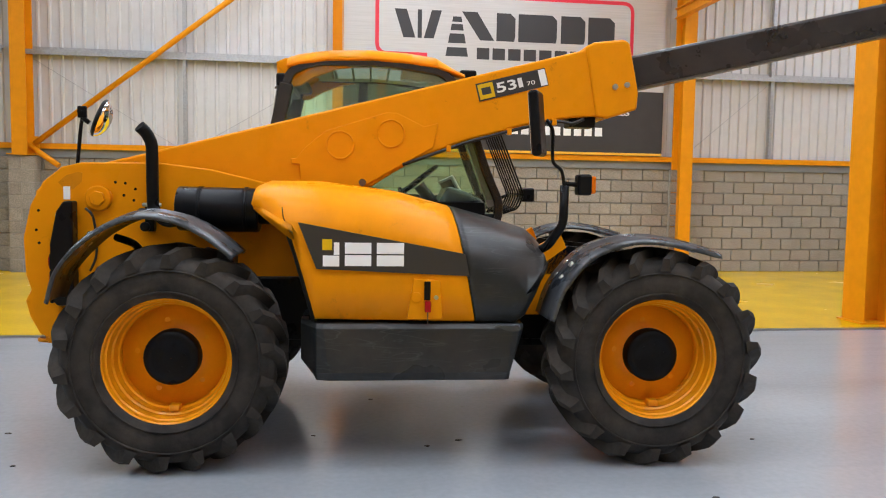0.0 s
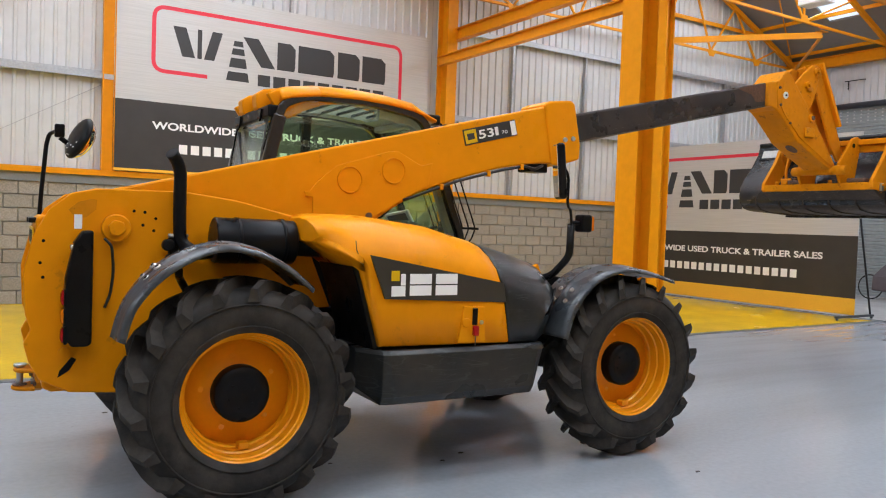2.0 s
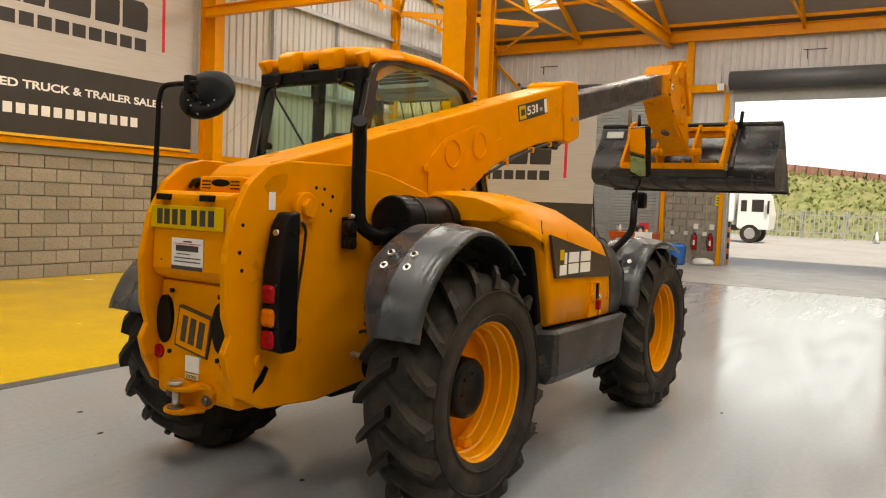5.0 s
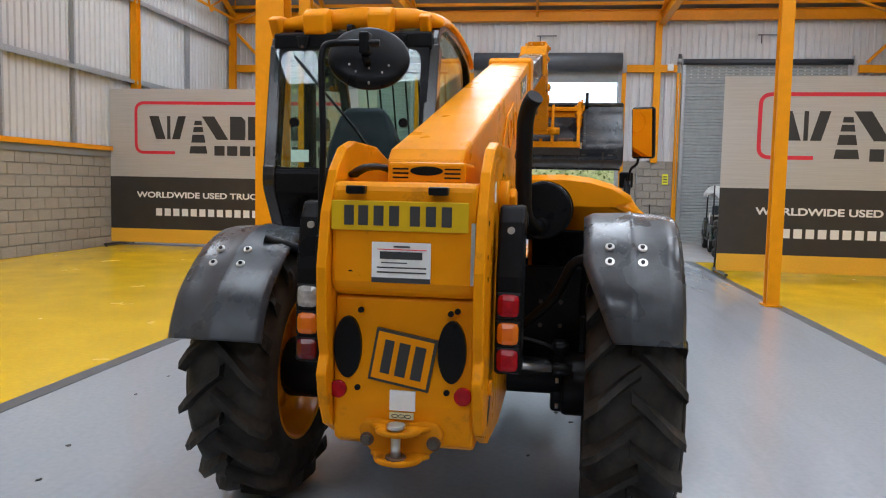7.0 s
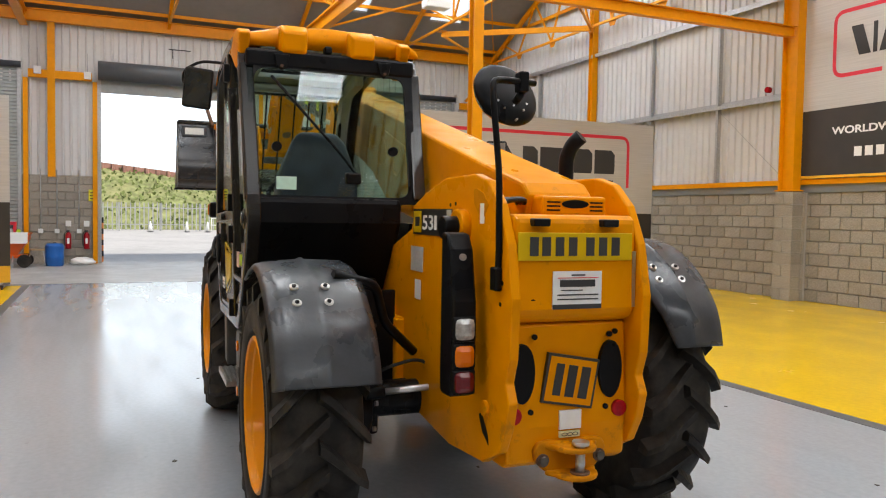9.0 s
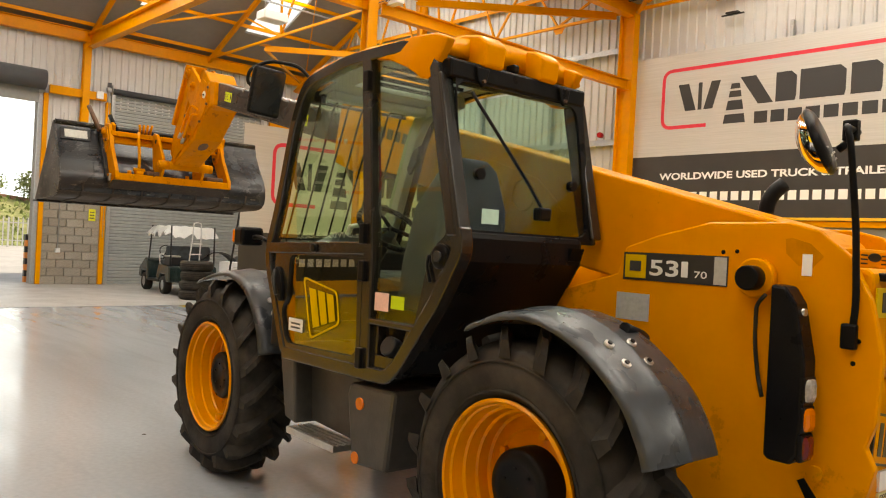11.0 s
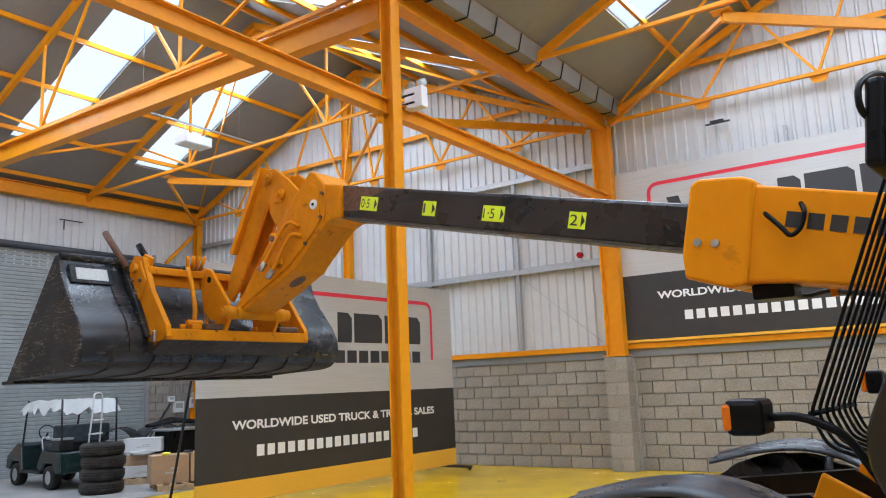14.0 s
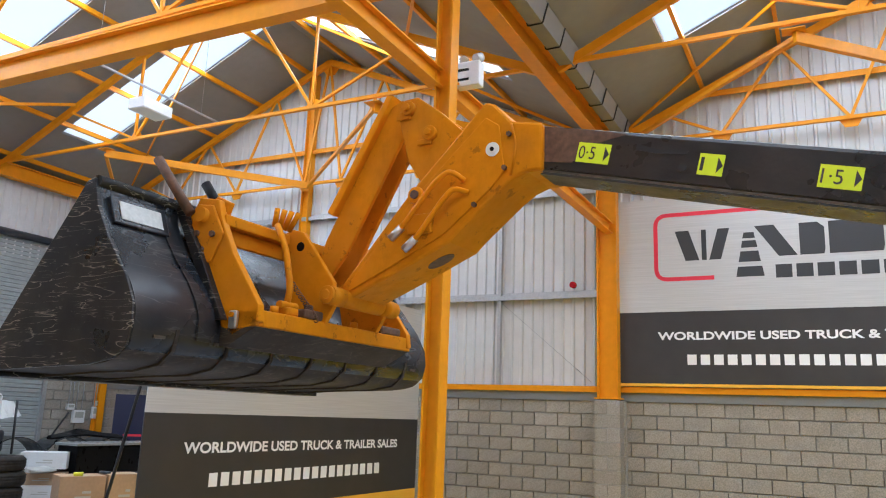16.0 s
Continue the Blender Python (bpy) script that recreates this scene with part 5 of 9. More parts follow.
ARCH = {-1: [(-0.645, 0.955), (-0.585, 1.14), (-0.42, 1.32), (-0.18, 1.435), (0.04, 1.42), (0.22, 1.335), (0.37, 1.215)],
        1: [(-0.675, 0.885), (-0.64, 0.975), (-0.55, 1.11), (-0.355, 1.258), (-0.136, 1.33), (0.05, 1.322), (0.20, 1.275), (0.25, 1.255)]}
ARCH_F = [(2.10, 0.86), (2.17, 1.05), (2.34, 1.24), (2.58, 1.325), (2.83, 1.315), (3.11, 1.25)]
for s in (-1, 1):
    f = fender(ARCH[s], s * (0.64 if s < 0 else 0.675), s * (1.04 if s < 0 else 1.105), "scuffed grey-black plastic wheel arch over the rear tyre", cut=0.13 if s < 0 else 0.0)
    rise = [p for p in ARCH[s] if p[0] < -0.12]
    for zz in ((1.305, 1.25) if s < 0 else (1.235, 1.178)):
        zs, xs = [p[1] for p in rise], [p[0] for p in rise]
        d = Vector((np.interp(zz + 0.03, zs, xs) - np.interp(zz - 0.03, zs, xs), 0, 0.06)).normalized()
        nrm = Vector((-d.z, 0, d.x))
        for yy in (0.745, 0.875):
            p = Vector((np.interp(zz, zs, xs), s * (yy + (0.105 if s > 0 else 0.0)), zz)) + nrm * 0.006
            part_cyl("arch_bolt", p - nrm * 0.01, p + nrm * 0.012, 0.019, M_STEELBOLT, f, "zinc washer bolt", 16)
            part_cyl("arch_bolt_head", p + nrm * 0.012, p + nrm * 0.018, 0.009, M_BLACKPAINT, f, "", 8)
    part_tube("arch_stay", [(-0.12, s * 0.36, 0.90), (-0.16, s * 0.52, 1.05), (-0.28, s * 0.60, 1.24), (-0.32, s * 0.80, 1.29)], 0.022, M_BLACKPAINT, tele, "black steel arch stay", 8)
    f = fender(ARCH_F, s * 0.64, s * 1.04, "scuffed grey-black plastic wheel arch over the front tyre")
    for dx, dz, yy in ((2.255, 1.165, 0.80), (2.255, 1.165, 0.92), (2.20, 1.09, 0.80), (2.20, 1.09, 0.92)):
        nrm = Vector((-0.78, 0, 0.62))
        p = Vector((dx, s * yy, dz))
        part_cyl("arch_bolt", p - nrm * 0.01, p + nrm * 0.014, 0.017, M_STEELBOLT, f, "zinc washer bolt", 14)
    part_tube("arch_stay", [(2.45, s * 0.42, 1.0), (2.5, s * 0.6, 1.25), (2.52, s * 0.88, 1.29)], 0.02, M_BLACKPAINT, tele, "black steel arch stay", 8)

# engine cover on the right side
def cover_section(x):
    top = np.interp(x, [0.43, 0.50, 0.80, 1.235, 1.572, 1.85, 2.06, 2.12], [1.595, 1.625, 1.625, 1.575, 1.49, 1.415, 1.35, 1.27])
    bot = np.interp(x, [0.43, 0.52, 0.66, 0.72, 0.79, 1.95, 2.0, 2.12], [1.46, 1.40, 1.30, 1.10, 0.855, 0.835, 0.90, 1.16])
    out = np.interp(x, [0.43, 0.50, 0.60, 0.75, 1.6, 1.9, 2.06, 2.12], [0.80, 0.90, 0.97, 0.985, 1.0, 0.985, 0.95, 0.90])
    t = max(top - bot, 0.02)
    pts = [(-0.34, top - 0.005), (-0.52, top), (-0.66, top - 0.012), (-0.78, top - 0.045), (-0.88, top - 0.105), (-(out - 0.045), top - 0.175), (-(out - 0.012), top - 0.26 if t > 0.5 else top - 0.2 - t * 0.1),
           (-out, min(top - 0.33, bot + t * 0.55)), (-(out + 0.003), bot + t * 0.25), (-(out - 0.006), bot + 0.012), (-(out - 0.03), bot), (-0.34, bot)]
    fixed = []
    zmax = 99
    for y, z in pts:
        z = max(min(z, zmax), bot)
        fixed.append((x, y, z))
    return fixed


bm = bmesh.new()
shear = lambda x: 0.0 if x < 1.25 else (x - 1.25) / 0.325 if x < 1.575 else max(0.0, (1.9 - x) / 0.325)
slant = lambda x, k=1.0: [(p[0] + 0.115 * (1.45 - p[2]) / 0.6 * shear(x), p[1] * k, p[2]) for p in cover_section(x)]
loft(bm, [slant(x) for x in (0.43, 0.445, 0.47, 0.50, 0.54, 0.58, 0.62, 0.66, 0.72, 0.79, 0.9, 1.05, 1.235, 1.4, 1.50, 1.571)])
part("engine_cover", bm, M_YEL, tele, "rounded yellow moulded engine cover")
bm = bmesh.new()
loft(bm, [slant(x, 1.003) for x in (1.575, 1.62, 1.70, 1.78, 1.86, 1.92, 1.98, 2.04, 2.09, 2.12)])
part("cover_nose", bm, M_SKIRT, tele, "scuffed black plastic front part of the engine cover")
# side decal with plain blocks
decal = [(0.70, 1.395), (1.625, 1.228), (1.648, 1.105), (0.80, 1.14)]
part_prism("side_decal", decal, -1.008, -0.99, M_DECALBLK, tele, label="black side decal with white blocks")
part_box("decal_square", (0.832, 0.885, -1.0105, -1.007, 1.245, 1.305), M_PLATEYEL, tele, "small yellow square on the decal")
for x0, x1, z0, z1 in ((0.835, 0.925, 1.155, 1.215), (0.895, 0.925, 1.219, 1.287), (0.955, 1.10, 1.158, 1.218), (0.955, 1.10, 1.226, 1.287), (1.13, 1.28, 1.158, 1.218), (1.13, 1.28, 1.226, 1.287)):
    part_box("decal_block", (x0, x1, -1.0115, -1.007, z0, z1), M_WHITEINK, tele, "", 0.0)
part_prism("latch_panel", [(1.30, 0.86), (1.50, 0.86), (1.485, 1.08), (1.335, 1.09)], -1.012, -0.98, M_YEL, tele, label="raised yellow latch panel", bevel=0.006)
part_box("latch_strap", (1.395, 1.43, -1.022, -1.01, 0.97, 1.075), M_BLACKPAINT, tele, "black rubber latch strap", 0.004)
part_box("latch_clip", (1.398, 1.432, -1.04, -1.012, 0.905, 0.965), M_LENSRED, tele, "red latch clip", 0.004)
part_tube("latch_cord", [(1.414, -1.03, 0.92), (1.416, -1.022, 0.84)], 0.004, M_RUST, tele, "", 6)
part_cyl("latch_knob", (1.352, -1.02, 0.985), (1.352, -1.0, 0.985), 0.03, M_YEL, tele, "", 18, 0.004)
part_cyl("latch_lock", (1.462, -1.02, 0.985), (1.462, -1.0, 0.985), 0.013, M_STEELBOLT, tele, "", 12)
part_tube("scratch", [(0.612, -0.985, 1.475), (0.618, -0.987, 1.42), (0.628, -0.99, 1.40)], 0.003, M_BLACKPAINT, tele, "", 5)
# side box below
bm = bmesh.new()
sec = lambda x, ins: [(x, -0.45, 0.835), (x, -1.0 + ins, 0.835), (x, -1.025 + ins, 0.81), (x, -1.015 + ins, 0.56), (x, -0.985 + ins, 0.51), (x, -0.93 + ins, 0.495), (x, -0.45, 0.495)]
rows = [(0.70, 0.20), (0.78, 0.05), (0.80, 0.015), (0.84, 0.0), (1.90, 0.0), (1.94, 0.01), (1.965, 0.03)]
secs = [sec(x, i) for x, i in rows]
for i, low in ((0, 0.60), (1, 0.535), (2, 0.51)):
    secs[i] = [(p[0], p[1], max(p[2], low)) for p in secs[i]]
for i, cut in ((3, 0.03), (4, -0.03), (5, -0.05), (6, -0.07)):
    secs[i] = [(p[0] + (cut if p[2] < 0.6 else 0), p[1], p[2]) for p in secs[i]]
loft(bm, secs, smooth=False)
part("side_skirt", bm, M_SKIRT, tele, "scuffed black plastic side skirt below the engine cover", 0.022, 3)
part_prism("skirt_scuff", [(1.79, 0.825), (1.93, 0.83), (1.945, 0.805), (1.90, 0.795), (1.86, 0.80), (1.83, 0.812)], -1.0275, -1.02, M_FENDER, tele, label="pale scraped patch on the skirt edge")
part_prism("inner_guard", [(0.65, 1.36), (0.69, 1.26), (0.83, 0.84), (0.83, 0.60), (0.79, 0.62), (0.765, 0.84), (0.665, 1.20), (0.62, 1.33)], -0.93, -0.36, M_BLACKPAINT, tele, label="black inner wheel guard", bevel=0.02)
# silencer and exhaust
bm = bmesh.new()
cyl(bm, (-0.065, -0.45, 1.448), (0.42, -0.45, 1.442), 0.134, 36)
part("silencer", bm, M_BLACKPAINT, tele, "matt black silencer drum", 0.012)
for xb in (0.06, 0.33):
    part_cyl("silencer_band", (xb, -0.45, 1.447), (xb + 0.022, -0.45, 1.447), 0.1375, M_BLACKPAINT, tele, "thin metal clamp band", 36)
part_cyl("silencer_neck", (0.41, -0.45, 1.435), (0.58, -0.52, 1.43), 0.075, M_BLACKPAINT, tele, "", 24, 0.01)
part_box("silencer_mount", (-0.02, 0.4, -0.45, -0.30, 1.31, 1.36), M_BLACKPAINT, tele)
part_tube("exhaust_pipe", [(-0.05, -0.45, 1.38), (-0.14, -0.42, 1.36), (-0.235, -0.375, 1.42), (-0.24, -0.37, 1.60), (-0.24, -0.37, 1.84), (-0.268, -0.388, 1.905), (-0.30, -0.415, 1.94)], 0.037, M_BLACKPAINT, tele, "black bent exhaust stack", 18, 0.07)
part_tube("exhaust_clamp", [(-0.30, -0.37, 1.465), (-0.19, -0.37, 1.465)], 0.012, M_STEELBOLT, tele, "", 8)
bm = bmesh.new()
box(bm, -0.29, -0.235, -0.37, -0.305, 1.30, 1.46)
cyl(bm, (-0.30, -0.345, 1.41), (-0.30, -0.40, 1.41), 0.035, 16)
cyl(bm, (-0.285, -0.345, 1.33), (-0.285, -0.39, 1.33), 0.03, 16)
part("hose_bracket", bm, M_BLACKPAINT, tele, "black hose bracket on the side plate", 0.008)

# ---------- boom ----------
BY = -0.035
HB = 0.15
part_prism("outer_boom", [(-0.78, 1.64), (-0.72, 1.69), (-0.23, 1.815), (2.60, 2.552), (2.66, 2.10), (2.40, 2.075), (2.10, 2.02), (1.70, 1.905), (1.42, 1.80), (1.22, 1.68), (1.10, 1.60), (0.62, 1.52), (-0.2, 1.36), (-0.70, 1.40)],
           BY - HB, BY + HB, M_YEL, tele, label="yellow outer boom section rising towards the front", bevel=0.014)
for s in (-1, 1):
    yo = BY + s * HB
    part_prism("boom_gusset", [(0.578, 1.772), (0.615, 1.775), (0.66, 1.835), (0.80, 1.955), (1.19, 2.08), (1.26, 2.08), (1.44, 1.995), (1.53, 2.02), (1.50, 1.86), (1.22, 1.70), (1.05, 1.60), (0.64, 1.57), (0.635, 1.735), (0.585, 1.738)], *sorted((yo, yo + s * 0.012)), M_YEL, tele, label="raised yellow reinforcing plate", bevel=0.005)
    for cx, cz in ((0.895, 1.865), (1.222, 1.945)):
        bm = bmesh.new()
        ring_prof = [(0.092, -0.002), (0.090, 0.004), (0.085, 0.004), (0.082, -0.004), (0.0, -0.003)]
        for pa, pb in zip(ring_prof, ring_prof[1:]):
            lathe(bm, [pa, pb], (cx, yo + s * 0.0165, cz), 32, s)
        part("pressed_ring", bm, M_YEL, tele)
    part_cyl("boom_bolt", (1.04, yo + s * 0.01, 1.625), (1.04, yo + s * 0.022, 1.625), 0.024, M_RUST, tele, "", 16)
    # model decal: black strip, yellow square, digits, pale block
    md = Matrix.Translation((1.80, yo + s * 0.0015, 2.165)) @ Matrix.Rotation(-radians(14.6), 4, "Y")
    if s < 0:
        part_box("model_decal", (0.0, 0.475, -0.003, 0.001, 0.0, 0.118), M_DECALBLK, tele, "black model number strip", 0.0, md)
        part_box("model_square", (0.01, 0.112, -0.0045, -0.003, 0.01, 0.108), M_PLATEYEL, tele, "yellow square", 0.0, md)
        part_box("model_square_mark", (0.03, 0.092, -0.0055, -0.0045, 0.036, 0.082), M_DARKINK, tele, "", 0.0, md)
        part_box("model_end", (0.425, 0.47, -0.0045, -0.003, 0.006, 0.112), M_STICKER, tele, "pale end block", 0.0, md)
        letters("model_number", "53", 0.062, M_STICKER, tele, md @ Matrix.Translation((0.13, -0.004, 0.030)) @ Matrix.Rotation(radians(90), 4, "X"), 0.001, "white figures 53", 0.135, 0.02)
        letters("model_number", "1", 0.062, M_STICKER, tele, md @ Matrix.Translation((0.278, -0.004, 0.030)) @ Matrix.Rotation(radians(90), 4, "X"), 0.001, "white figure 1", 0.03, 0.01)
        letters("model_number", "70", 0.026, M_STICKER, tele, md @ Matrix.Translation((0.335, -0.004, 0.030)) @ Matrix.Rotation(radians(90), 4, "X"), 0.001, "small white number 70", 0.055, 0.01)
    else:
        for k in range(7):
            part_box("boom_bar", (0.02 + k * 0.09, 0.085 + k * 0.09, -0.001, 0.002, -0.005, 0.065), M_DECALBLK, tele, "", 0.0, md)
# collar at the boom mouth
part_prism("boom_collar", [(2.50, 2.545), (2.56, 2.575), (2.76, 2.60), (2.80, 2.575), (2.868, 2.255), (2.862, 2.14), (2.66, 2.075), (2.585, 2.085)], BY - 0.168, BY + 0.168, M_YEL, tele, label="yellow boom mouth collar", bevel=0.016)
for s in (-1, 1):
    for px, pz in ((2.705, 2.285), (2.785, 2.30)):
        part_cyl("collar_bolt", (px, BY + s * 0.168, pz), (px, BY + s * 0.181, pz), 0.020, M_STEELBOLT, tele, "zinc bolt", 6)
part_box("boom_pad", (2.42, 2.60, BY - 0.10, BY + 0.06, 2.02, 2.09), M_BLACKPAINT, tele, "black wear pad under the boom", 0.01)
part_tube("boom_hose", [(1.30, BY - 0.166, 1.745), (1.45, BY - 0.166, 1.80), (1.72, BY - 0.166, 1.90), (2.10, BY - 0.166, 2.005), (2.34, BY - 0.166, 2.055), (2.42, BY - 0.166, 2.03), (2.50, BY - 0.166, 2.07)], 0.011, M_BEAD, tele, "black hydraulic hose along the boom's lower edge", 8)
for hx, hz in ((1.60, 1.845), (2.0, 1.965), (2.30, 2.035)):
    part_box("hose_clip", (hx - 0.015, hx + 0.015, BY - 0.18, BY - 0.148, hz - 0.012, hz + 0.03), M_YEL, tele, "", 0.004)
part_tube("hose_hook", [(2.48, BY + 0.152, 2.39), (2.47, BY + 0.185, 2.38), (2.41, BY + 0.185, 2.31), (2.375, BY + 0.20, 2.26), (2.33, BY + 0.185, 2.30), (2.31, BY + 0.185, 2.37), (2.33, BY + 0.152, 2.41)], 0.011, M_BLACKPAINT, tele, "bent black hose hook on the boom side", 8, 0.03)
# inner boom
INB = [(2.6, 2.452), (5.30, 3.075), (5.30, 2.845), (2.6, 2.215)]
part_prism("inner_boom", INB, BY - 0.115, BY + 0.115, M_INNERBOOM, tele, label="dark scuffed inner boom section", bevel=0.02)
for s in (-1, 1):
    part_prism("boom_wear_band", [(2.87, 2.335), (5.2, 2.875), (5.2, 2.845), (2.87, 2.30)], *sorted((BY + s * 0.115, BY + s * 0.119)), M_INNERBOOM, tele, label="worn lower ridge of the inner boom")
    part_prism("boom_wear_band", [(2.87, 2.292), (5.2, 2.838), (5.2, 2.828), (2.87, 2.28)], *sorted((BY + s * 0.115, BY + s * 0.121)), M_WORNEDGE, tele, label="rubbed steel lower edge")
    part_prism("rubbed_end", [(4.74, 2.93), (4.90, 2.975), (5.14, 3.03), (5.14, 2.86), (4.99, 2.835), (4.93, 2.90)], *sorted((BY + s * 0.1155, BY + s * 0.117)), M_RUST, tele, label="rusty rubbed patch at the boom end")
# reach markers on the left face
for px, body, wid in ((4.89, "0.5", 0.075), (4.40, "1", 0.013), (3.94, "1.5", 0.075), (3.42, "2", 0.045)):
    pz = 2.871 + (px - 4.894) * 0.2375
    mm = Matrix.Translation((px, BY + 0.1155, pz)) @ Matrix.Rotation(-radians(13.2), 4, "Y")
    hw = 0.075 if len(body) > 1 else 0.05
    part_box("reach_marker", (-hw, hw, 0.0, 0.002, -0.05, 0.04), M_LIME, tele, "lime reach marker with black figures", 0.0, mm)
    letters("marker_figure", body.replace(".", "\u00b7"), 0.058, M_DARKINK, tele, mm @ Matrix.Translation((hw - 0.008, 0.0022, -0.033)) @ Matrix.Rotation(radians(90), 4, "X") @ Matrix.Rotation(radians(180), 4, "Y"), 0.001, "black figure", wid)
    part_prism("marker_arrow", [(-hw + 0.004, -0.005), (-hw + 0.026, 0.028), (-hw + 0.026, -0.038)], 0.002, 0.0035, M_DARKINK, tele, m=mm)
    if body == "1":
        # recess and plug hole in the left face, drawn as flat dark patches
        part_prism("boom_slot", [(-0.02, 0.012), (-0.02, -0.006), (0.10, -0.014), (0.20, -0.006), (0.20, 0.02), (0.10, 0.004)], 0.0, 0.002, M_BEAD, tele, m=mm @ Matrix.Translation((0.12, 0, 0.035)), label="dark slot in the boom side")
        part_cyl("plug_hole", mm @ Vector((0.11, 0.0, -0.03)), mm @ Vector((0.11, 0.003, -0.03)), 0.018, M_BEAD, tele, "dark plug hole", 14)


# ---------- boom head, links, carriage ----------
HEAD = [(5.12, 3.035), (5.27, 3.065), (5.36, 3.165), (5.41, 3.183), (5.79, 2.80), (6.18, 2.345), (6.215, 2.28), (6.19, 2.245), (5.83, 2.40), (5.58, 2.515), (5.53, 2.565), (5.33, 2.735), (5.26, 2.785), (5.19, 2.81), (5.12, 2.81)]
part_prism("boom_head", HEAD, BY - 0.15, BY + 0.15, M_YELWORN, tele, label="heavy yellow drooped boom head", bevel=0.014)
part_prism("head_hole", [(5.70 + 0.075 * math.cos(a), BY + 0.05 * math.sin(a)) for a in np.linspace(0, 6.283, 18, endpoint=False)], -0.002, 0.002, M_RUST, tele, "z", "rusty round opening under the head", 0.0,
           Matrix.Translation((5.72, 0, 2.450)) @ Matrix.Rotation(radians(24.5), 4, "Y") @ Matrix.Translation((-5.72, 0, 0)))
for s in (-1, 1):
    yo = BY + s * 0.15
    part_prism("head_side_plate", [(5.40, 3.10), (5.78, 2.745), (6.12, 2.36), (6.14, 2.30), (5.85, 2.435), (5.60, 2.555), (5.36, 2.755), (5.30, 2.83), (5.33, 3.05)], *sorted((yo, yo + s * 0.009)), M_YELWORN, tele, label="welded yellow side plate of the boom head", bevel=0.004)
    part_tube("weld_bead", [(5.27, yo + s * 0.002, 3.05), (5.245, yo + s * 0.002, 2.95), (5.27, yo + s * 0.002, 2.80)], 0.006, M_YELWORN, tele, "", 6)
    part_box("pipe_plate", (5.66, 5.80, *sorted((yo, yo + s * 0.03)), 2.56, 2.66), M_YELWORN, tele, "yellow pipe clamp plate", 0.012)
    for bx, bz in ((5.28, 3.00), (5.30, 2.84), (5.45, 2.68)):
        part_cyl("head_stud", (bx, yo, bz), (bx, yo + s * 0.016, bz), 0.013, M_RUST, tele, "", 6)
    part_cyl("head_washer", (5.36, yo, 2.935), (5.36, yo + s * 0.015, 2.935), 0.034, M_STICKER, tele, "pale round washer", 24)
    part_cyl("head_bolt", (5.36, yo, 2.935), (5.36, yo + s * 0.022, 2.935), 0.01, M_BLACKPAINT, tele, "", 10)
    part_cyl("head_pin", (5.76, yo, 2.755), (5.76, yo + s * 0.03, 2.755), 0.042, M_YEL, tele, "", 24, 0.005)
    part_cyl("head_pin_cap", (5.76, yo, 2.755), (5.76, yo + s * 0.04, 2.755), 0.022, M_RUST, tele, "", 12)
    part_prism("link_ear", [(5.52, 3.05), (5.66, 3.18), (5.80, 3.285), (5.88, 3.28), (5.91, 3.20), (5.84, 2.95), (5.74, 2.80)], *sorted((BY + s * 0.10, BY + s * 0.13)), M_YELWORN, tele, label="yellow tilt lever plate", bevel=0.006)
    for px, pz in ((5.845, 3.225), (5.715, 3.075)):
        part_cyl("lever_pin", (px, BY + s * 0.12, pz), (px, BY + s * 0.155, pz), 0.038, M_YELWORN, tele, "", 20, 0.004)
        part_cyl("pin_bolt", (px, BY + s * 0.15, pz), (px, BY + s * 0.172, pz), 0.02, M_YELWORN, tele, "", 6, 0.003)
        part_box("pin_keeper", (px - 0.01, px + 0.07, *sorted((BY + s * 0.13, BY + s * 0.142)), pz - 0.055, pz - 0.025), M_YELWORN, tele, "", 0.004)
    part_prism("tilt_link", [(5.82, 3.27), (5.93, 3.31), (5.99, 3.28), (6.36, 2.60), (6.42, 2.42), (6.34, 2.37), (6.22, 2.52)], *sorted((BY + s * 0.05, BY + s * 0.075)), M_YELWORN, tele, label="yellow tilt link plate", bevel=0.006)
part_prism("link_cover", [(5.96, 3.33), (6.00, 3.34), (6.34, 2.74), (6.30, 2.72)], BY - 0.11, BY + 0.11, M_YEL, tele, label="yellow folded link cover", bevel=0.006)
part_tube("head_pipe", [(5.50, BY + 0.16, 2.80), (5.56, BY + 0.20, 2.85), (5.64, BY + 0.20, 2.80), (5.80, BY + 0.20, 2.61), (5.84, BY + 0.19, 2.58)], 0.013, M_YEL, tele, "bent yellow hydraulic pipe", 8)
part_tube("head_pipe", [(5.48, BY + 0.16, 2.74), (5.54, BY + 0.20, 2.76), (5.60, BY + 0.20, 2.70), (5.72, BY + 0.20, 2.545), (5.76, BY + 0.19, 2.52)], 0.013, M_YEL, tele, "bent yellow hydraulic pipe", 8)
for px, pz in ((5.85, 2.565), (5.77, 2.505)):
    part_cyl("pipe_fitting", (px - 0.03, BY + 0.19, pz + 0.03), (px + 0.03, BY + 0.19, pz - 0.02), 0.02, M_STEELBOLT, tele, "bare steel hose coupling", 8)
part_cyl("carriage_pin", (6.16, BY - 0.30, 2.27), (6.16, BY + 0.30, 2.27), 0.045, M_YELWORN, tele, "", 20, 0.005)

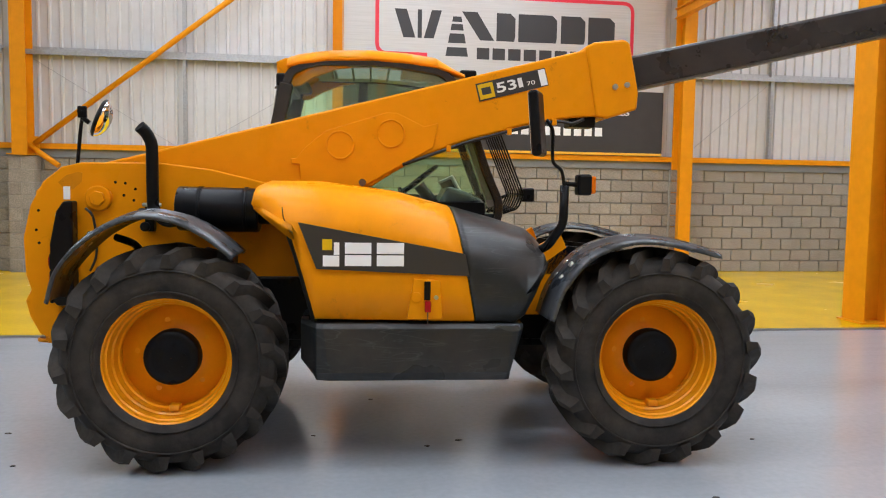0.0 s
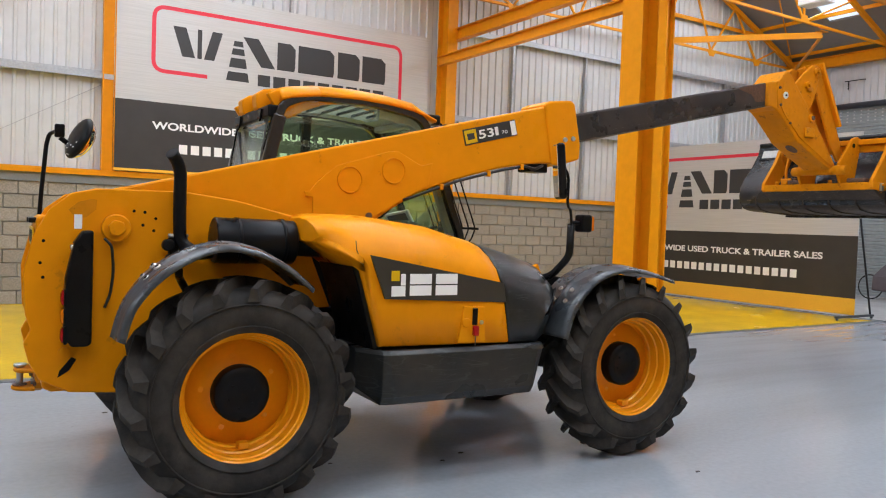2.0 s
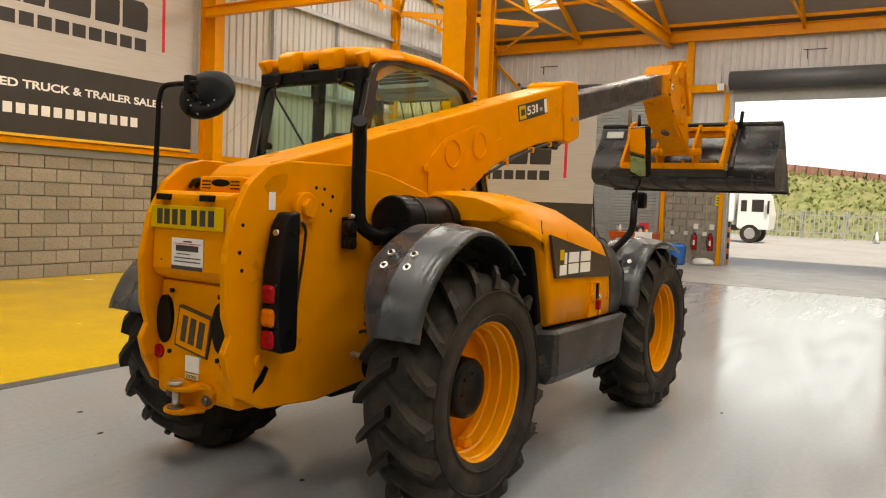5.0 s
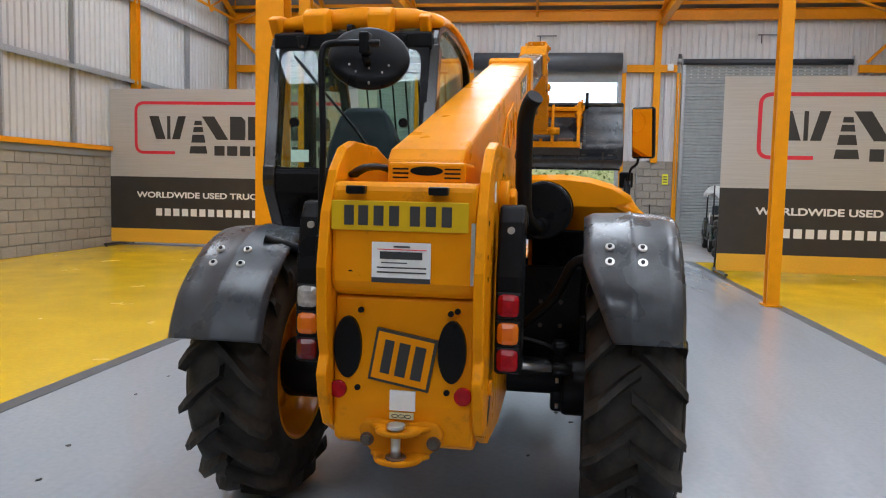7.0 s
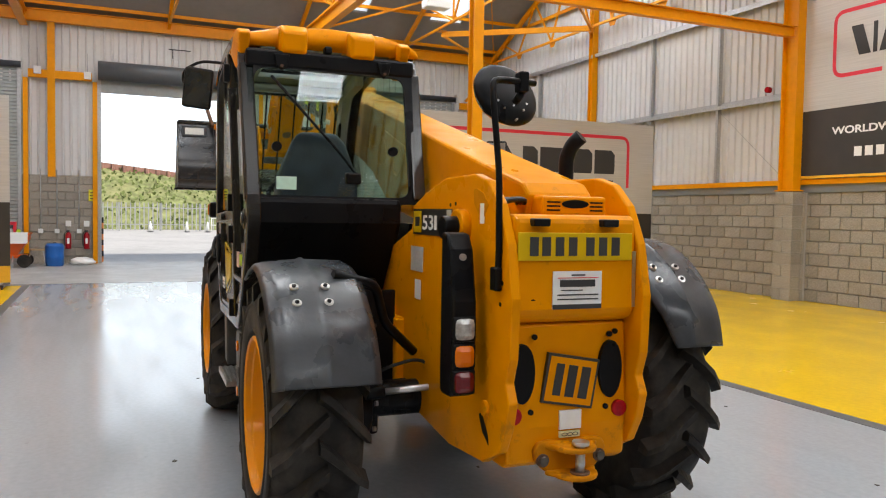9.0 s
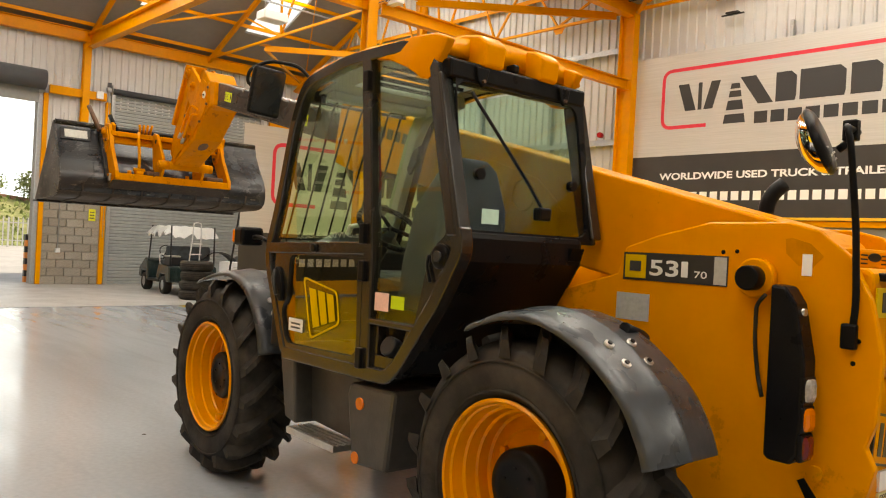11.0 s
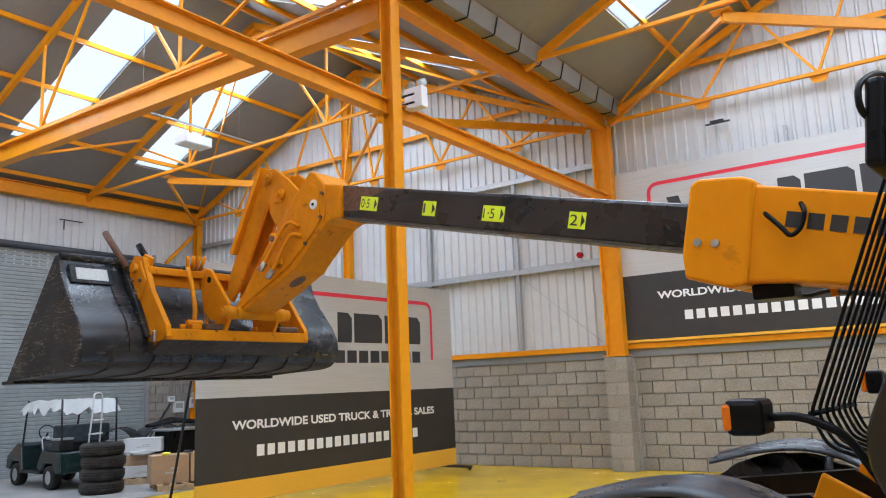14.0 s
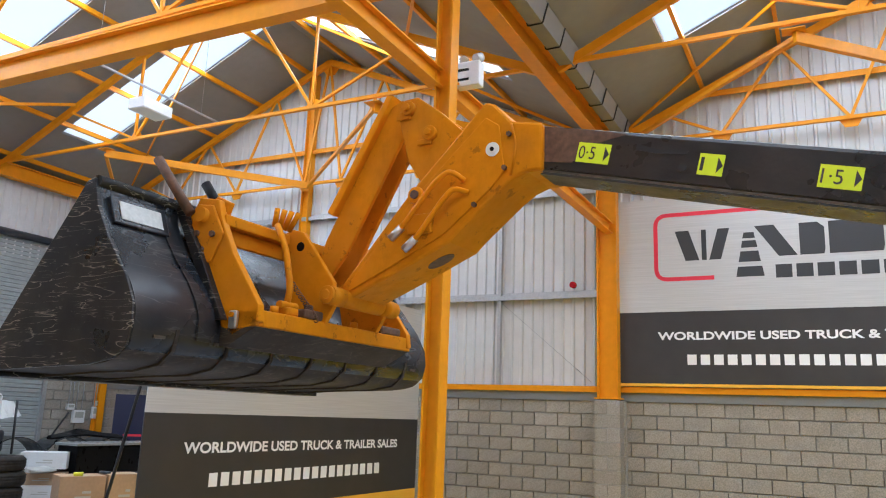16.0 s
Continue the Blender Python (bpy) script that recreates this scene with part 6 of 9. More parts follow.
car = base("carriage")
car.parent = tele
tagged(car, "yellow quick-hitch carriage frame")
CY0, CY1 = -0.565, 0.66
for yy in (CY0, CY1):
    part_prism("cheek", [(6.50, 2.67), (6.46, 2.56), (6.38, 2.41), (6.20, 2.165), (6.19, 2.09), (6.34, 2.03), (6.39, 2.06), (6.59, 2.37), (6.68, 2.475), (6.685, 2.58), (6.62, 2.69)], yy - 0.02, yy + 0.02, M_YELWORN, car, label="chipped yellow carriage cheek plate", bevel=0.006)
    part_prism("hook", [(6.46, 2.66), (6.55, 2.70), (6.66, 2.62), (6.70, 2.52), (6.62, 2.46), (6.52, 2.52)], yy - 0.05, yy - 0.02, M_YELWORN, car, label="yellow hook plate", bevel=0.006)
    for side in (-1, 1):
        part_prism("hook_plate", [(6.44, 2.50), (6.52, 2.64), (6.62, 2.655), (6.66, 2.50), (6.58, 2.36), (6.50, 2.37)], *sorted((yy + side * 0.02, yy + side * 0.034)), M_YELWORN, car, label="bolted yellow hook plate", bevel=0.005)
        for bx, bz in ((6.50, 2.50), (6.56, 2.43), (6.60, 2.51)):
            part_cyl("hook_bolt", (bx, yy + side * 0.03, bz), (bx, yy + side * 0.048, bz), 0.015, M_RUST, car, "", 6)
    part_cyl("hook_pin", (6.57, yy - 0.07, 2.595), (6.57, yy + 0.06, 2.595), 0.035, M_YELWORN, car, "", 18)
for yy in (-0.24, 0.20):
    part_prism("inner_cheek", [(6.51, 2.60), (6.44, 2.625), (6.37, 2.605), (6.16, 2.34), (6.15, 2.22), (6.22, 2.10), (6.40, 2.08), (6.47, 2.40)], yy - 0.016, yy + 0.016, M_YELWORN, car, label="yellow carriage ear", bevel=0.006)
    for side in (-1, 1):
        part_cyl("ear_bolt", (6.16, yy + side * 0.04, 2.27), (6.16, yy + side * 0.075, 2.27), 0.026, M_YELWORN, car, "", 6, 0.003)
        part_cyl("ear_hole", (6.38, yy + side * 0.016, 2.53), (6.38, yy + side * 0.018, 2.53), 0.024, M_BLACKPAINT, car, "", 16)
    part_cyl("ear_pin", (6.16, yy - 0.05, 2.27), (6.16, yy + 0.05, 2.27), 0.048, M_YELWORN, car, "", 20)
part_box("bottom_bar", (6.20, 6.42, CY0 - 0.025, CY1 + 0.02, 2.07, 2.145), M_YELWORN, car, "chipped yellow lower crossbar", 0.008)
part_prism("wear_bar", [(6.205, 2.069), (6.42, 2.069), (6.42, 1.985), (6.37, 1.982)], CY0 - 0.02, CY1 + 0.02, M_BUCKETFLOOR, car, label="brown worn steel plate under the carriage", bevel=0.004)
part_box("top_bar", (6.455, 6.545, CY0, CY1, 2.545, 2.60), M_YELWORN, car, "yellow upper cross plate", 0.008)
part_box("back_bar", (6.50, 6.525, CY0, CY1, 2.47, 2.545), M_YELWORN, car, "yellow rear lip of the cross plate", 0.006)
part_tube("lock_lever", [(6.27, 0.42, 2.18), (6.25, 0.42, 2.28), (6.30, 0.42, 2.48), (6.38, 0.40, 2.60)], 0.016, M_YELWORN, car, "bent yellow locking lever", 8)
part_tube("lock_spring", [Vector((6.27, 0.39, 2.31)).lerp(Vector((6.19, 0.28, 2.14)), k / 88) + Vector((0.011 * math.cos(k * 0.785), 0.006 * math.cos(k * 0.785), 0.011 * math.sin(k * 0.785))) for k in range(89)], 0.0028, M_RUST, car, "rusty coil spring", 5)
part_box("lever_foot", (6.22, 6.30, 0.38, 0.46, 2.145, 2.185), M_YELWORN, car, "yellow lever foot", 0.01)
part_cyl("lever_pivot", (6.26, 0.36, 2.195), (6.26, 0.48, 2.195), 0.02, M_YELWORN, car, "", 12, 0.003)
part_box("latch_block", (6.20, 6.34, 0.22, 0.36, 2.145, 2.19), M_RUST, car, "rusty latch block", 0.01)
part_cyl("latch_bolt", (6.24, 0.29, 2.19), (6.24, 0.29, 2.215), 0.022, M_RUST, car, "", 6)
part_box("packing", (6.21, 6.32, -0.50, -0.30, 2.145, 2.19), M_RUST, car, "rusty chipped packing plate", 0.012)
for yy in (CY0 - 0.035, CY1 + 0.035):
    part_box("pin_clip", (6.30, 6.345, yy - 0.012, yy + 0.012, 2.06, 2.14), M_STEELBOLT, car, "bare steel locking clip", 0.008)
    part_cyl("clip_bolt", (6.322, yy - 0.02, 2.12), (6.322, yy + 0.02, 2.12), 0.012, M_YELWORN, car, "", 10)
for k in range(4):
    part_cyl("hose_end", (6.42, 0.27 + k * 0.035, 2.60), (6.36 + 0.012 * k, 0.27 + k * 0.04, 2.69), 0.014, M_YELWORN, car, "yellow capped hose end", 8)
for yy in (0.52, 0.34, -0.1, -0.44):
    part_cyl("bar_bolt", (6.25, yy, 2.145), (6.25, yy, 2.18), 0.02, M_YELWORN, car, "", 8)

# ---------- bucket ----------
bk = base("bucket")
bk.parent = tele
tagged(bk, "wide black scratched steel loading bucket")
PROF = [(6.75, 2.67), (6.71, 2.54), (6.62, 2.40), (6.48, 2.23), (6.42, 2.12), (6.41, 2.03), (6.43, 1.95), (6.50, 1.895), (6.65, 1.87), (6.92, 1.862), (7.30, 1.845), (7.42, 1.835)]
BW0, BW1 = -1.12, 1.14


def rounded_line(pts, n=5):
    """A smooth line through (x, z) points."""
    out = []
    for i in range(len(pts) - 1):
        p0, p1, p2, p3 = (Vector(pts[min(max(j, 0), len(pts) - 1)]) for j in (i - 1, i, i + 1, i + 2))
        for k in range(n):
            t = k / n
            out.append(tuple(0.5 * (2 * p1 + (p2 - p0) * t + (2 * p0 - 5 * p1 + 4 * p2 - p3) * t * t + (3 * p1 - p0 - 3 * p2 + p3) * t ** 3)))
    return out + [tuple(pts[-1])]


def bent_sheet(name, line, thick, y0, y1, mat, label):
    """A steel sheet bent along an (x, z) line, smooth along its bend."""
    bm = bmesh.new()
    prism(bm, line + [(x + thick, z + thick) for x, z in line[::-1]], y0, y1, "y")
    bm.normal_update()
    for f in bm.faces:
        f.smooth = abs(f.normal.y) < 0.5
    for e in bm.edges:
        if len(e.link_faces) == 2 and e.calc_face_angle() > 0.7:
            e.smooth = False
    return part(name, bm, mat, bk, label)


BACK, SOLE = rounded_line(PROF[:8]), rounded_line(PROF[6:])
bent_sheet("shell", BACK[:-3], 0.014, BW0, BW1, M_BUCKETBACK, "scuffed black curved bucket shell")
bent_sheet("sole", SOLE[2:], 0.014, BW0, BW1, M_BUCKETFLOOR, "brown rubbed steel bucket sole")
for y0, y1 in ((0.725, 0.82), (-0.76, -0.665)):
    bent_sheet("hanger_strap", [(x - 0.013, z - 0.004) for x, z in BACK[3:-8]], 0.011, y0, y1, M_BUCKETBACK, "black steel strap welded down the bucket back")
for yy in (BW0, BW1):
    part_prism("side_wall", PROF + [(7.40, 1.86), (6.80, 2.66)], yy - 0.012, yy + 0.012, M_BUCKET, bk, label="scratched black bucket side", bevel=0.004)
part_box("lip", (7.28, 7.47, BW0 - 0.02, BW1 + 0.02, 1.822, 1.845), M_BUCKET, bk, "worn steel cutting edge", 0.004)
part_cyl("top_tube", (6.75, BW0, 2.655), (6.75, BW1, 2.655), 0.028, M_BUCKET, bk)
for k in range(7):
    yy = BW0 + 0.24 + k * 0.30
    bm = bmesh.new()
    prism(bm, [(6.41, 2.03), (6.43, 1.945), (6.50, 1.89), (6.65, 1.864), (6.92, 1.856), (7.25, 1.838), (7.25, 1.828), (6.92, 1.848), (6.645, 1.855), (6.492, 1.882), (6.422, 1.94), (6.403, 2.03)], yy - 0.009, yy + 0.009, "y")
    part("wear_strip", bm, M_BUCKETFLOOR, bk, "worn steel skid strip")
for k in range(7):
    yy = BW0 + 0.12 + k * 0.33
    part_box("weld_pad", (6.408, 6.43, yy, yy + 0.06, 1.985, 1.998), M_WORNEDGE, bk, "rubbed weld pad")
lp = Matrix.Translation((6.694, 0, 2.535)) @ Matrix.Rotation(radians(22), 4, "Y")
part_box("label_pocket", (-0.012, 0.02, 0.80, 1.10, -0.07, 0.07), M_BUCKETBACK, bk, "", 0.006, lp)
part_box("bucket_label", (-0.016, -0.012, 0.835, 1.06, -0.045, 0.045), M_STICKGREY, bk, "grey-white rating plate", 0.0, lp)
for yy in (0.70, -0.64):
    part_prism("bucket_bracket", [(6.43, 2.10), (6.37, 2.10), (6.55, 2.42), (6.66, 2.58), (6.70, 2.68), (6.75, 2.66)], yy - 0.02, yy + 0.02, M_BUCKET, bk, label="black bucket hanger plate", bevel=0.004)
part_cyl("guide_pin", (6.62, 0.73, 2.60), (6.80, 0.80, 2.87), 0.024, M_RUST, bk, "rusty upright guide pin", 12)
part_cyl("guide_pin", (6.56, 0.58, 2.62), (6.66, 0.62, 2.78), 0.024, M_BLACKPAINT, bk, "black upright guide pin", 12)
part_cyl("guide_pin", (6.62, -0.66, 2.60), (6.72, -0.66, 2.80), 0.022, M_BLACKPAINT, bk, "black upright guide pin", 12)

# ---------- cab ----------
cab = base("cab")
cab.parent = tele
tagged(cab, "black steel operator cab with tinted glass and yellow roof")
CY_IN, CY_OUT = 0.17, 1.06


def side_y(z):
    """Outer face of the cab: it leans out a little above the waist."""
    return np.interp(z, [0.9, 1.5, 2.48], [1.072, 1.081, 1.112])


def ribbon(pts, w, th, y_of, closed=False, mat=None, name="pillar", label="", inward=True):
    """A bar that follows (x, z) points on the cab side, w wide in the side's plane and th deep."""
    bm = bmesh.new()
    secs = []
    n = len(pts)
    for i, p in enumerate(pts):
        a = Vector(pts[(i - 1) % n] if closed else pts[max(i - 1, 0)])
        b = Vector(pts[(i + 1) % n] if closed else pts[min(i + 1, n - 1)])
        d = (b - a).normalized()
        nr = Vector((-d.y, d.x))
        q = []
        for o, y in ((-w / 2, 0), (w / 2, 0), (w / 2, th), (-w / 2, th)):
            x, z = p[0] + nr.x * o, p[1] + nr.y * o
            q.append((x, y_of(z) - y, z))
        secs.append(q)
    if closed:
        secs.append(secs[0])
    loft(bm, secs, caps=not closed, smooth=False)
    return part(name, bm, mat or M_CABPAINT, cab, label, 0.008)


def smooth_pts(pts, n=4, r=0.12):
    return [(v.x, v.z) for v in rounded_path([(p[0], 0, p[1]) for p in pts], r, n)]


for side_name, yf in (("left", side_y), ("right", lambda z: CY_IN + 0.05)):
    lab = "glossy brown-black cab pillar"
    ribbon(smooth_pts([(1.79, 0.93), (2.025, 1.46), (1.915, 1.70), (1.735, 2.22), (1.62, 2.40), (1.20, 2.46), (0.70, 2.455), (0.54, 2.38), (0.505, 2.28)], 4, 0.10), 0.06, 0.06, yf, name="front_pillar", label=lab)
    ribbon([(0.515, 2.30), (0.365, 1.62)], 0.09, 0.07, yf, name="rear_pillar", label=lab)
    if side_name == "left":
        ribbon(smooth_pts([(0.352, 1.64), (0.335, 1.54), (0.475, 1.315), (0.72, 1.01), (0.80, 0.935), (1.80, 0.92)], 4, 0.06), 0.07, 0.07, yf, name="sill_frame", label=lab)
        ribbon([(1.035, 2.46), (0.985, 1.55), (0.985, 0.95)], 0.075, 0.06, yf, name="centre_pillar", label=lab)

# left glazing: door with lower pane, rear quarter
def pane(name, pts, y_of, mat, label="", inset=0.022):
    bm = bmesh.new()
    a = [bm.verts.new((p[0], y_of(p[1]) - inset, p[1])) for p in pts]
    b = [bm.verts.new((p[0], y_of(p[1]) - inset - 0.005, p[1])) for p in pts]
    bm.faces.new(a)
    bm.faces.new(b[::-1])
    k = len(pts)
    for i in range(k):
        bm.faces.new((a[i], b[i], b[(i + 1) % k], a[(i + 1) % k]))
    ob = part(name, bm, mat, cab, label)
    ob.visible_shadow = False
    return ob


pane("door_glass", [(1.03, 1.56), (1.07, 2.45), (1.50, 2.42), (1.62, 2.38), (1.72, 2.20), (1.90, 1.70), (1.96, 1.56)], side_y, M_GLASS, "tinted upper door window")
pane("door_lower_glass", [(1.03, 0.97), (1.03, 1.50), (1.98, 1.50), (1.78, 0.97)], side_y, M_GLASSDOOR, "olive tinted lower door window")
pane("quarter_glass", [(0.98, 1.18), (0.98, 1.55), (1.02, 2.45), (0.72, 2.44), (0.54, 2.34), (0.36, 1.62), (0.36, 1.52), (0.60, 1.18)], side_y, M_GLASS, "tinted rear quarter window")
ribbon([(1.0, 1.53), (2.0, 1.50)], 0.065, 0.05, side_y, name="door_rail", label="black door rail")
ribbon([(0.60, 1.185), (0.99, 1.185)], 0.03, 0.05, side_y, name="quarter_rail")
part_prism("quarter_corner", [(0.36, 1.66), (0.41, 1.675), (0.445, 1.60), (0.52, 1.545), (0.555, 1.45), (0.60, 1.28), (0.622, 1.19), (0.57, 1.19), (0.36, 1.50)], 1.054, 1.062, M_CABPAINT, cab, label="black painted corner of the quarter window", bevel=0.002)
bm = bmesh.new()
opening = smooth_pts([(1.40, 1.475), (1.075, 1.475), (1.06, 0.995), (1.40, 0.985), (1.77, 0.975), (1.825, 1.165), (1.76, 1.225), (1.75, 1.44), (1.72, 1.47), (1.40, 1.475)], 5, 0.07)
cen = Vector((1.42, 1.23))
edge = []
for p in opening:
    d = Vector(p) - cen
    lim = []
    for (x0, z0), (x1, z1) in (((1.03, 0.95), (1.03, 1.51)), ((1.03, 1.51), (2.01, 1.51)), ((2.01, 1.51), (1.79, 0.95)), ((1.79, 0.95), (1.03, 0.95))):
        e = Vector((x1 - x0, z1 - z0))
        den = d.x * e.y - d.y * e.x
        if abs(den) > 1e-9:
            tt = ((x0 - cen.x) * e.y - (z0 - cen.y) * e.x) / den
            if tt > 0:
                lim.append(tt)
    edge.append(tuple(cen + d * max(min(lim), 1.02)))
loop = []
for pts2, off in ((edge, 0.006), (opening, 0.006), (opening, 0.035), (edge, 0.035)):
    loop.append([bm.verts.new((p[0], side_y(p[1]) - off, p[1])) for p in pts2])
for a, b in zip(loop, loop[1:]):
    for i in range(len(opening) - 1):
        bm.faces.new((a[i], a[i + 1], b[i + 1], b[i]))
part("door_frame", bm, M_CABPAINT, cab, "glossy brown-black door skin round the lower window")
# solid black lower panel behind the rear wheel, and a pocket
bm = bmesh.new()
prism(bm, [(0.70, 1.03), (0.98, 1.03), (0.98, 0.93), (0.78, 0.95)], 1.0, 1.05, "y")
prism(bm, [(0.905, 1.03), (0.98, 1.03), (0.98, 1.18), (0.905, 1.18)], 1.0, 1.05, "y")
prism(bm, [(0.59, 1.18), (0.69, 1.18), (0.74, 1.03), (0.70, 1.03)], 1.0, 1.05, "y")
prism(bm, [(0.62, 1.18), (0.97, 1.18), (0.97, 1.0), (0.76, 1.0)], 0.93, 0.94, "y")
prism(bm, [(0.73, 1.03), (0.90, 1.03), (0.89, 1.09), (0.75, 1.08)], 0.94, 1.02, "y")
part("step_pocket", bm, M_CABPAINT, cab, "black lower corner panel", 0.006)
part_cyl("filler_cap", (0.825, 1.0, 1.06), (0.82, 1.055, 1.085), 0.048, M_PLASTIC, cab, "black filler cap", 20, 0.008)
for zz in (2.33, 1.60, 1.42, 1.00):
    part_box("door_hinge", (0.985, 1.03, side_y(zz) - 0.01, side_y(zz) + 0.022, zz - 0.05, zz + 0.05), M_BLACKPAINT, cab, "black door hinge", 0.006)
part_prism("door_handle", [(1.845 + 0.042 * math.cos(a) + 0.025 * math.sin(a), 1.30 + 0.098 * math.sin(a)) for a in np.linspace(0, 2 * math.pi, 18, endpoint=False)], 1.070, 1.092, M_BLACKPAINT, cab, label="black oval door handle", bevel=0.008)
part_tube("handle_grip", [(1.875, 1.092, 1.375), (1.86, 1.112, 1.32), (1.82, 1.108, 1.24)], 0.012, M_PLASTIC, cab, "black handle grip", 8, 0.03)
part_cyl("door_lock", (1.47, 1.075, 1.515), (1.47, 1.10, 1.515), 0.022, M_BLACKPAINT, cab, "", 16, 0.004)
part_cyl("latch_ring", (0.447, 1.055, 1.515), (0.447, 1.085, 1.515), 0.055, M_BLACKPAINT, cab, "black round window latch", 24, 0.01)
part_cyl("latch_knob", (0.447, 1.085, 1.515), (0.447, 1.097, 1.515), 0.026, M_FENDER, cab, "grey latch centre", 20, 0.004)
part_tube("latch_lever", [(0.53, 1.07, 1.52), (0.535, 1.075, 1.47), (0.505, 1.075, 1.40)], 0.008, M_BLACKPAINT, cab, "black bent latch lever", 6, 0.02)
# door badge and stickers, just proud of the lower glass
yb = side_y(1.25) - 0.018
BADGE = [Vector(p) for p in ((1.613, 1.358), (1.265, 1.302), (1.228, 1.134), (1.512, 1.024))]
badge_mid = sum(BADGE, Vector((0, 0))) / 4
ring = []
for i in range(4):
    p, c, q = BADGE[i - 1], BADGE[i], BADGE[(i + 1) % 4]
    a, b = c + (p - c).normalized() * 0.035, c + (q - c).normalized() * 0.035
    ring += [a * (1 - t) ** 2 + c * 2 * t * (1 - t) + b * t * t for t in np.linspace(0, 1, 6)]
bm = bmesh.new()
rows = [[bm.verts.new((v.x, yy, v.y)) for v in vv] for yy, vv in ((yb, ring), (yb + 0.002, ring), (yb + 0.002, [badge_mid + (v - badge_mid) * 0.92 for v in ring]), (yb, [badge_mid + (v - badge_mid) * 0.92 for v in ring]))]
for a, b in zip(rows, rows[1:] + rows[:1]):
    for i in range(len(ring)):
        bm.faces.new((a[i], a[(i + 1) % len(ring)], b[(i + 1) % len(ring)], b[i]))
bmesh.ops.recalc_face_normals(bm, faces=bm.faces)
part("door_badge_frame", bm, M_PLATEYEL, cab, "yellow rounded outline of the door badge")
def in_badge(u, v):
    """A place inside the badge: u across, v down, both 0 to 1."""
    return tuple((BADGE[0] * (1 - u) + BADGE[1] * u) * (1 - v) + (BADGE[3] * (1 - u) + BADGE[2] * u) * v)
for u0, u1 in ((0.15, 0.36), (0.42, 0.62), (0.68, 0.87)):
    part_prism("door_badge_block", [in_badge(u0, 0.16), in_badge(u1, 0.16), in_badge(u1, 0.84), in_badge(u0, 0.84)], yb, yb + 0.002, M_PLATEYEL, cab, label="yellow block of the door badge")
part_box("door_sticker", (1.595, 1.745, yb, yb + 0.002, 1.05, 1.12), M_STICKER, cab, "small white sticker")
for k in range(2):
    part_box("sticker_bar", (1.62, 1.72, yb + 0.002, yb + 0.003, 1.066 + k * 0.022, 1.076 + k * 0.022), M_DARKINK, cab)
part_box("pane_sticker", (0.82, 0.93, side_y(1.28) - 0.018, side_y(1.28) - 0.016, 1.24, 1.325), M_STICKPINK, cab, "pink and white notice sticker")
part_box("pane_sticker", (0.70, 0.80, side_y(1.28) - 0.018, side_y(1.28) - 0.016, 1.258, 1.318), M_STICKGREEN, cab, "lime notice sticker")

# rear face
part_prism("rear_panel", [(0.325, 1.63), (0.385, 1.63), (0.39, 1.52), (0.52, 1.32), (0.80, 0.96), (0.73, 0.935), (0.45, 1.30), (0.325, 1.50)], 0.28, CY_OUT - 0.015, M_BLACKPAINT, cab, label="glossy black sloping lower rear cab panel", bevel=0.03)
bm = bmesh.new()
m = Matrix.Identity(4)
a = [(0.352, CY_IN + 0.04, 1.62), (0.352, CY_OUT - 0.012, 1.62), (0.455, CY_OUT + 0.012, 2.30), (0.455, CY_IN + 0.05, 2.30)]
vs = [bm.verts.new(p) for p in a]
vb2 = [bm.verts.new((p[0] + 0.005, p[1], p[2])) for p in a]
bm.faces.new(vs)
bm.faces.new(vb2[::-1])
for i in range(4):
    bm.faces.new((vs[i], vb2[i], vb2[(i + 1) % 4], vs[(i + 1) % 4]))
rp = part("rear_glass", bm, M_GLASSREAR, cab, "tinted rear window")
rp.visible_shadow = False
for y0, y1 in ((CY_IN, CY_IN + 0.035), (CY_OUT - 0.015, CY_OUT + 0.03)):
    bm = bmesh.new()
    lean = 0.018 if y0 > 0.5 else 0.02
    loft(bm, [[(0.335, y0, 1.60), (0.335, y1, 1.60), (0.40, y1, 1.60), (0.40, y0, 1.60)], [(0.475, y0 + lean, 2.30), (0.475, y1 + lean, 2.30), (0.55, y1 + lean, 2.30), (0.55, y0 + lean, 2.30)]], smooth=False)
    part("rear_frame", bm, M_CABPAINT, cab, "black rear window frame", 0.012)
bm = bmesh.new()
hole = [(v.y, v.z) for v in rounded_path([(0, 0.62, 1.635), (0, 1.040, 1.635), (0, 1.036, 2.28), (0, 0.245, 2.28), (0, 0.232, 1.635), (0, 0.62, 1.635)], 0.07, 5)]
rim_y = lambda z: (CY_IN + 0.03, np.interp(z, [1.60, 2.30], [CY_OUT + 0.0, CY_OUT + 0.015]))
outer_pts = []
for y, z in hole:
    dy, dz = (y - 0.62) / 0.36, (z - 1.96) / 0.275
    k = 1.0 / max(abs(dy), abs(dz))
    zz = min(max(1.96 + dz * k * 0.38, 1.60), 2.30)
    lo, hi = rim_y(zz)
    outer_pts.append((min(max(0.62 + dy * k * 0.42, lo), hi), zz))
plane_x = lambda z, off: 0.352 + (z - 1.64) * 0.156 - off
loop = [[bm.verts.new((plane_x(z, off), y, z)) for y, z in pts2] for pts2, off in ((outer_pts, 0.006), (hole, 0.006), (hole, -0.01))]
for a, b in zip(loop, loop[1:]):
    for i in range(len(hole) - 1):
        bm.faces.new((a[i], a[i + 1], b[i + 1], b[i]))
part("rear_window_surround", bm, M_BLACKPAINT, cab, "black surround of the rear window")
part_box("rear_top_rail", (0.44, 0.53, CY_IN + 0.02, 1.075, 2.285, 2.37), M_BLACKPAINT, cab, "black rail above the rear window", 0.012)
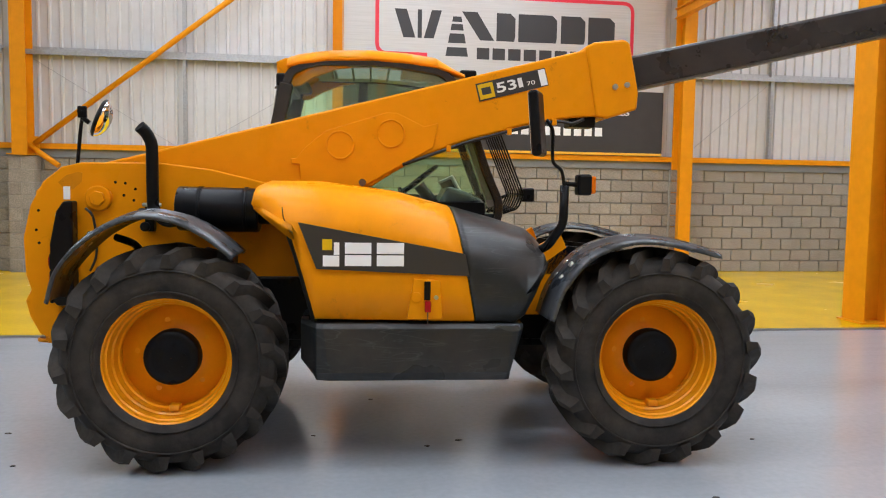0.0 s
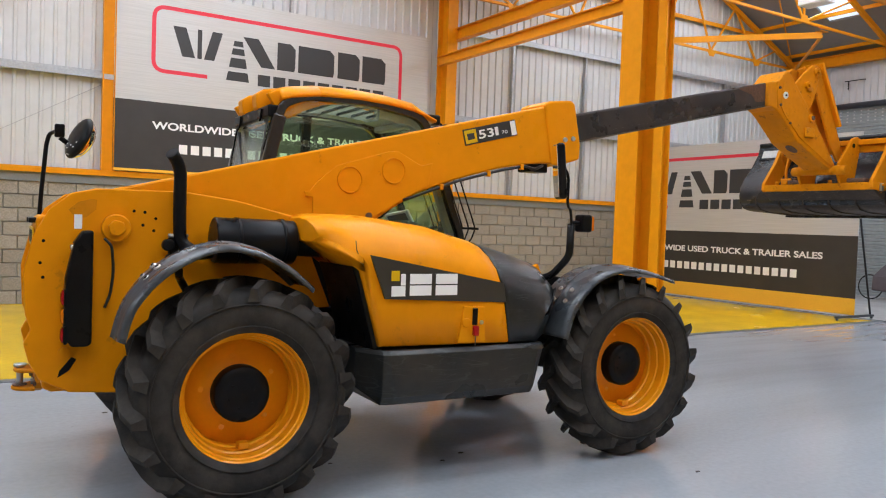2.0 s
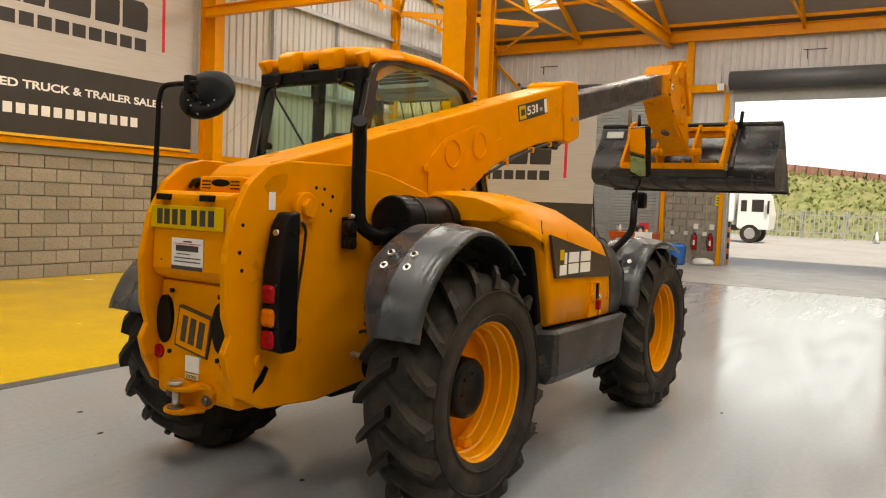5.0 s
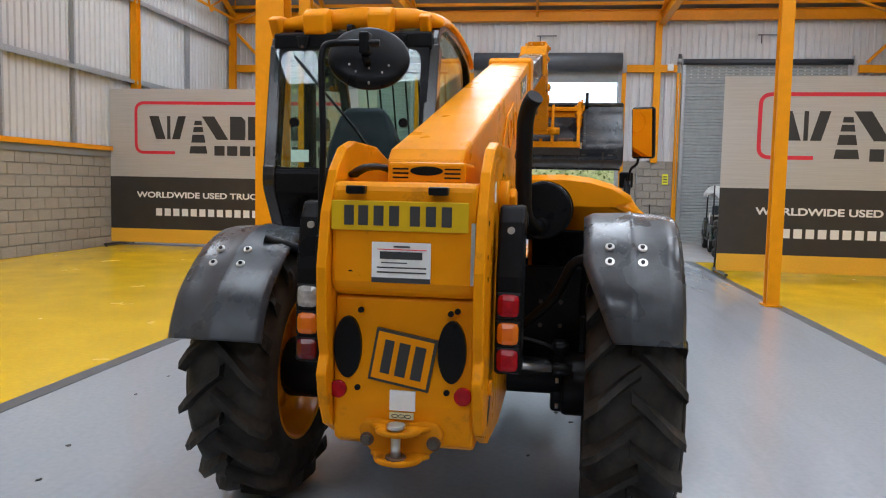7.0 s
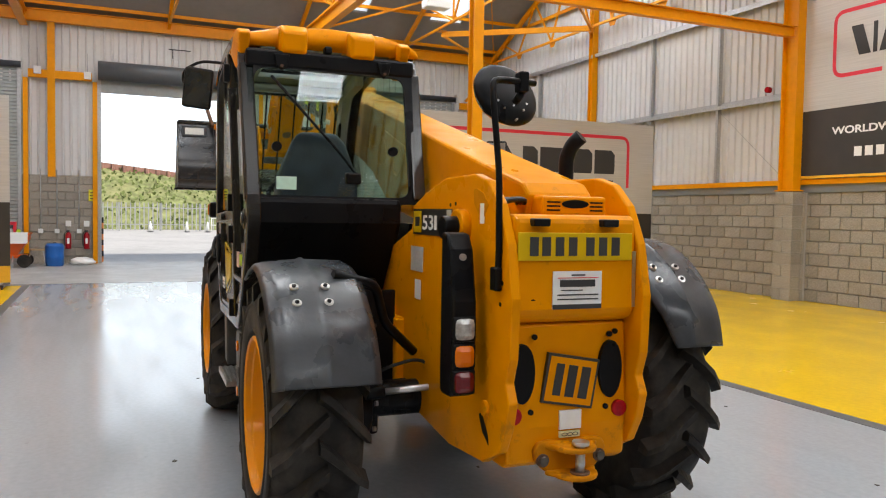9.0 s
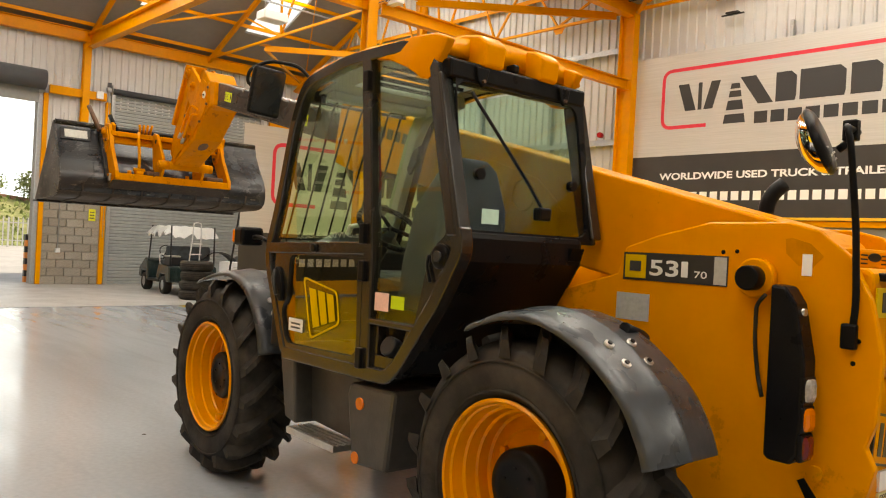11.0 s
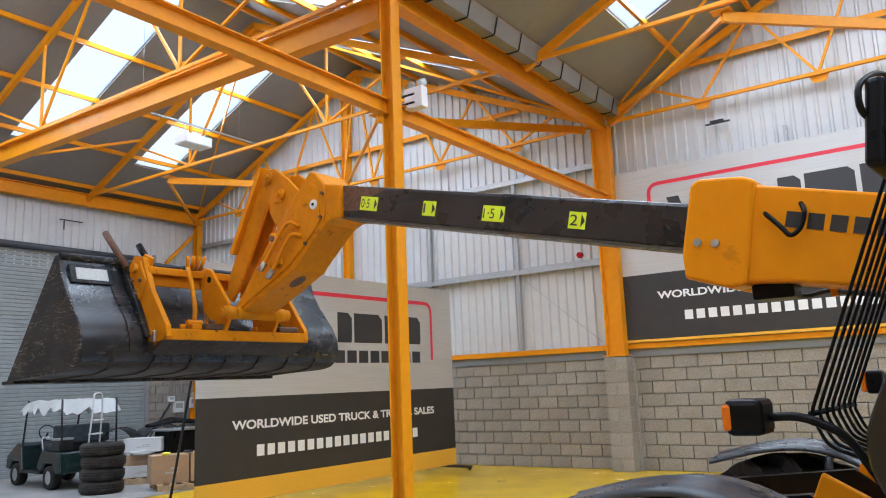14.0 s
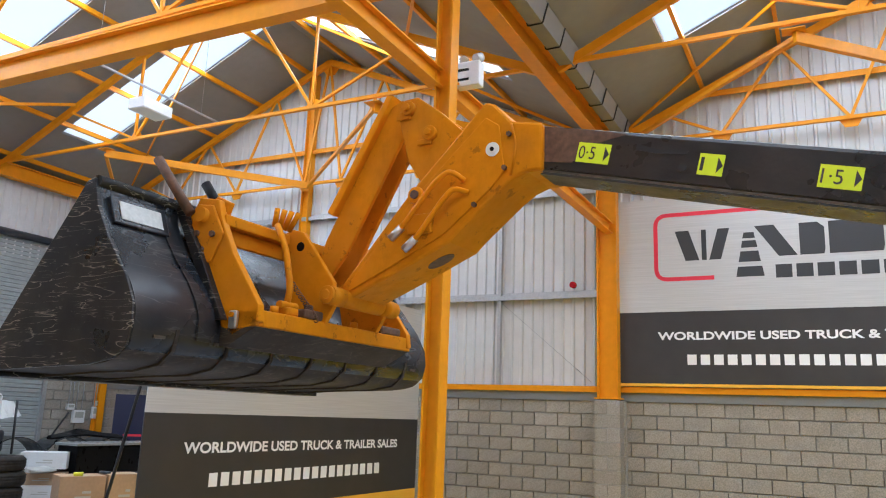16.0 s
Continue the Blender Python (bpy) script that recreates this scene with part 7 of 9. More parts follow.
part_tube("wiper_arm", [(0.385, 0.50, 1.73), (0.40, 0.60, 1.86), (0.44, 0.95, 2.24)], 0.008, M_BLACKPAINT, cab, "black rear wiper", 6)
part_box("wiper_motor", (0.34, 0.39, 0.50, 0.58, 1.70, 1.76), M_BLACKPAINT, cab, "", 0.01)
part_box("rear_window_sticker", (0.349, 0.351, 0.835, 0.935, 1.665, 1.73), M_STICKMINT, cab, "pale green sticker")
for yy in (0.93, 0.32):
    part_cyl("glass_clamp", (0.37, yy, 1.88), (0.40, yy, 1.88), 0.025, M_BLACKPAINT, cab, "black window clamp", 14)

# windscreen, front guard and right glass
bm = bmesh.new()
a = [(2.02, CY_IN + 0.06, 1.44), (2.02, CY_OUT - 0.05, 1.44), (1.68, CY_OUT - 0.10, 2.36), (1.68, CY_IN + 0.08, 2.36)]
vs = [bm.verts.new(p) for p in a]
vb2 = [bm.verts.new((p[0] - 0.005, p[1], p[2])) for p in a]
bm.faces.new(vs)
bm.faces.new(vb2[::-1])
for i in range(4):
    bm.faces.new((vs[i], vb2[i], vb2[(i + 1) % 4], vs[(i + 1) % 4]))
fp = part("windscreen", bm, M_GLASS, cab, "tinted windscreen")
fp.visible_shadow = False
pane("right_glass", [(0.44, 1.66), (0.54, 2.32), (0.72, 2.42), (1.56, 2.40), (1.70, 2.24), (1.96, 1.52), (1.0, 1.48)], lambda z: CY_IN + 0.04, M_GLASS, "tinted right-hand window")
part_box("front_lower_panel", (1.83, 2.0, CY_IN + 0.04, 1.04, 0.93, 1.42), M_BLACKPAINT, cab, "black panel under the windscreen", 0.02)
for k in range(8):
    yy = CY_IN + 0.10 + k * 0.098
    part_tube("guard_bar", [(1.74, yy, 2.42), (1.87, yy, 2.36), (2.20, yy, 1.56), (2.16, yy, 1.46), (2.05, yy, 1.42)], 0.0065, M_BLACKPAINT, cab, "black windscreen guard bar", 6, 0.03)
for px, pz in ((1.87, 2.36), (2.20, 1.56)):
    part_tube("guard_rail", [(px, CY_IN + 0.06, pz), (px, CY_OUT - 0.10, pz)], 0.010, M_BLACKPAINT, cab, "black guard cross rail", 6)
bm = bmesh.new()
box(bm, 0.80, 1.85, CY_IN + 0.03, 1.03, 0.92, 0.97)
part("cab_floor", bm, M_BLACKPAINT, cab)
part_prism("cab_inner_wall", [(0.44, 1.50), (1.9, 1.50), (1.9, 0.93), (0.84, 0.93)], CY_IN - 0.01, CY_IN + 0.03, M_BLACKPAINT, cab, label="black inner cab wall beside the boom")

# roof: yellow cap with lamp pods at the back
bm = bmesh.new()
secs = []
for y, lo, hi in ((0.14, 0.0, 0.02), (0.155, -0.01, 0.045), (0.20, -0.012, 0.07), (0.32, -0.012, 0.10), (0.62, -0.012, 0.115), (0.88, -0.012, 0.095), (1.04, -0.012, 0.06), (1.094, -0.01, 0.032), (1.110, 0.0, 0.012)):
    top = [(0.52, 2.40), (0.60, 2.425), (0.80, 2.455), (1.10, 2.465), (1.36, 2.45), (1.55, 2.425), (1.68, 2.385), (1.74, 2.36)]
    secs.append([(x, y, z + hi * (1.0 if x < 1.6 else 0.55)) for x, z in top] + [(x, y, z + 0.012 + lo) for x, z in top[::-1]])
def roof_piece(rows, cols):
    """Part of the roof moulding: rows across, cols along."""
    k = len(secs[0])
    loft(bm, [[s2[c] for c in cols] + [s2[k - 1 - c] for c in cols[::-1]] for s2 in (secs[r] for r in rows)])
roof_piece(range(0, 9), (0, 1, 2))
roof_piece(range(0, 9), (5, 6, 7))
roof_piece((0, 1, 2, 3), (2, 3, 4, 5))
roof_piece((5, 6, 7, 8), (2, 3, 4, 5))
part("roof", bm, M_YEL, cab, "yellow moulded cab roof with a roof window")
bm = bmesh.new()
loft(bm, [[(s2[c][0], s2[c][1], s2[c][2] - 0.012) for c in (2, 3, 4, 5)] + [(s2[c][0], s2[c][1], s2[c][2] - 0.018) for c in (5, 4, 3, 2)] for s2 in (secs[3], secs[4], secs[5])])
rg = part("roof_glass", bm, M_GLASSREAR, cab, "tinted roof window")
rg.visible_shadow = False
for k, (yy, w0) in enumerate(((0.235, 0.034), (0.475, 0.07), (0.835, 0.072), (1.082, 0.034))):
    bm = bmesh.new()
    if k in (0, 3):
        # fins that carry the roof's side edge back and down
        loft(bm, [[(0.545, yy - w0 * 0.6, 2.285), (0.545, yy + w0 * 0.6, 2.285), (0.435, yy + w0 * 0.8, 2.445), (0.435, yy - w0 * 0.8, 2.445)],
                  [(0.60, yy - w0 * 0.9, 2.292), (0.60, yy + w0 * 0.9, 2.292), (0.50, yy + w0, 2.475), (0.50, yy - w0, 2.475)],
                  [(0.70, yy - w0, 2.35), (0.70, yy + w0, 2.35), (0.66, yy + w0 * 0.9, 2.488), (0.66, yy - w0 * 0.9, 2.488)],
                  [(0.85, yy - w0 * 0.9, 2.41), (0.85, yy + w0 * 0.9, 2.41), (0.90, yy + w0 * 0.6, 2.49), (0.90, yy - w0 * 0.6, 2.49)],
                  [(1.10, yy - w0 * 0.7, 2.45), (1.10, yy + w0 * 0.7, 2.45), (1.12, yy + w0 * 0.3, 2.475), (1.12, yy - w0 * 0.3, 2.475)]])
    else:
        loft(bm, [[(0.425, yy - w0 * 0.85, 2.365), (0.425, yy + w0 * 0.85, 2.365), (0.415, yy + w0 * 0.9, 2.465), (0.415, yy - w0 * 0.9, 2.465)],
                  [(0.47, yy - w0, 2.35), (0.47, yy + w0, 2.35), (0.47, yy + w0 * 0.97, 2.505), (0.47, yy - w0 * 0.97, 2.505)],
                  [(0.57, yy - w0, 2.365), (0.57, yy + w0, 2.365), (0.61, yy + w0 * 0.9, 2.528), (0.61, yy - w0 * 0.9, 2.528)],
                  [(0.66, yy - w0 * 0.9, 2.40), (0.66, yy + w0 * 0.9, 2.40), (0.80, yy + w0 * 0.6, 2.51), (0.80, yy - w0 * 0.6, 2.51)]])
    part("roof_pod", bm, M_YEL, cab, "rounded yellow roof lamp pod", 0.014, 3)
part_box("roof_rear_trim", (0.49, 0.62, 0.22, 1.07, 2.33, 2.385), M_BLACKPAINT, cab, "black trim under the roof edge", 0.01)
part_box("roof_lamp", (0.47, 0.53, 0.63, 0.67, 2.38, 2.42), M_BLACKPAINT, cab, "small black work lamp", 0.01)
for yy in (0.36, 0.90):
    part_prism("lamp_bracket", [(yy - 0.04, 2.35), (yy + 0.04, 2.35), (yy + 0.025, 2.29), (yy, 2.265), (yy - 0.025, 2.29)], 0.425, 0.44, M_BLACKPAINT, cab, "x", "black lamp bracket", 0.004)
    part_cyl("bracket_bolt", (0.425, yy, 2.29), (0.412, yy, 2.29), 0.008, M_RUST, cab, "", 8)
part_box("head_lining", (0.60, 0.80, 0.20, 0.97, 2.425, 2.435), M_GREYTRIM, cab, "grey cab head lining")
part_prism("head_lining", [(1.50, 2.422), (1.60, 2.405), (1.68, 2.376), (1.72, 2.36), (1.72, 2.35), (1.60, 2.39), (1.50, 2.41)], 0.19, 0.98, M_GREYTRIM, cab, label="grey cab head lining")
for y0, y1 in ((0.19, 0.33), (0.88, 1.07)):
    part_prism("head_lining", [(0.80, 2.442), (1.10, 2.452), (1.36, 2.437), (1.50, 2.42), (1.50, 2.41), (1.36, 2.427), (1.10, 2.442), (0.80, 2.432)], y0, y1, M_GREYTRIM, cab, label="grey cab head lining")
for y0, tops in ((0.322, 0.085), (0.872, 0.08)):
    part_prism("roof_reveal", [(0.80, 2.432), (1.10, 2.442), (1.36, 2.427), (1.54, 2.405), (1.54, 2.425 + tops - 0.012), (1.36, 2.45 + tops - 0.004), (1.10, 2.465 + tops - 0.004), (0.80, 2.455 + tops - 0.004)], y0, y0 + 0.006, M_GREYTRIM, cab, label="grey lining round the roof window")
for x0, z0 in ((0.806, 2.43), (1.54, 2.405)):
    part_box("roof_reveal", (x0, x0 + 0.006, 0.33, 0.87, z0, z0 + 0.10), M_GREYTRIM, cab, "grey lining round the roof window")
for k in range(6):
    part_box("roof_guard_bar", (0.82 + k * 0.13, 0.835 + k * 0.13, 0.24, 0.97, 2.435, 2.455), M_BLACKPAINT, cab, "black roof guard bar")
part_box("guard_header", (1.66, 1.76, 0.24, 0.98, 2.36, 2.41), M_BLACKPAINT, cab, "black header bar above the windscreen", 0.015)
part_box("wiper_box", (1.72, 1.84, 0.26, 0.38, 2.36, 2.44), M_BLACKPAINT, cab, "black fitting above the windscreen", 0.015)

# inside: seat, column, wheel, dash
bm = bmesh.new()
loft(bm, [[(0.80, 0.42, 1.22), (0.80, 0.86, 1.22), (1.28, 0.86, 1.28), (1.28, 0.42, 1.28)], [(0.80, 0.40, 1.38), (0.80, 0.88, 1.38), (1.32, 0.88, 1.42), (1.32, 0.40, 1.42)]], smooth=False)
part("seat_cushion", bm, M_SEAT, cab, "dark fabric seat cushion", 0.05, 3)
bm = bmesh.new()
loft(bm, [[(0.74, 0.39, 1.22), (0.74, 0.89, 1.22), (1.02, 0.88, 1.24), (1.02, 0.40, 1.24)], [(0.73, 0.40, 1.45), (0.73, 0.88, 1.45), (1.0, 0.87, 1.47), (1.0, 0.41, 1.47)],
          [(0.71, 0.42, 1.75), (0.71, 0.86, 1.75), (0.94, 0.85, 1.75), (0.94, 0.43, 1.75)], [(0.715, 0.49, 1.94), (0.715, 0.79, 1.94), (0.85, 0.78, 1.94), (0.85, 0.50, 1.94)],
          [(0.75, 0.53, 2.0), (0.75, 0.75, 2.0), (0.81, 0.74, 2.0), (0.81, 0.54, 2.0)]], smooth=True)
part("seat_back", bm, M_SEAT, cab, "dark seat back under a crumpled blue-grey plastic cover", 0.03, 3)
part_box("seat_base", (0.90, 1.20, 0.46, 0.82, 0.97, 1.30), M_BLACKPAINT, cab, "", 0.02)
bm = bmesh.new()
loft(bm, [[(1.62, 0.30, 1.10), (1.62, 0.98, 1.10), (1.90, 0.98, 1.10), (1.90, 0.30, 1.10)], [(1.60, 0.36, 1.50), (1.60, 0.92, 1.50), (1.95, 0.92, 1.48), (1.95, 0.36, 1.48)],
          [(1.66, 0.42, 1.62), (1.66, 0.84, 1.62), (1.88, 0.84, 1.55), (1.88, 0.42, 1.55)]], smooth=False)
part("dashboard", bm, M_PLASTIC, cab, "dark dashboard cowl", 0.04, 3)
dm = Matrix.Translation((1.70, 0.64, 1.61)) @ Matrix.Rotation(radians(-30), 4, "Y") @ Matrix.Rotation(radians(18), 4, "Z")
part_box("instrument_surround", (-0.012, 0.012, -0.14, 0.14, -0.06, 0.075), M_STICKER, cab, "pale instrument surround", 0.01, dm)
part_box("instrument_face", (-0.018, -0.010, -0.11, 0.11, -0.04, 0.055), M_DARKINK, cab, "dark instrument screen", 0.006, dm)
part_cyl("steering_column", (1.62, 0.62, 1.42), (1.46, 0.62, 1.62), 0.045, M_PLASTIC, cab, "black steering column")
bm = bmesh.new()
cen, ax = Vector((1.44, 0.62, 1.645)), Vector((-0.62, 0, 0.78)).normalized()
u, w2 = Vector((0, 1, 0)), ax.cross(Vector((0, 1, 0)))
ring = [cen + (u * math.cos(t) + w2 * math.sin(t)) * 0.19 for t in np.linspace(0, 2 * math.pi, 33)]
tube(bm, ring, 0.016, 8, 0.0)
for t in (0.5, 2.6, 4.7):
    tube(bm, [cen, cen + (u * math.cos(t) + w2 * math.sin(t)) * 0.185], 0.012, 6)
part("steering_wheel", bm, M_BLACKPAINT, cab, "black three-spoke steering wheel")
part_tube("lever", [(1.30, 0.34, 1.20), (1.32, 0.33, 1.52), (1.30, 0.33, 1.60)], 0.014, M_BLACKPAINT, cab, "black joystick lever", 8)
ribbon(smooth_pts([(1.99, 1.48), (1.89, 1.74), (1.72, 2.22), (1.62, 2.37), (1.30, 2.41)], 4, 0.08), 0.10, 0.06, lambda z: CY_IN + 0.125, mat=M_GREYTRIM, name="grey_pillar_trim", label="grey inner pillar trim")
part_box("grey_header_trim", (1.58, 1.66, CY_IN + 0.10, 0.95, 2.335, 2.385), M_GREYTRIM, cab, "grey trim above the windscreen", 0.015)
part_prism("inner_mirror", [(1.60, 2.16), (1.66, 2.14), (1.72, 2.02), (1.69, 1.98), (1.63, 2.05)], 0.30, 0.32, M_BLACKPAINT, cab, label="small black inner mirror", bevel=0.008)

# left step and tanks
part_prism("side_tank", [(1.14, 0.86), (1.16, 0.80), (1.10, 0.46), (0.81, 0.48), (0.765, 0.875)], 0.44, 1.04, M_TANK, tele, label="black plastic side tank under the cab", bevel=0.02)
part_prism("step_box", [(1.82, 0.88), (1.72, 0.55), (1.16, 0.52), (1.16, 0.86)], 0.55, 0.93, M_TANK, tele, label="black step recess under the door", bevel=0.015)
part_prism("step_cheek", [(1.86, 0.90), (1.78, 0.56), (1.66, 0.54), (1.70, 0.90)], 0.60, 1.04, M_TANK, tele, label="black plastic panel in front of the step", bevel=0.012)
bm = bmesh.new()
for k in range(5):
    box(bm, 1.18, 1.66, 0.94 + k * 0.034, 0.955 + k * 0.034, 0.50, 0.535)
for k in range(6):
    box(bm, 1.18 + k * 0.092, 1.20 + k * 0.092, 0.94, 1.09, 0.50, 0.53)
part("step_tread", bm, M_STEELBOLT, tele, "bare metal grating step")
part_cyl("side_reflector", (1.035, 1.035, 0.77), (1.035, 1.05, 0.77), 0.03, M_LENSORANGE, tele, "round orange reflector", 20)
part_cyl("side_reflector", (1.06, 1.0, 0.50), (1.06, 1.045, 0.50), 0.03, M_LENSORANGE, tele, "round orange reflector", 20)
part_box("valve_block", (0.50, 0.66, 0.36, 0.52, 1.02, 1.20), M_BLACKPAINT, tele, "black block between the cab and the frame plate", 0.02)
part_prism("black_wedge", [(0.30, 1.58), (0.40, 1.58), (0.46, 1.47), (0.40, 1.46), (0.32, 1.52)], 0.305, 0.39, M_BLACKPAINT, tele, label="black corner plate between boom and cab")
# left plate decals
lm = Matrix.Translation((0, 0.3065, 0))
part_box("model_decal", (-0.445, 0.065, 0.0, 0.002, 1.455, 1.578), M_DECALBLK, tele, "black model number strip", 0.0, lm)
part_box("model_square", (-0.055, 0.055, 0.002, 0.0035, 1.465, 1.568), M_PLATEYEL, tele, "yellow square", 0.0, lm)
part_box("model_square_mark", (-0.03, 0.03, 0.0035, 0.0045, 1.495, 1.54), M_DARKINK, tele, "", 0.0, lm)
part_box("model_end", (-0.44, -0.385, 0.002, 0.0035, 1.46, 1.573), M_STICKGREY, tele, "grey end block", 0.0, lm)
letters("model_number", "53", 0.066, M_STICKER, tele, lm @ Matrix.Translation((-0.075, 0.003, 1.482)) @ Matrix.Rotation(radians(90), 4, "X") @ Matrix.Rotation(radians(180), 4, "Y"), 0.001, "white figures 53", 0.145, 0.02)
letters("model_number", "1", 0.066, M_STICKER, tele, lm @ Matrix.Translation((-0.233, 0.003, 1.482)) @ Matrix.Rotation(radians(90), 4, "X") @ Matrix.Rotation(radians(180), 4, "Y"), 0.001, "white figure 1", 0.032, 0.01)
letters("model_number", "70", 0.028, M_STICKER, tele, lm @ Matrix.Translation((-0.295, 0.003, 1.482)) @ Matrix.Rotation(radians(90), 4, "X") @ Matrix.Rotation(radians(180), 4, "Y"), 0.001, "small white number 70", 0.06, 0.01)
part_box("data_plate", (-0.08, 0.095, 0.306, 0.3085, 1.275, 1.395), M_STICKGREY, tele, "grey printed data plate")
part_box("plate_sticker", (-0.05, 0.03, 0.306, 0.3085, 1.14, 1.235), M_STICKER, tele, "white sticker")

# mirrors and indicators
def rect_mirror(x, y, z, h, w, turn, label, lean=0, face=None):
    m = base("mirror")
    m.parent = tele
    m.matrix_local = pose(x, y, z, lean, -5, turn)
    tagged(m, label)
    bm = bmesh.new()
    box(bm, -0.02, 0.035, -w / 2, w / 2, -h / 2, h / 2)
    part("mirror_shell", bm, M_BLACKPAINT, m, "black mirror shell", 0.02, 3)
    part_box("mirror_face", (-0.0225, -0.0195, -w / 2 + 0.012, w / 2 - 0.012, -h / 2 + 0.014, h / 2 - 0.014), face or M_CHROME, m, "mirror glass")
    return m


rect_mirror(2.0, -1.04, 1.955, 0.36, 0.165, -25, "tall black door mirror")
part_tube("mirror_arm", [(2.06, -1.03, 1.98), (2.10, -1.02, 1.93), (2.10, -1.02, 1.74), (2.17, -0.97, 1.71), (2.19, -0.96, 1.60), (2.18, -0.95, 1.40), (2.10, -0.86, 1.24)], 0.010, M_BLACKPAINT, tele, "thin black mirror arm", 8)
part_tube("mirror_post", [(2.19, -0.955, 1.62), (2.19, -0.95, 1.40), (2.12, -0.85, 1.26), (2.06, -0.70, 1.22)], 0.026, M_BLACKPAINT, tele, "black mirror post", 10)
part_box("indicator_body", (2.26, 2.34, -1.0, -0.90, 1.565, 1.685), M_BLACKPAINT, tele, "black indicator housing", 0.015)
part_box("indicator_lens", (2.335, 2.365, -0.99, -0.91, 1.575, 1.675), M_LENSORANGE, tele, "orange indicator lens", 0.01)
part_tube("indicator_arm", [(2.19, -0.955, 1.63), (2.28, -0.95, 1.625)], 0.014, M_BLACKPAINT, tele, "", 8)
rect_mirror(1.85, 1.215, 2.36, 0.265, 0.185, -9, "black cab mirror on a bent wire arm", 6, M_DARKGLASS)
part_tube("mirror_arm", [(1.72, 0.98, 2.42), (1.80, 1.05, 2.53), (1.86, 1.20, 2.54), (1.90, 1.30, 2.48), (1.90, 1.31, 2.40), (1.87, 1.25, 2.37)], 0.010, M_BLACKPAINT, tele, "thin black mirror arm", 8)
part_box("mirror_mount", (1.68, 1.76, 0.93, 1.0, 2.32, 2.42), M_BLACKPAINT, tele, "", 0.015)
part_box("indicator_body", (2.31, 2.43, 0.95, 1.10, 1.50, 1.615), M_BLACKPAINT, tele, "black indicator housing", 0.02)
part_box("indicator_lens", (2.405, 2.436, 1.02, 1.106, 1.515, 1.60), M_LENSORANGE, tele, "orange indicator lens", 0.012)
part_tube("indicator_arm", [(2.36, 1.02, 1.55), (2.22, 1.02, 1.56), (2.10, 0.98, 1.50), (2.02, 0.98, 1.36)], 0.014, M_BLACKPAINT, tele, "bent black indicator arm", 8)
# round rear mirror on its stalk
part_tube("mirror_stalk", [(-0.93, 0.315, 1.30), (-0.945, 0.318, 1.42), (-0.93, 0.315, 1.70), (-0.905, 0.335, 2.00), (-0.89, 0.33, 2.06), (-0.865, 0.28, 2.07), (-0.845, 0.13, 2.07)], 0.013, M_BLACKPAINT, tele, "black bent mirror stalk", 8, 0.06)
part_box("stalk_foot", (-0.955, -0.90, 0.305, 0.335, 1.27, 1.36), M_BLACKPAINT, tele, "", 0.008)
bm = bmesh.new()
mm = Matrix.Translation((-0.735, 0.20, 2.035)) @ Matrix.Rotation(radians(15), 4, "Z") @ Matrix.Rotation(radians(22), 4, "Y")
prof = [(0.0, -0.026), (0.09, -0.024), (0.135, -0.018), (0.15, -0.010), (0.156, -0.003), (0.158, 0.002), (0.156, 0.010)]
rings = []
for r, o in prof:
    rings.append([bm.verts.new(mm @ Vector((o, r * math.cos(t), r * 0.86 * math.sin(t)))) for t in np.linspace(0, 2 * math.pi, 32, endpoint=False)])
for a, b in zip(rings, rings[1:]):
    for i in range(32):
        f = bm.faces.new((a[i], a[(i + 1) % 32], b[(i + 1) % 32], b[i]))
        f.smooth = True
bm.faces.new(rings[-1])
part_box("mirror_clamp", (-0.87, -0.815, 0.165, 0.205, 2.03, 2.11), M_BLACKPAINT, tele, "black mirror clamp", 0.008)
part_cyl("clamp_stem", (-0.84, 0.185, 2.03), (-0.80, 0.19, 2.0), 0.016, M_BLACKPAINT, tele, "", 10)
for y, z in ((0.075, -0.045), (-0.075, -0.045), (0.05, -0.075), (-0.05, -0.075), (0.0, -0.06), (0.0, -0.12)):
    part_cyl("shell_bolt", mm @ Vector((-0.028, y, z)), mm @ Vector((-0.015, y, z)), 0.004, M_STEELBOLT, tele, "", 8)
part("round_mirror_shell", bm, M_BLACKPAINT, tele, "black domed round mirror shell")
bm = bmesh.new()
rings = []
for r, o in ((0.152, 0.010), (0.142, 0.028), (0.12, 0.048), (0.08, 0.066), (0.04, 0.075), (0.0, 0.078)):
    rings.append([bm.verts.new(mm @ Vector((o, r * math.cos(t), r * 0.86 * math.sin(t)))) for t in np.linspace(0, 2 * math.pi, 32, endpoint=False)])
for a, b in zip(rings, rings[1:]):
    for i in range(32):
        f = bm.faces.new((a[i], a[(i + 1) % 32], b[(i + 1) % 32], b[i]))
        f.smooth = True
part("round_mirror_face", bm, M_CHROME, tele, "convex mirror glass")



# ---------- banners ----------
def bars(name, parent, m, x0, x1, z0, z1, count, mat, gap=0.28):
    """A row of plain bars in place of lettering that is not spelt out."""
    w = (x1 - x0) / count
    for k in range(count):
        part_box(name, (x0 + k * w, x0 + (k + 1 - gap) * w, z0, z1, 0.0, 0.002), mat, parent, "", 0.0, m)


def flat(name, pts, parent, m, mat, depth=0.0025, label=""):
    return part_prism(name, pts, 0.0, depth, mat, parent, "z", label, 0.0, m)


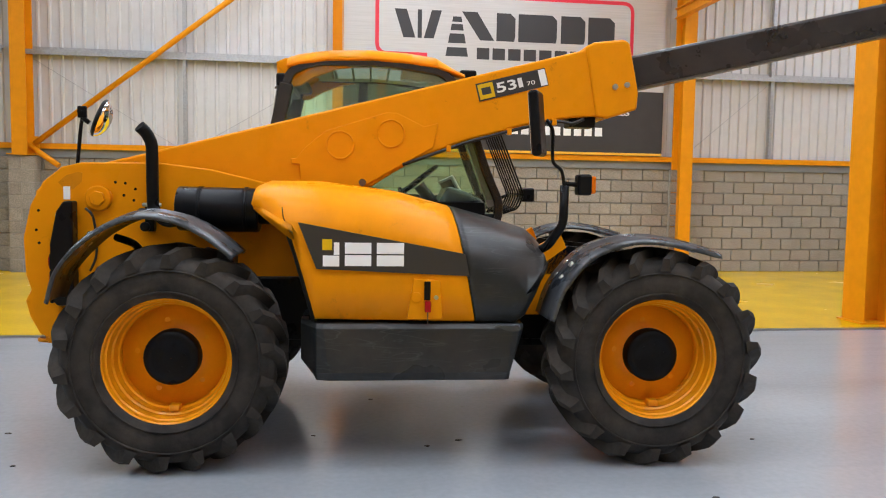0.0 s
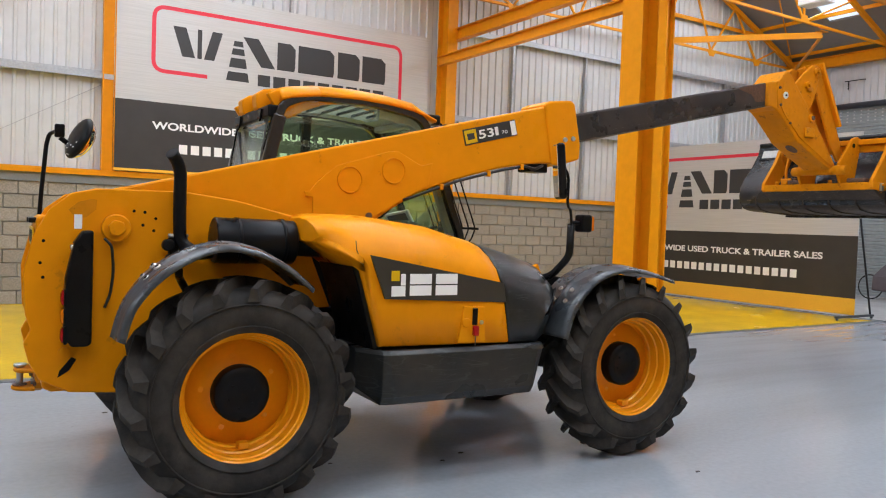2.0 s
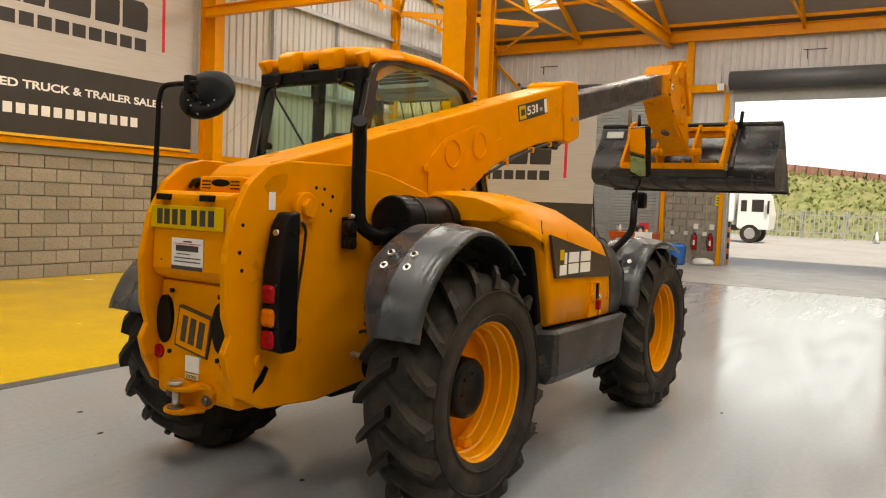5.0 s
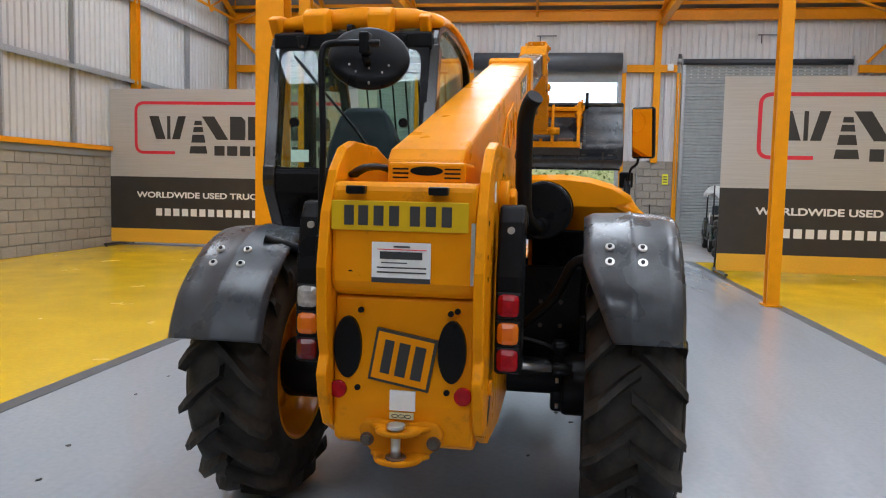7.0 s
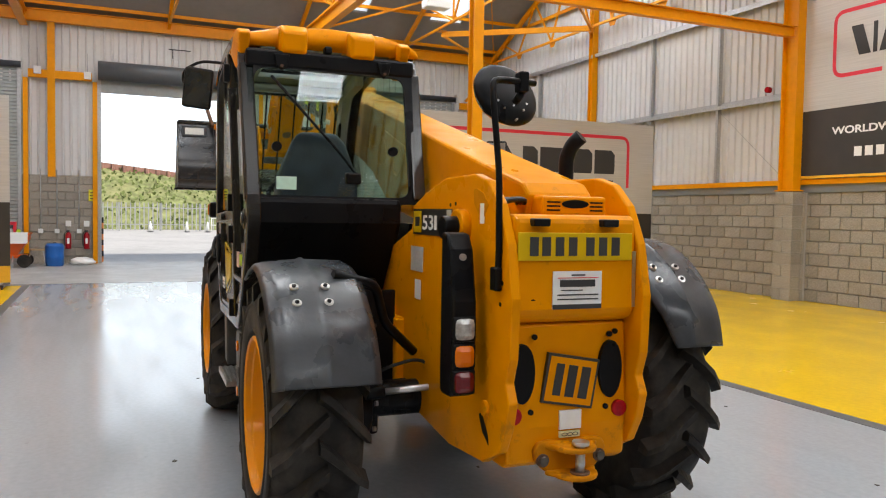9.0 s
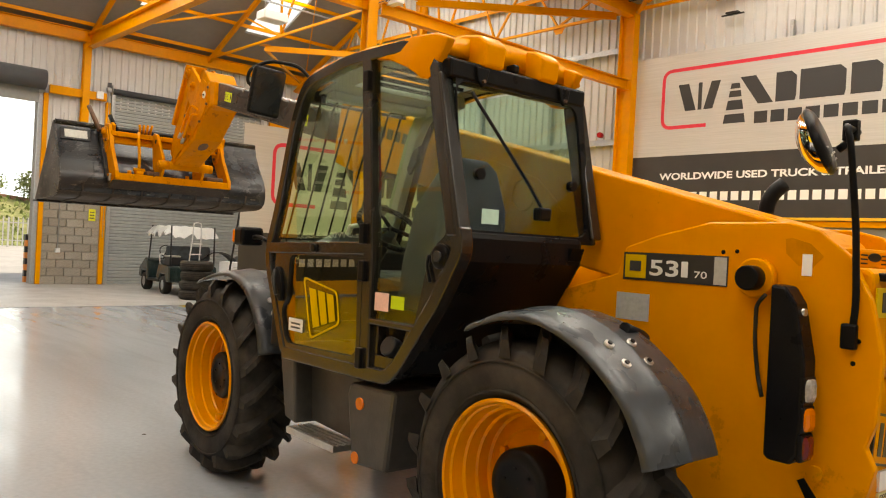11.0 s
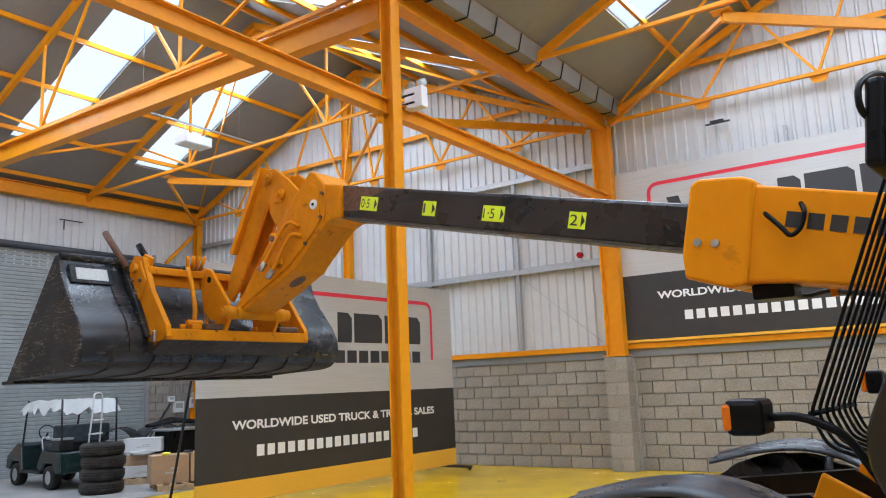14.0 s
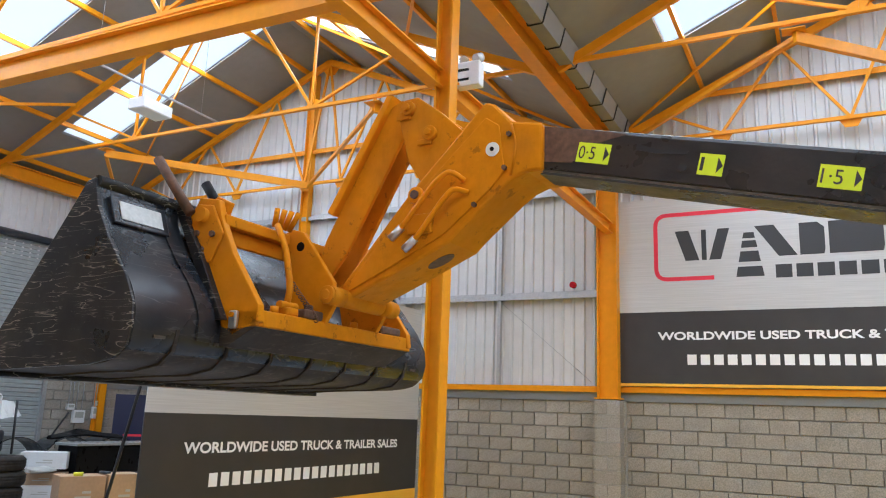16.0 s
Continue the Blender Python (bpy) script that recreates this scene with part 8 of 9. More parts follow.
def banner(m, W, label, standing):
    """A printed banner in the plane of m's x (along) and y (up); its front is m's z."""
    b = base("banner", m, label, "banner", "printed wall banners")
    k = W / 6.38
    H = 3.56
    part_box("silver_field", (0, W, 1.535, H, -0.012, 0.0), M_SILVER, b, "brushed silver printed upper field")
    part_box("black_field", (0, W, 0.32, 1.535, -0.012, 0.0), M_BLACKPRINT, b, "charcoal printed lower field")
    part_box("amber_strip", (0, W, 0.0 if standing else 0.27, 0.32, -0.012, 0.004), M_GOLDSTRIP, b, "amber strip along the bottom edge")
    T = lambda x: (x - 0.95) * k
    Z = lambda z: z - 2.08
    up = Matrix.Translation((0, 0, 0.0012))
    # red open frame with rounded corners
    bm = bmesh.new()
    pts = [(T(2.56), Z(4.18), 0), (T(1.60), Z(4.18), 0), (T(1.60), Z(5.32), 0), (T(6.63), Z(5.32), 0), (T(6.63), Z(4.19), 0)]
    path = rounded_path(pts, 0.2, 6)
    lo, hi = [], []
    for i, p in enumerate(path):
        d = (path[min(i + 1, len(path) - 1)] - path[max(i - 1, 0)]).normalized()
        n = Vector((-d.y, d.x, 0)) * 0.036
        lo.append(bm.verts.new(p + n + Vector((0, 0, 0.003))))
        hi.append(bm.verts.new(p - n + Vector((0, 0, 0.003))))
    for i in range(len(path) - 1):
        bm.faces.new((lo[i], lo[i + 1], hi[i + 1], hi[i]))
    part("red_frame", bm, M_REDINK, b, "open red line frame with rounded corners")
    # name mark as plain shapes
    z0, z1 = Z(4.49), Z(5.02)
    sh = lambda pts, mt=M_DARKINK, nm="mark_shape": flat(nm, pts, b, up, mt)
    w = lambda x0, x1, s0, s1: [(T(x0), z0), (T(x1), z0), (T(x1 + s1), z1), (T(x0 + s0), z1)]
    for x0, x1, sl in ((2.10, 2.33, -0.17), (2.37, 2.45, 0.0), (2.49, 2.68, 0.15)):
        sh([(T(x0), z0), (T(x1), z0), (T(x1 + sl), z1), (T(x0 + sl), z1)])
    for za, zb in ((4.17, 4.34), (4.42, 4.60), (4.66, 4.78), (4.82, 4.92)):
        wa, wb = 0.30 * (5.35 - za), 0.30 * (5.35 - zb)
        sh([(T(3.13 - wa * 0.62), Z(za)), (T(3.13 + wa * 0.62), Z(za)), (T(3.13 + wb * 0.62), Z(zb)), (T(3.13 - wb * 0.62), Z(zb))])
    sh([(T(3.58), z0), (T(3.86), z0), (T(3.52), z1), (T(3.22), z1)])
    for x0, x1 in ((3.90, 4.27), (4.33, 5.10), (5.18, 5.67), (5.73, 6.27)):
        sh([(T(x0), z0), (T(x1 - 0.02), z0), (T(x1), Z(4.58)), (T(x1), Z(4.93)), (T(x1 - 0.10), z1), (T(x0), z1)])
    bars("mark_bar", b, up, T(3.52), T(6.30), Z(4.13), Z(4.35), 9, M_DARKINK, 0.2)
    letters("slogan", "WORLDWIDE USED TRUCK & TRAILER SALES", 0.128, M_WHITEINK, b, Matrix.Translation((T(1.60), Z(3.137), 0.0)), 0.003, "white lettering", (6.63 - 1.60) * k, 0.03)
    bars("address_bar", b, up, T(2.08), T(6.14), Z(2.715), Z(2.885), 19, M_WHITEINK, 0.3)
    if standing:
        for u in (0.04, W / 2, W - 0.04):
            part_tube("stand_upright", [(u, 0.02, -0.03), (u, H - 0.02, -0.03)], 0.022, M_BLACKTUBE, b, "black tube upright", 8)
        part_tube("stand_rail", [(0.04, H - 0.03, -0.03), (W - 0.04, H - 0.03, -0.03)], 0.02, M_BLACKTUBE, b, "", 8)
        for u in (0.10, W - 0.10):
            part_tube("stand_strut", [(u, 2.6, -0.04), (u, -0.02, -0.75)], 0.02, M_BLACKTUBE, b, "black diagonal strut", 8)
            part_box("stand_foot", (u - 0.03, u + 0.03, -0.06, -0.015, -0.85, 0.45), M_BLACKTUBE, b, "black steel foot bar", 0.008)
            for zz in (-0.80, 0.40):
                part_cyl("castor", (u - 0.015, -0.075, zz), (u + 0.015, -0.075, zz), 0.027, M_BLACKTUBE, b, "small black castor", 12)
    return b


def wall_matrix(origin, along):
    """Plane with x along the wall and y up."""
    a = Vector(along).normalized()
    up = Vector((0, 0, 1))
    m = Matrix((a, up, a.cross(up))).transposed().to_4x4()
    m.translation = origin
    return m


banner(wall_matrix((0.95, YA - 0.138, 2.07), (1, 0, 0)), 6.38, "large silver and charcoal printed banner on the cladding", False)
banner(wall_matrix((7.36, YB + 0.138, 2.07), (-1, 0, 0)), 6.38, "large silver and charcoal printed banner on the cladding", False)
banner(wall_matrix((13.37, 9.72, 0.105), (0, -1, 0)), 6.36, "silver and charcoal banner on a black castor stand", True)
banner(wall_matrix((11.20, -3.62, 0.105), (-0.03, -1, 0)), 6.28, "silver and charcoal banner on a black castor stand", True)
for xx, yy in ((5.1, YA - 0.16), (5.3, YB + 0.16)):
    b = base("wall_fixing", pose(xx, yy, 6.22), "small dark bar fixing above the banner", "fixing", "wall fixings")
    part_box("bar", (-0.22, 0.22, -0.02, 0.02, -0.012, 0.012), M_BLACKTUBE, b)
    part_box("bracket", (-0.12, 0.12, -0.04, 0.06, 0.012, 0.045), M_BLACKTUBE, b)

# ---------- hall fittings ----------
M_WHITEBOX = material("white_painted_steel", (0.72, 0.73, 0.73), 0.4, 0, grain=0.04)
M_FLOODGLASS = material("flood_lamp_glass", (0.6, 0.6, 0.58), 0.15, 0.3)
for lx, ly in ((14.2, -5.75), (14.2, 5.0)):
    lf = base("ceiling_lamp", pose(lx, ly, 6.58), "white box ceiling lamp hung from a grey conduit", "ceiling lamp", "box ceiling lamps")
    part_box("housing", (-0.19, 0.19, -0.31, 0.31, 0.0, 0.19), M_WHITEBOX, lf, "", 0.012)
    part_box("diffuser", (-0.17, 0.17, -0.29, 0.29, -0.008, 0.0), M_STICKER, lf, "pale diffuser")
    for s in (-1, 1):
        part_cyl("hanger", (0, s * 0.2, 0.19), (0, s * 0.2, 0.42), 0.006, M_GALV, lf, "", 6)
    part_cyl("conduit", (0, -1.65, 0.43), (0, 1.25, 0.43), 0.022, M_GALV, lf, "grey conduit", 8)
    for s in (-1, 1):
        part_cyl("suspension_wire", (0, s * 1.15, 0.43), (0, s * 1.15, roof_z(lx) - 6.57), 0.004, M_GALV, lf, "thin steel suspension wire", 6)
fl = base("flood_lamp", pose(7.34, -3.92, 5.30), "white twin-head emergency flood lamp strapped to a column", "flood lamp")
part_box("box", (-0.14, 0.14, -0.13, 0.0, -0.12, 0.16), M_WHITEBOX, fl, "white battery box", 0.012)
for s in (-1, 1):
    part_cyl("lamp_head", (s * 0.07, -0.05, 0.20), (s * 0.10, -0.12, 0.24), 0.05, M_FLOODGLASS, fl, "round lamp head", 16, r2=0.055)
part_box("strap", (-0.02, 0.36, -0.01, 0.0, 0.05, 0.08), M_BLACKTUBE, fl)
part_box("strap", (-0.02, 0.36, -0.01, 0.0, -0.06, -0.03), M_BLACKTUBE, fl)
rs = base("alarm_sounder", pose(8.2, YB + 0.16, 4.14), "small red alarm sounder on the sheeting rail", "alarm")
part_cyl("body", (0, -0.04, 0), (0, 0.06, 0), 0.06, M_LENSRED, rs, "", 16, 0.01)
for yy, zz in ((2.12, 5.2), (-3.95, 5.2), (3.35, 5.25)):
    jb = base("junction_box", pose(XF - 0.19, yy, zz), "small white junction box on the rail", "junction box", "junction boxes")
    part_box("box", (-0.04, 0.02, -0.09, 0.09, -0.1, 0.1), M_WHITEBOX, jb, "", 0.008)
    part_cyl("conduit", (0, 0, 0.1), (0, 0, 0.6), 0.012, M_GALV, jb, "", 6)
for yy in (2.9, 2.35, 3.3, -3.1):
    cd = base("conduit", pose(XF - 0.055, yy, 0), "grey cable conduit down the block wall", "conduit", "wall conduits")
    part_cyl("pipe", (0, 0, 0.95), (0, 0, 2.6 if yy > 0 else 4.6), 0.014, M_GALV, cd, "", 6)
    part_box("socket_box", (-0.05, 0.02, -0.06, 0.06, 0.85, 0.97), M_WHITEBOX, cd, "white socket box", 0.006)
for zz, yy in ((6.1, 7.6), (6.15, -0.3), (6.15, -6.7)):
    cw = base("chain_bracket", pose(XF - 0.05, yy, zz), "thin dark bracket on the cladding above a door", "bracket", "door brackets")
    part_box("bar", (-0.03, 0.0, -0.3, 0.3, -0.012, 0.012), M_BLACKTUBE, cw)
    for u in (-0.25, 0.25):
        part_cyl("wall_plug", (-0.01, u, 0.0), (0.075, u, 0.0), 0.008, M_BLACKTUBE, cw, "", 6)
    part_box("tab", (-0.03, 0.0, 0.18, 0.2, -0.25, 0.0), M_BLACKTUBE, cw)
M_SIGNYEL = material("yellow_sign", (0.75, 0.72, 0.03), 0.4)
for yy in (2.02, -3.95):
    sg = base("safety_sign", pose(XF - 0.035, yy, 1.75), "small yellow safety sign on the block wall", "sign", "safety signs")
    part_box("board", (-0.006, 0.0, -0.09, 0.09, 0.0, 0.32), M_SIGNYEL, sg)
    for k in range(3):
        part_box("sign_bar", (-0.008, -0.006, -0.06, 0.06, 0.06 + k * 0.08, 0.09 + k * 0.08), M_DARKINK, sg)
for yy in (2.62, 2.16):
    ex = base("fire_extinguisher", pose(XF - 0.14, yy, 0.42), "red fire extinguisher hung on the block wall", "fire extinguisher", "fire extinguishers")
    bm = bmesh.new()
    cyl(bm, (0, 0, 0.0), (0, 0, 0.40), 0.075, 20)
    cyl(bm, (0, 0, 0.40), (0, 0, 0.46), 0.075, 20, 0.03)
    part("cylinder", bm, M_LENSRED, ex, "", 0.01)
    part_box("valve", (-0.03, 0.03, -0.03, 0.05, 0.46, 0.52), M_BLACKTUBE, ex, "black valve", 0.006)
    part_tube("hose", [(0, 0.04, 0.49), (-0.02, 0.10, 0.42), (-0.02, 0.10, 0.15), (-0.02, 0.08, 0.08)], 0.012, M_BLACKTUBE, ex, "black hose", 6)
    part_box("label_band", (-0.078, -0.07, -0.03, 0.03, 0.15, 0.30), M_STICKER, ex, "white label")
    part_box("notice", (0.08, 0.10, -0.07, 0.07, 0.62, 0.78), M_STICKER, ex, "white notice above")

# ---------- orange spreader trolley and things near it ----------
M_ORANGE = material("orange_red_paint", (0.80, 0.13, 0.012), 0.35, 0, grain=0.06, stain=0.3)
tr = base("hopper_trolley", pose(19.25, 4.15, 0, 0, 0, 90), "orange steel hopper trolley with clutter on top", "trolley")
bm = bmesh.new()
loft(bm, [[(-0.38, -0.22, 0.32), (0.38, -0.22, 0.32), (0.38, 0.22, 0.32), (-0.38, 0.22, 0.32)], [(-0.66, -0.36, 0.72), (0.66, -0.36, 0.72), (0.66, 0.36, 0.72), (-0.66, 0.36, 0.72)],
          [(-0.67, -0.37, 0.86), (0.67, -0.37, 0.86), (0.67, 0.37, 0.86), (-0.67, 0.37, 0.86)]], smooth=False)
part("hopper", bm, M_ORANGE, tr, "tapered orange hopper", 0.01)
part_box("hopper_rim", (-0.70, 0.70, -0.40, 0.40, 0.85, 0.885), M_ORANGE, tr, "", 0.006)
part_box("chassis", (-0.6, 0.6, -0.26, 0.26, 0.24, 0.32), M_ORANGE, tr, "", 0.01)
for sx in (-1, 1):
    for sy in (-1, 1):
        part_cyl("trolley_wheel", (sx * 0.56, sy * 0.30, 0.17), (sx * 0.56, sy * 0.38, 0.17), 0.165, M_RUBBER, tr, "black trolley wheel", 20)
part_tube("drawbar", [(-0.3, 0.3, 0.28), (-0.32, 0.62, 0.16), (-0.32, 0.66, 0.02)], 0.02, M_GALV, tr, "grey drawbar", 8)
cb = base("plastic_bucket", pose(19.2, 4.0, 0.886), "black plastic bucket standing on the trolley", "bucket")
part_cyl("pail", (0, 0, 0), (0, 0, 0.2), 0.11, M_BLACKTUBE, cb, "", 18, 0.0, 0.15)
rbx = base("red_crate", pose(19.42, 3.93, 0.886), "dull red plastic crate on the trolley", "crate")
part_box("crate", (-0.12, 0.12, -0.12, 0.12, 0, 0.28), M_REDINK, rbx, "", 0.01)
tw = base("white_rag", pose(18.84, 3.75, 0.886), "white rag hanging over the trolley edge", "rag")
bm = bmesh.new()
prism(bm, [(0.16, 0.01), (-0.02, 0.012), (-0.04, -0.26), (-0.055, -0.26), (-0.032, 0.022), (0.16, 0.018)], -0.25, 0.25, "y")
part("cloth", bm, M_STICKER, tw)
for dx, dy, h, r, mt in ((18.95, 4.5, 0.22, 0.04, M_STICKER), (19.05, 4.62, 0.16, 0.05, M_GREYTRIM), (19.0, 3.9, 0.12, 0.06, M_GALV), (18.98, 3.72, 0.10, 0.05, M_STICKGREEN)):
    bt = base("bottle", pose(dx, dy, 0.886), "small plastic bottle on the trolley", "bottle", "bottles on the trolley")
    bm = bmesh.new()
    cyl(bm, (0, 0, 0), (0, 0, h * 0.7), r, 14)
    cyl(bm, (0, 0, h * 0.7), (0, 0, h), r, 14, r * 0.4)
    part("flask", bm, mt, bt)
M_BLUE = material("blue_plastic_drum", (0.012, 0.13, 0.48), 0.35, 0, grain=0.05)
dr = base("plastic_drum", pose(19.45, 2.92, 0), "blue plastic drum standing on the concrete floor", "drum")
bm = bmesh.new()
lp = [(0.20, 0.0), (0.225, 0.03), (0.225, 0.22), (0.232, 0.24), (0.225, 0.26), (0.225, 0.50), (0.232, 0.52), (0.215, 0.56), (0.19, 0.60), (0.10, 0.61), (0.001, 0.61)]
rings = [[bm.verts.new((r * math.cos(t), r * math.sin(t), z)) for t in np.linspace(0, 2 * math.pi, 24, endpoint=False)] for r, z in lp]
for a, b in zip(rings, rings[1:]):
    for i in range(24):
        f = bm.faces.new((a[i], a[(i + 1) % 24], b[(i + 1) % 24], b[i]))
        f.smooth = True
part("drum_body", bm, M_BLUE, dr)
part_cyl("bung", (0.1, 0, 0.60), (0.1, 0, 0.63), 0.04, M_BLACKTUBE, dr, "black bung", 12)
M_WOOD = material("pale_pine", (0.48, 0.33, 0.18), 0.65, 0, grain=0.15, grain_scale=12, stain=0.3)
M_CARD = material("cardboard", (0.46, 0.31, 0.19), 0.8, 0, grain=0.06, grain_scale=20, stain=0.2, stain_scale=3, vary=0.1)
st = base("step_stool", pose(19.45, 3.33, 0, 0, 0, 90), "small pale folding step stool", "stool")
part_box("tread", (-0.18, 0.18, -0.12, 0.12, 0.42, 0.46), M_WOOD, st, "", 0.006)
for sx in (-1, 1):
    for sy in (-1, 1):
        part_cyl("leg", (sx * 0.15, sy * 0.08, 0.42), (sx * 0.2, sy * 0.22, 0.0), 0.014, M_GALV, st, "", 8)


def crumple(name, loc, size, mat, label, category, seed):
    b = base(name, pose(*loc), label, category)
    r = random.Random(seed)
    bm = bmesh.new()
    bmesh.ops.create_icosphere(bm, subdivisions=3, radius=1.0)
    for v in bm.verts:
        n = noise.noise(v.co * 2.3 + Vector((seed, 0, 0))) * 0.35 + noise.noise(v.co * 6 + Vector((0, seed, 0))) * 0.15
        v.co = Vector((v.co.x * size[0], v.co.y * size[1], max(0, (v.co.z + 0.75) / 1.75) * size[2])) * (1 + n)
        v.co.z = max(v.co.z, 0.0)
    for f in bm.faces:
        f.smooth = True
    part("bundle", bm, mat, b)
    return b


crumple("crumpled_sheet", (19.75, 2.25, 0.004), (0.16, 0.32, 0.2), M_STICKER, "crumpled white plastic sheet on the floor", "sheet", 3)
M_TARP = material("purple_grey_tarpaulin", (0.14, 0.11, 0.115), 0.7, 0, grain=0.1, stain=0.4, stain_scale=4, bump=0.2)
bi = base("covered_bicycle", pose(19.2, 5.75, 0, 0, 0, 90), "bicycle under a dull purple-grey cover", "bicycle")
for sx in (-0.52, 0.52):
    bm = bmesh.new()
    lathe(bm, [(0.31, -0.02), (0.335, 0.0), (0.31, 0.02), (0.30, 0.0)], (sx, 0, 0.335), 28, 1, True)
    part("bicycle_wheel", bm, M_RUBBER, bi, "black bicycle tyre")
bm = bmesh.new()
loft(bm, [[(-0.60, -0.10, 0.20), (0.45, -0.10, 0.25), (0.45, 0.10, 0.25), (-0.60, 0.10, 0.20)], [(-0.55, -0.16, 0.6), (0.4, -0.16, 0.62), (0.4, 0.16, 0.62), (-0.55, 0.16, 0.6)],
          [(-0.4, -0.05, 0.98), (0.1, -0.04, 1.0), (0.1, 0.04, 1.0), (-0.4, 0.05, 0.98)]], smooth=False)
part("cover", bm, M_TARP, bi, "dull purple-grey fabric cover", 0.05, 3)

# ---------- golf cart, tyres, boxes ----------
M_GREENCART = material("dark_green_gelcoat", (0.010, 0.024, 0.024), 0.25, 0, coat=0.4)
gc = base("golf_cart", pose(17.0, -4.72, 0, 0, 0, -6), "dark green golf cart with a torn white roof cover", "golf cart")
for wx in (0.0, 1.62):
    for wy in (0.0, -1.0):
        w = base("cart_wheel")
        w.parent = gc
        bm = bmesh.new()
        lathe(bm, [(0.13, -0.09), (0.20, -0.10), (0.225, -0.07), (0.23, 0), (0.225, 0.07), (0.20, 0.10), (0.13, 0.09)], (wx, wy, 0.23), 28)
        part("tyre", bm, M_RUBBER, w, "black cart tyre")
        part_cyl("hub", (wx, wy - 0.085, 0.23), (wx, wy + 0.085, 0.23), 0.13, M_GALV, w, "grey hub", 20)
part_prism("rear_body", [(-0.55, 0.32), (-0.50, 0.72), (0.35, 0.74), (0.55, 0.42), (0.45, 0.34), (0.30, 0.36), (0.18, 0.50), (-0.18, 0.50), (-0.30, 0.32)], -1.1, 0.1, M_GREENCART, gc, label="dark green rear body", bevel=0.03)
part_prism("front_cowl", [(1.25, 0.30), (1.35, 0.80), (1.55, 0.86), (2.05, 0.60), (2.10, 0.34), (1.90, 0.32), (1.80, 0.50), (1.45, 0.50), (1.35, 0.30)], -1.1, 0.1, M_GREENCART, gc, label="dark green front cowl", bevel=0.03)
part_box("floor_pan", (0.40, 1.40, -1.08, 0.08, 0.28, 0.34), M_BLACKTUBE, gc)
part_box("seat", (-0.05, 0.45, -1.05, 0.05, 0.74, 0.86), M_SEAT, gc, "black bench seat", 0.04)
part_box("seat_back", (-0.15, -0.03, -1.05, 0.05, 0.86, 1.22), M_SEAT, gc, "black bench backrest", 0.04)
for px, qx in ((-0.45, -0.40), (1.42, 1.20)):
    for yy in (0.04, -1.04):
        part_cyl("roof_post", (px, yy, 0.75), (qx, yy, 1.72), 0.02, M_BLACKTUBE, gc, "black roof post", 8)
bm = bmesh.new()
nx, ny = 16, 12
vs = {}
rr = random.Random(5)
for i in range(nx + 1):
    for j in range(ny + 1):
        x, y = -0.38 + 1.72 * i / nx, -1.16 + 1.32 * j / ny
        edge = min(i, nx - i, j, ny - j)
        z = 1.70 + 0.03 * math.sin(i * 0.9) * math.sin(j * 1.1) - (0.14 + rr.uniform(0, 0.16) if edge == 0 else 0.02 if edge == 1 else 0)
        vs[i, j] = bm.verts.new((x, y, z))
for i in range(nx):
    for j in range(ny):
        f = bm.faces.new((vs[i, j], vs[i + 1, j], vs[i + 1, j + 1], vs[i, j + 1]))
        f.smooth = True
bmesh.ops.solidify(bm, geom=bm.faces[:], thickness=0.02)
part("roof_cover", bm, M_STICKER, gc, "torn white fabric roof cover")
bm = bmesh.new()
cen, u, w2 = Vector((0.98, -0.28, 1.05)), Vector((0, 1, 0)), Vector((0.45, 0, 0.89))
tube(bm, [cen + (u * math.cos(t) + w2 * math.sin(t)) * 0.17 for t in np.linspace(0, 2 * math.pi, 25)], 0.014, 6, 0.0)
part("steering_wheel", bm, M_BLACKTUBE, gc, "black steering wheel")
part_cyl("steering_column", (1.30, -0.28, 0.75), (0.98, -0.28, 1.05), 0.02, M_BLACKTUBE, gc, "", 8)
part_tube("seat_rail", [(0.35, 0.06, 0.74), (0.42, 0.06, 0.98), (0.10, 0.06, 1.0)], 0.016, M_STICKER, gc, "pale seat rail", 8)
bx = base("cool_box", pose(16.9, -4.78, 0.74), "black cool box with a pale lid on the cart", "cool box")
part_box("body", (-0.25, 0.06, -0.14, 0.14, 0.0, 0.2), M_BLACKTUBE, bx, "", 0.01)
part_box("lid", (-0.26, 0.07, -0.15, 0.15, 0.2, 0.24), M_GREYTRIM, bx, "pale lid", 0.01)


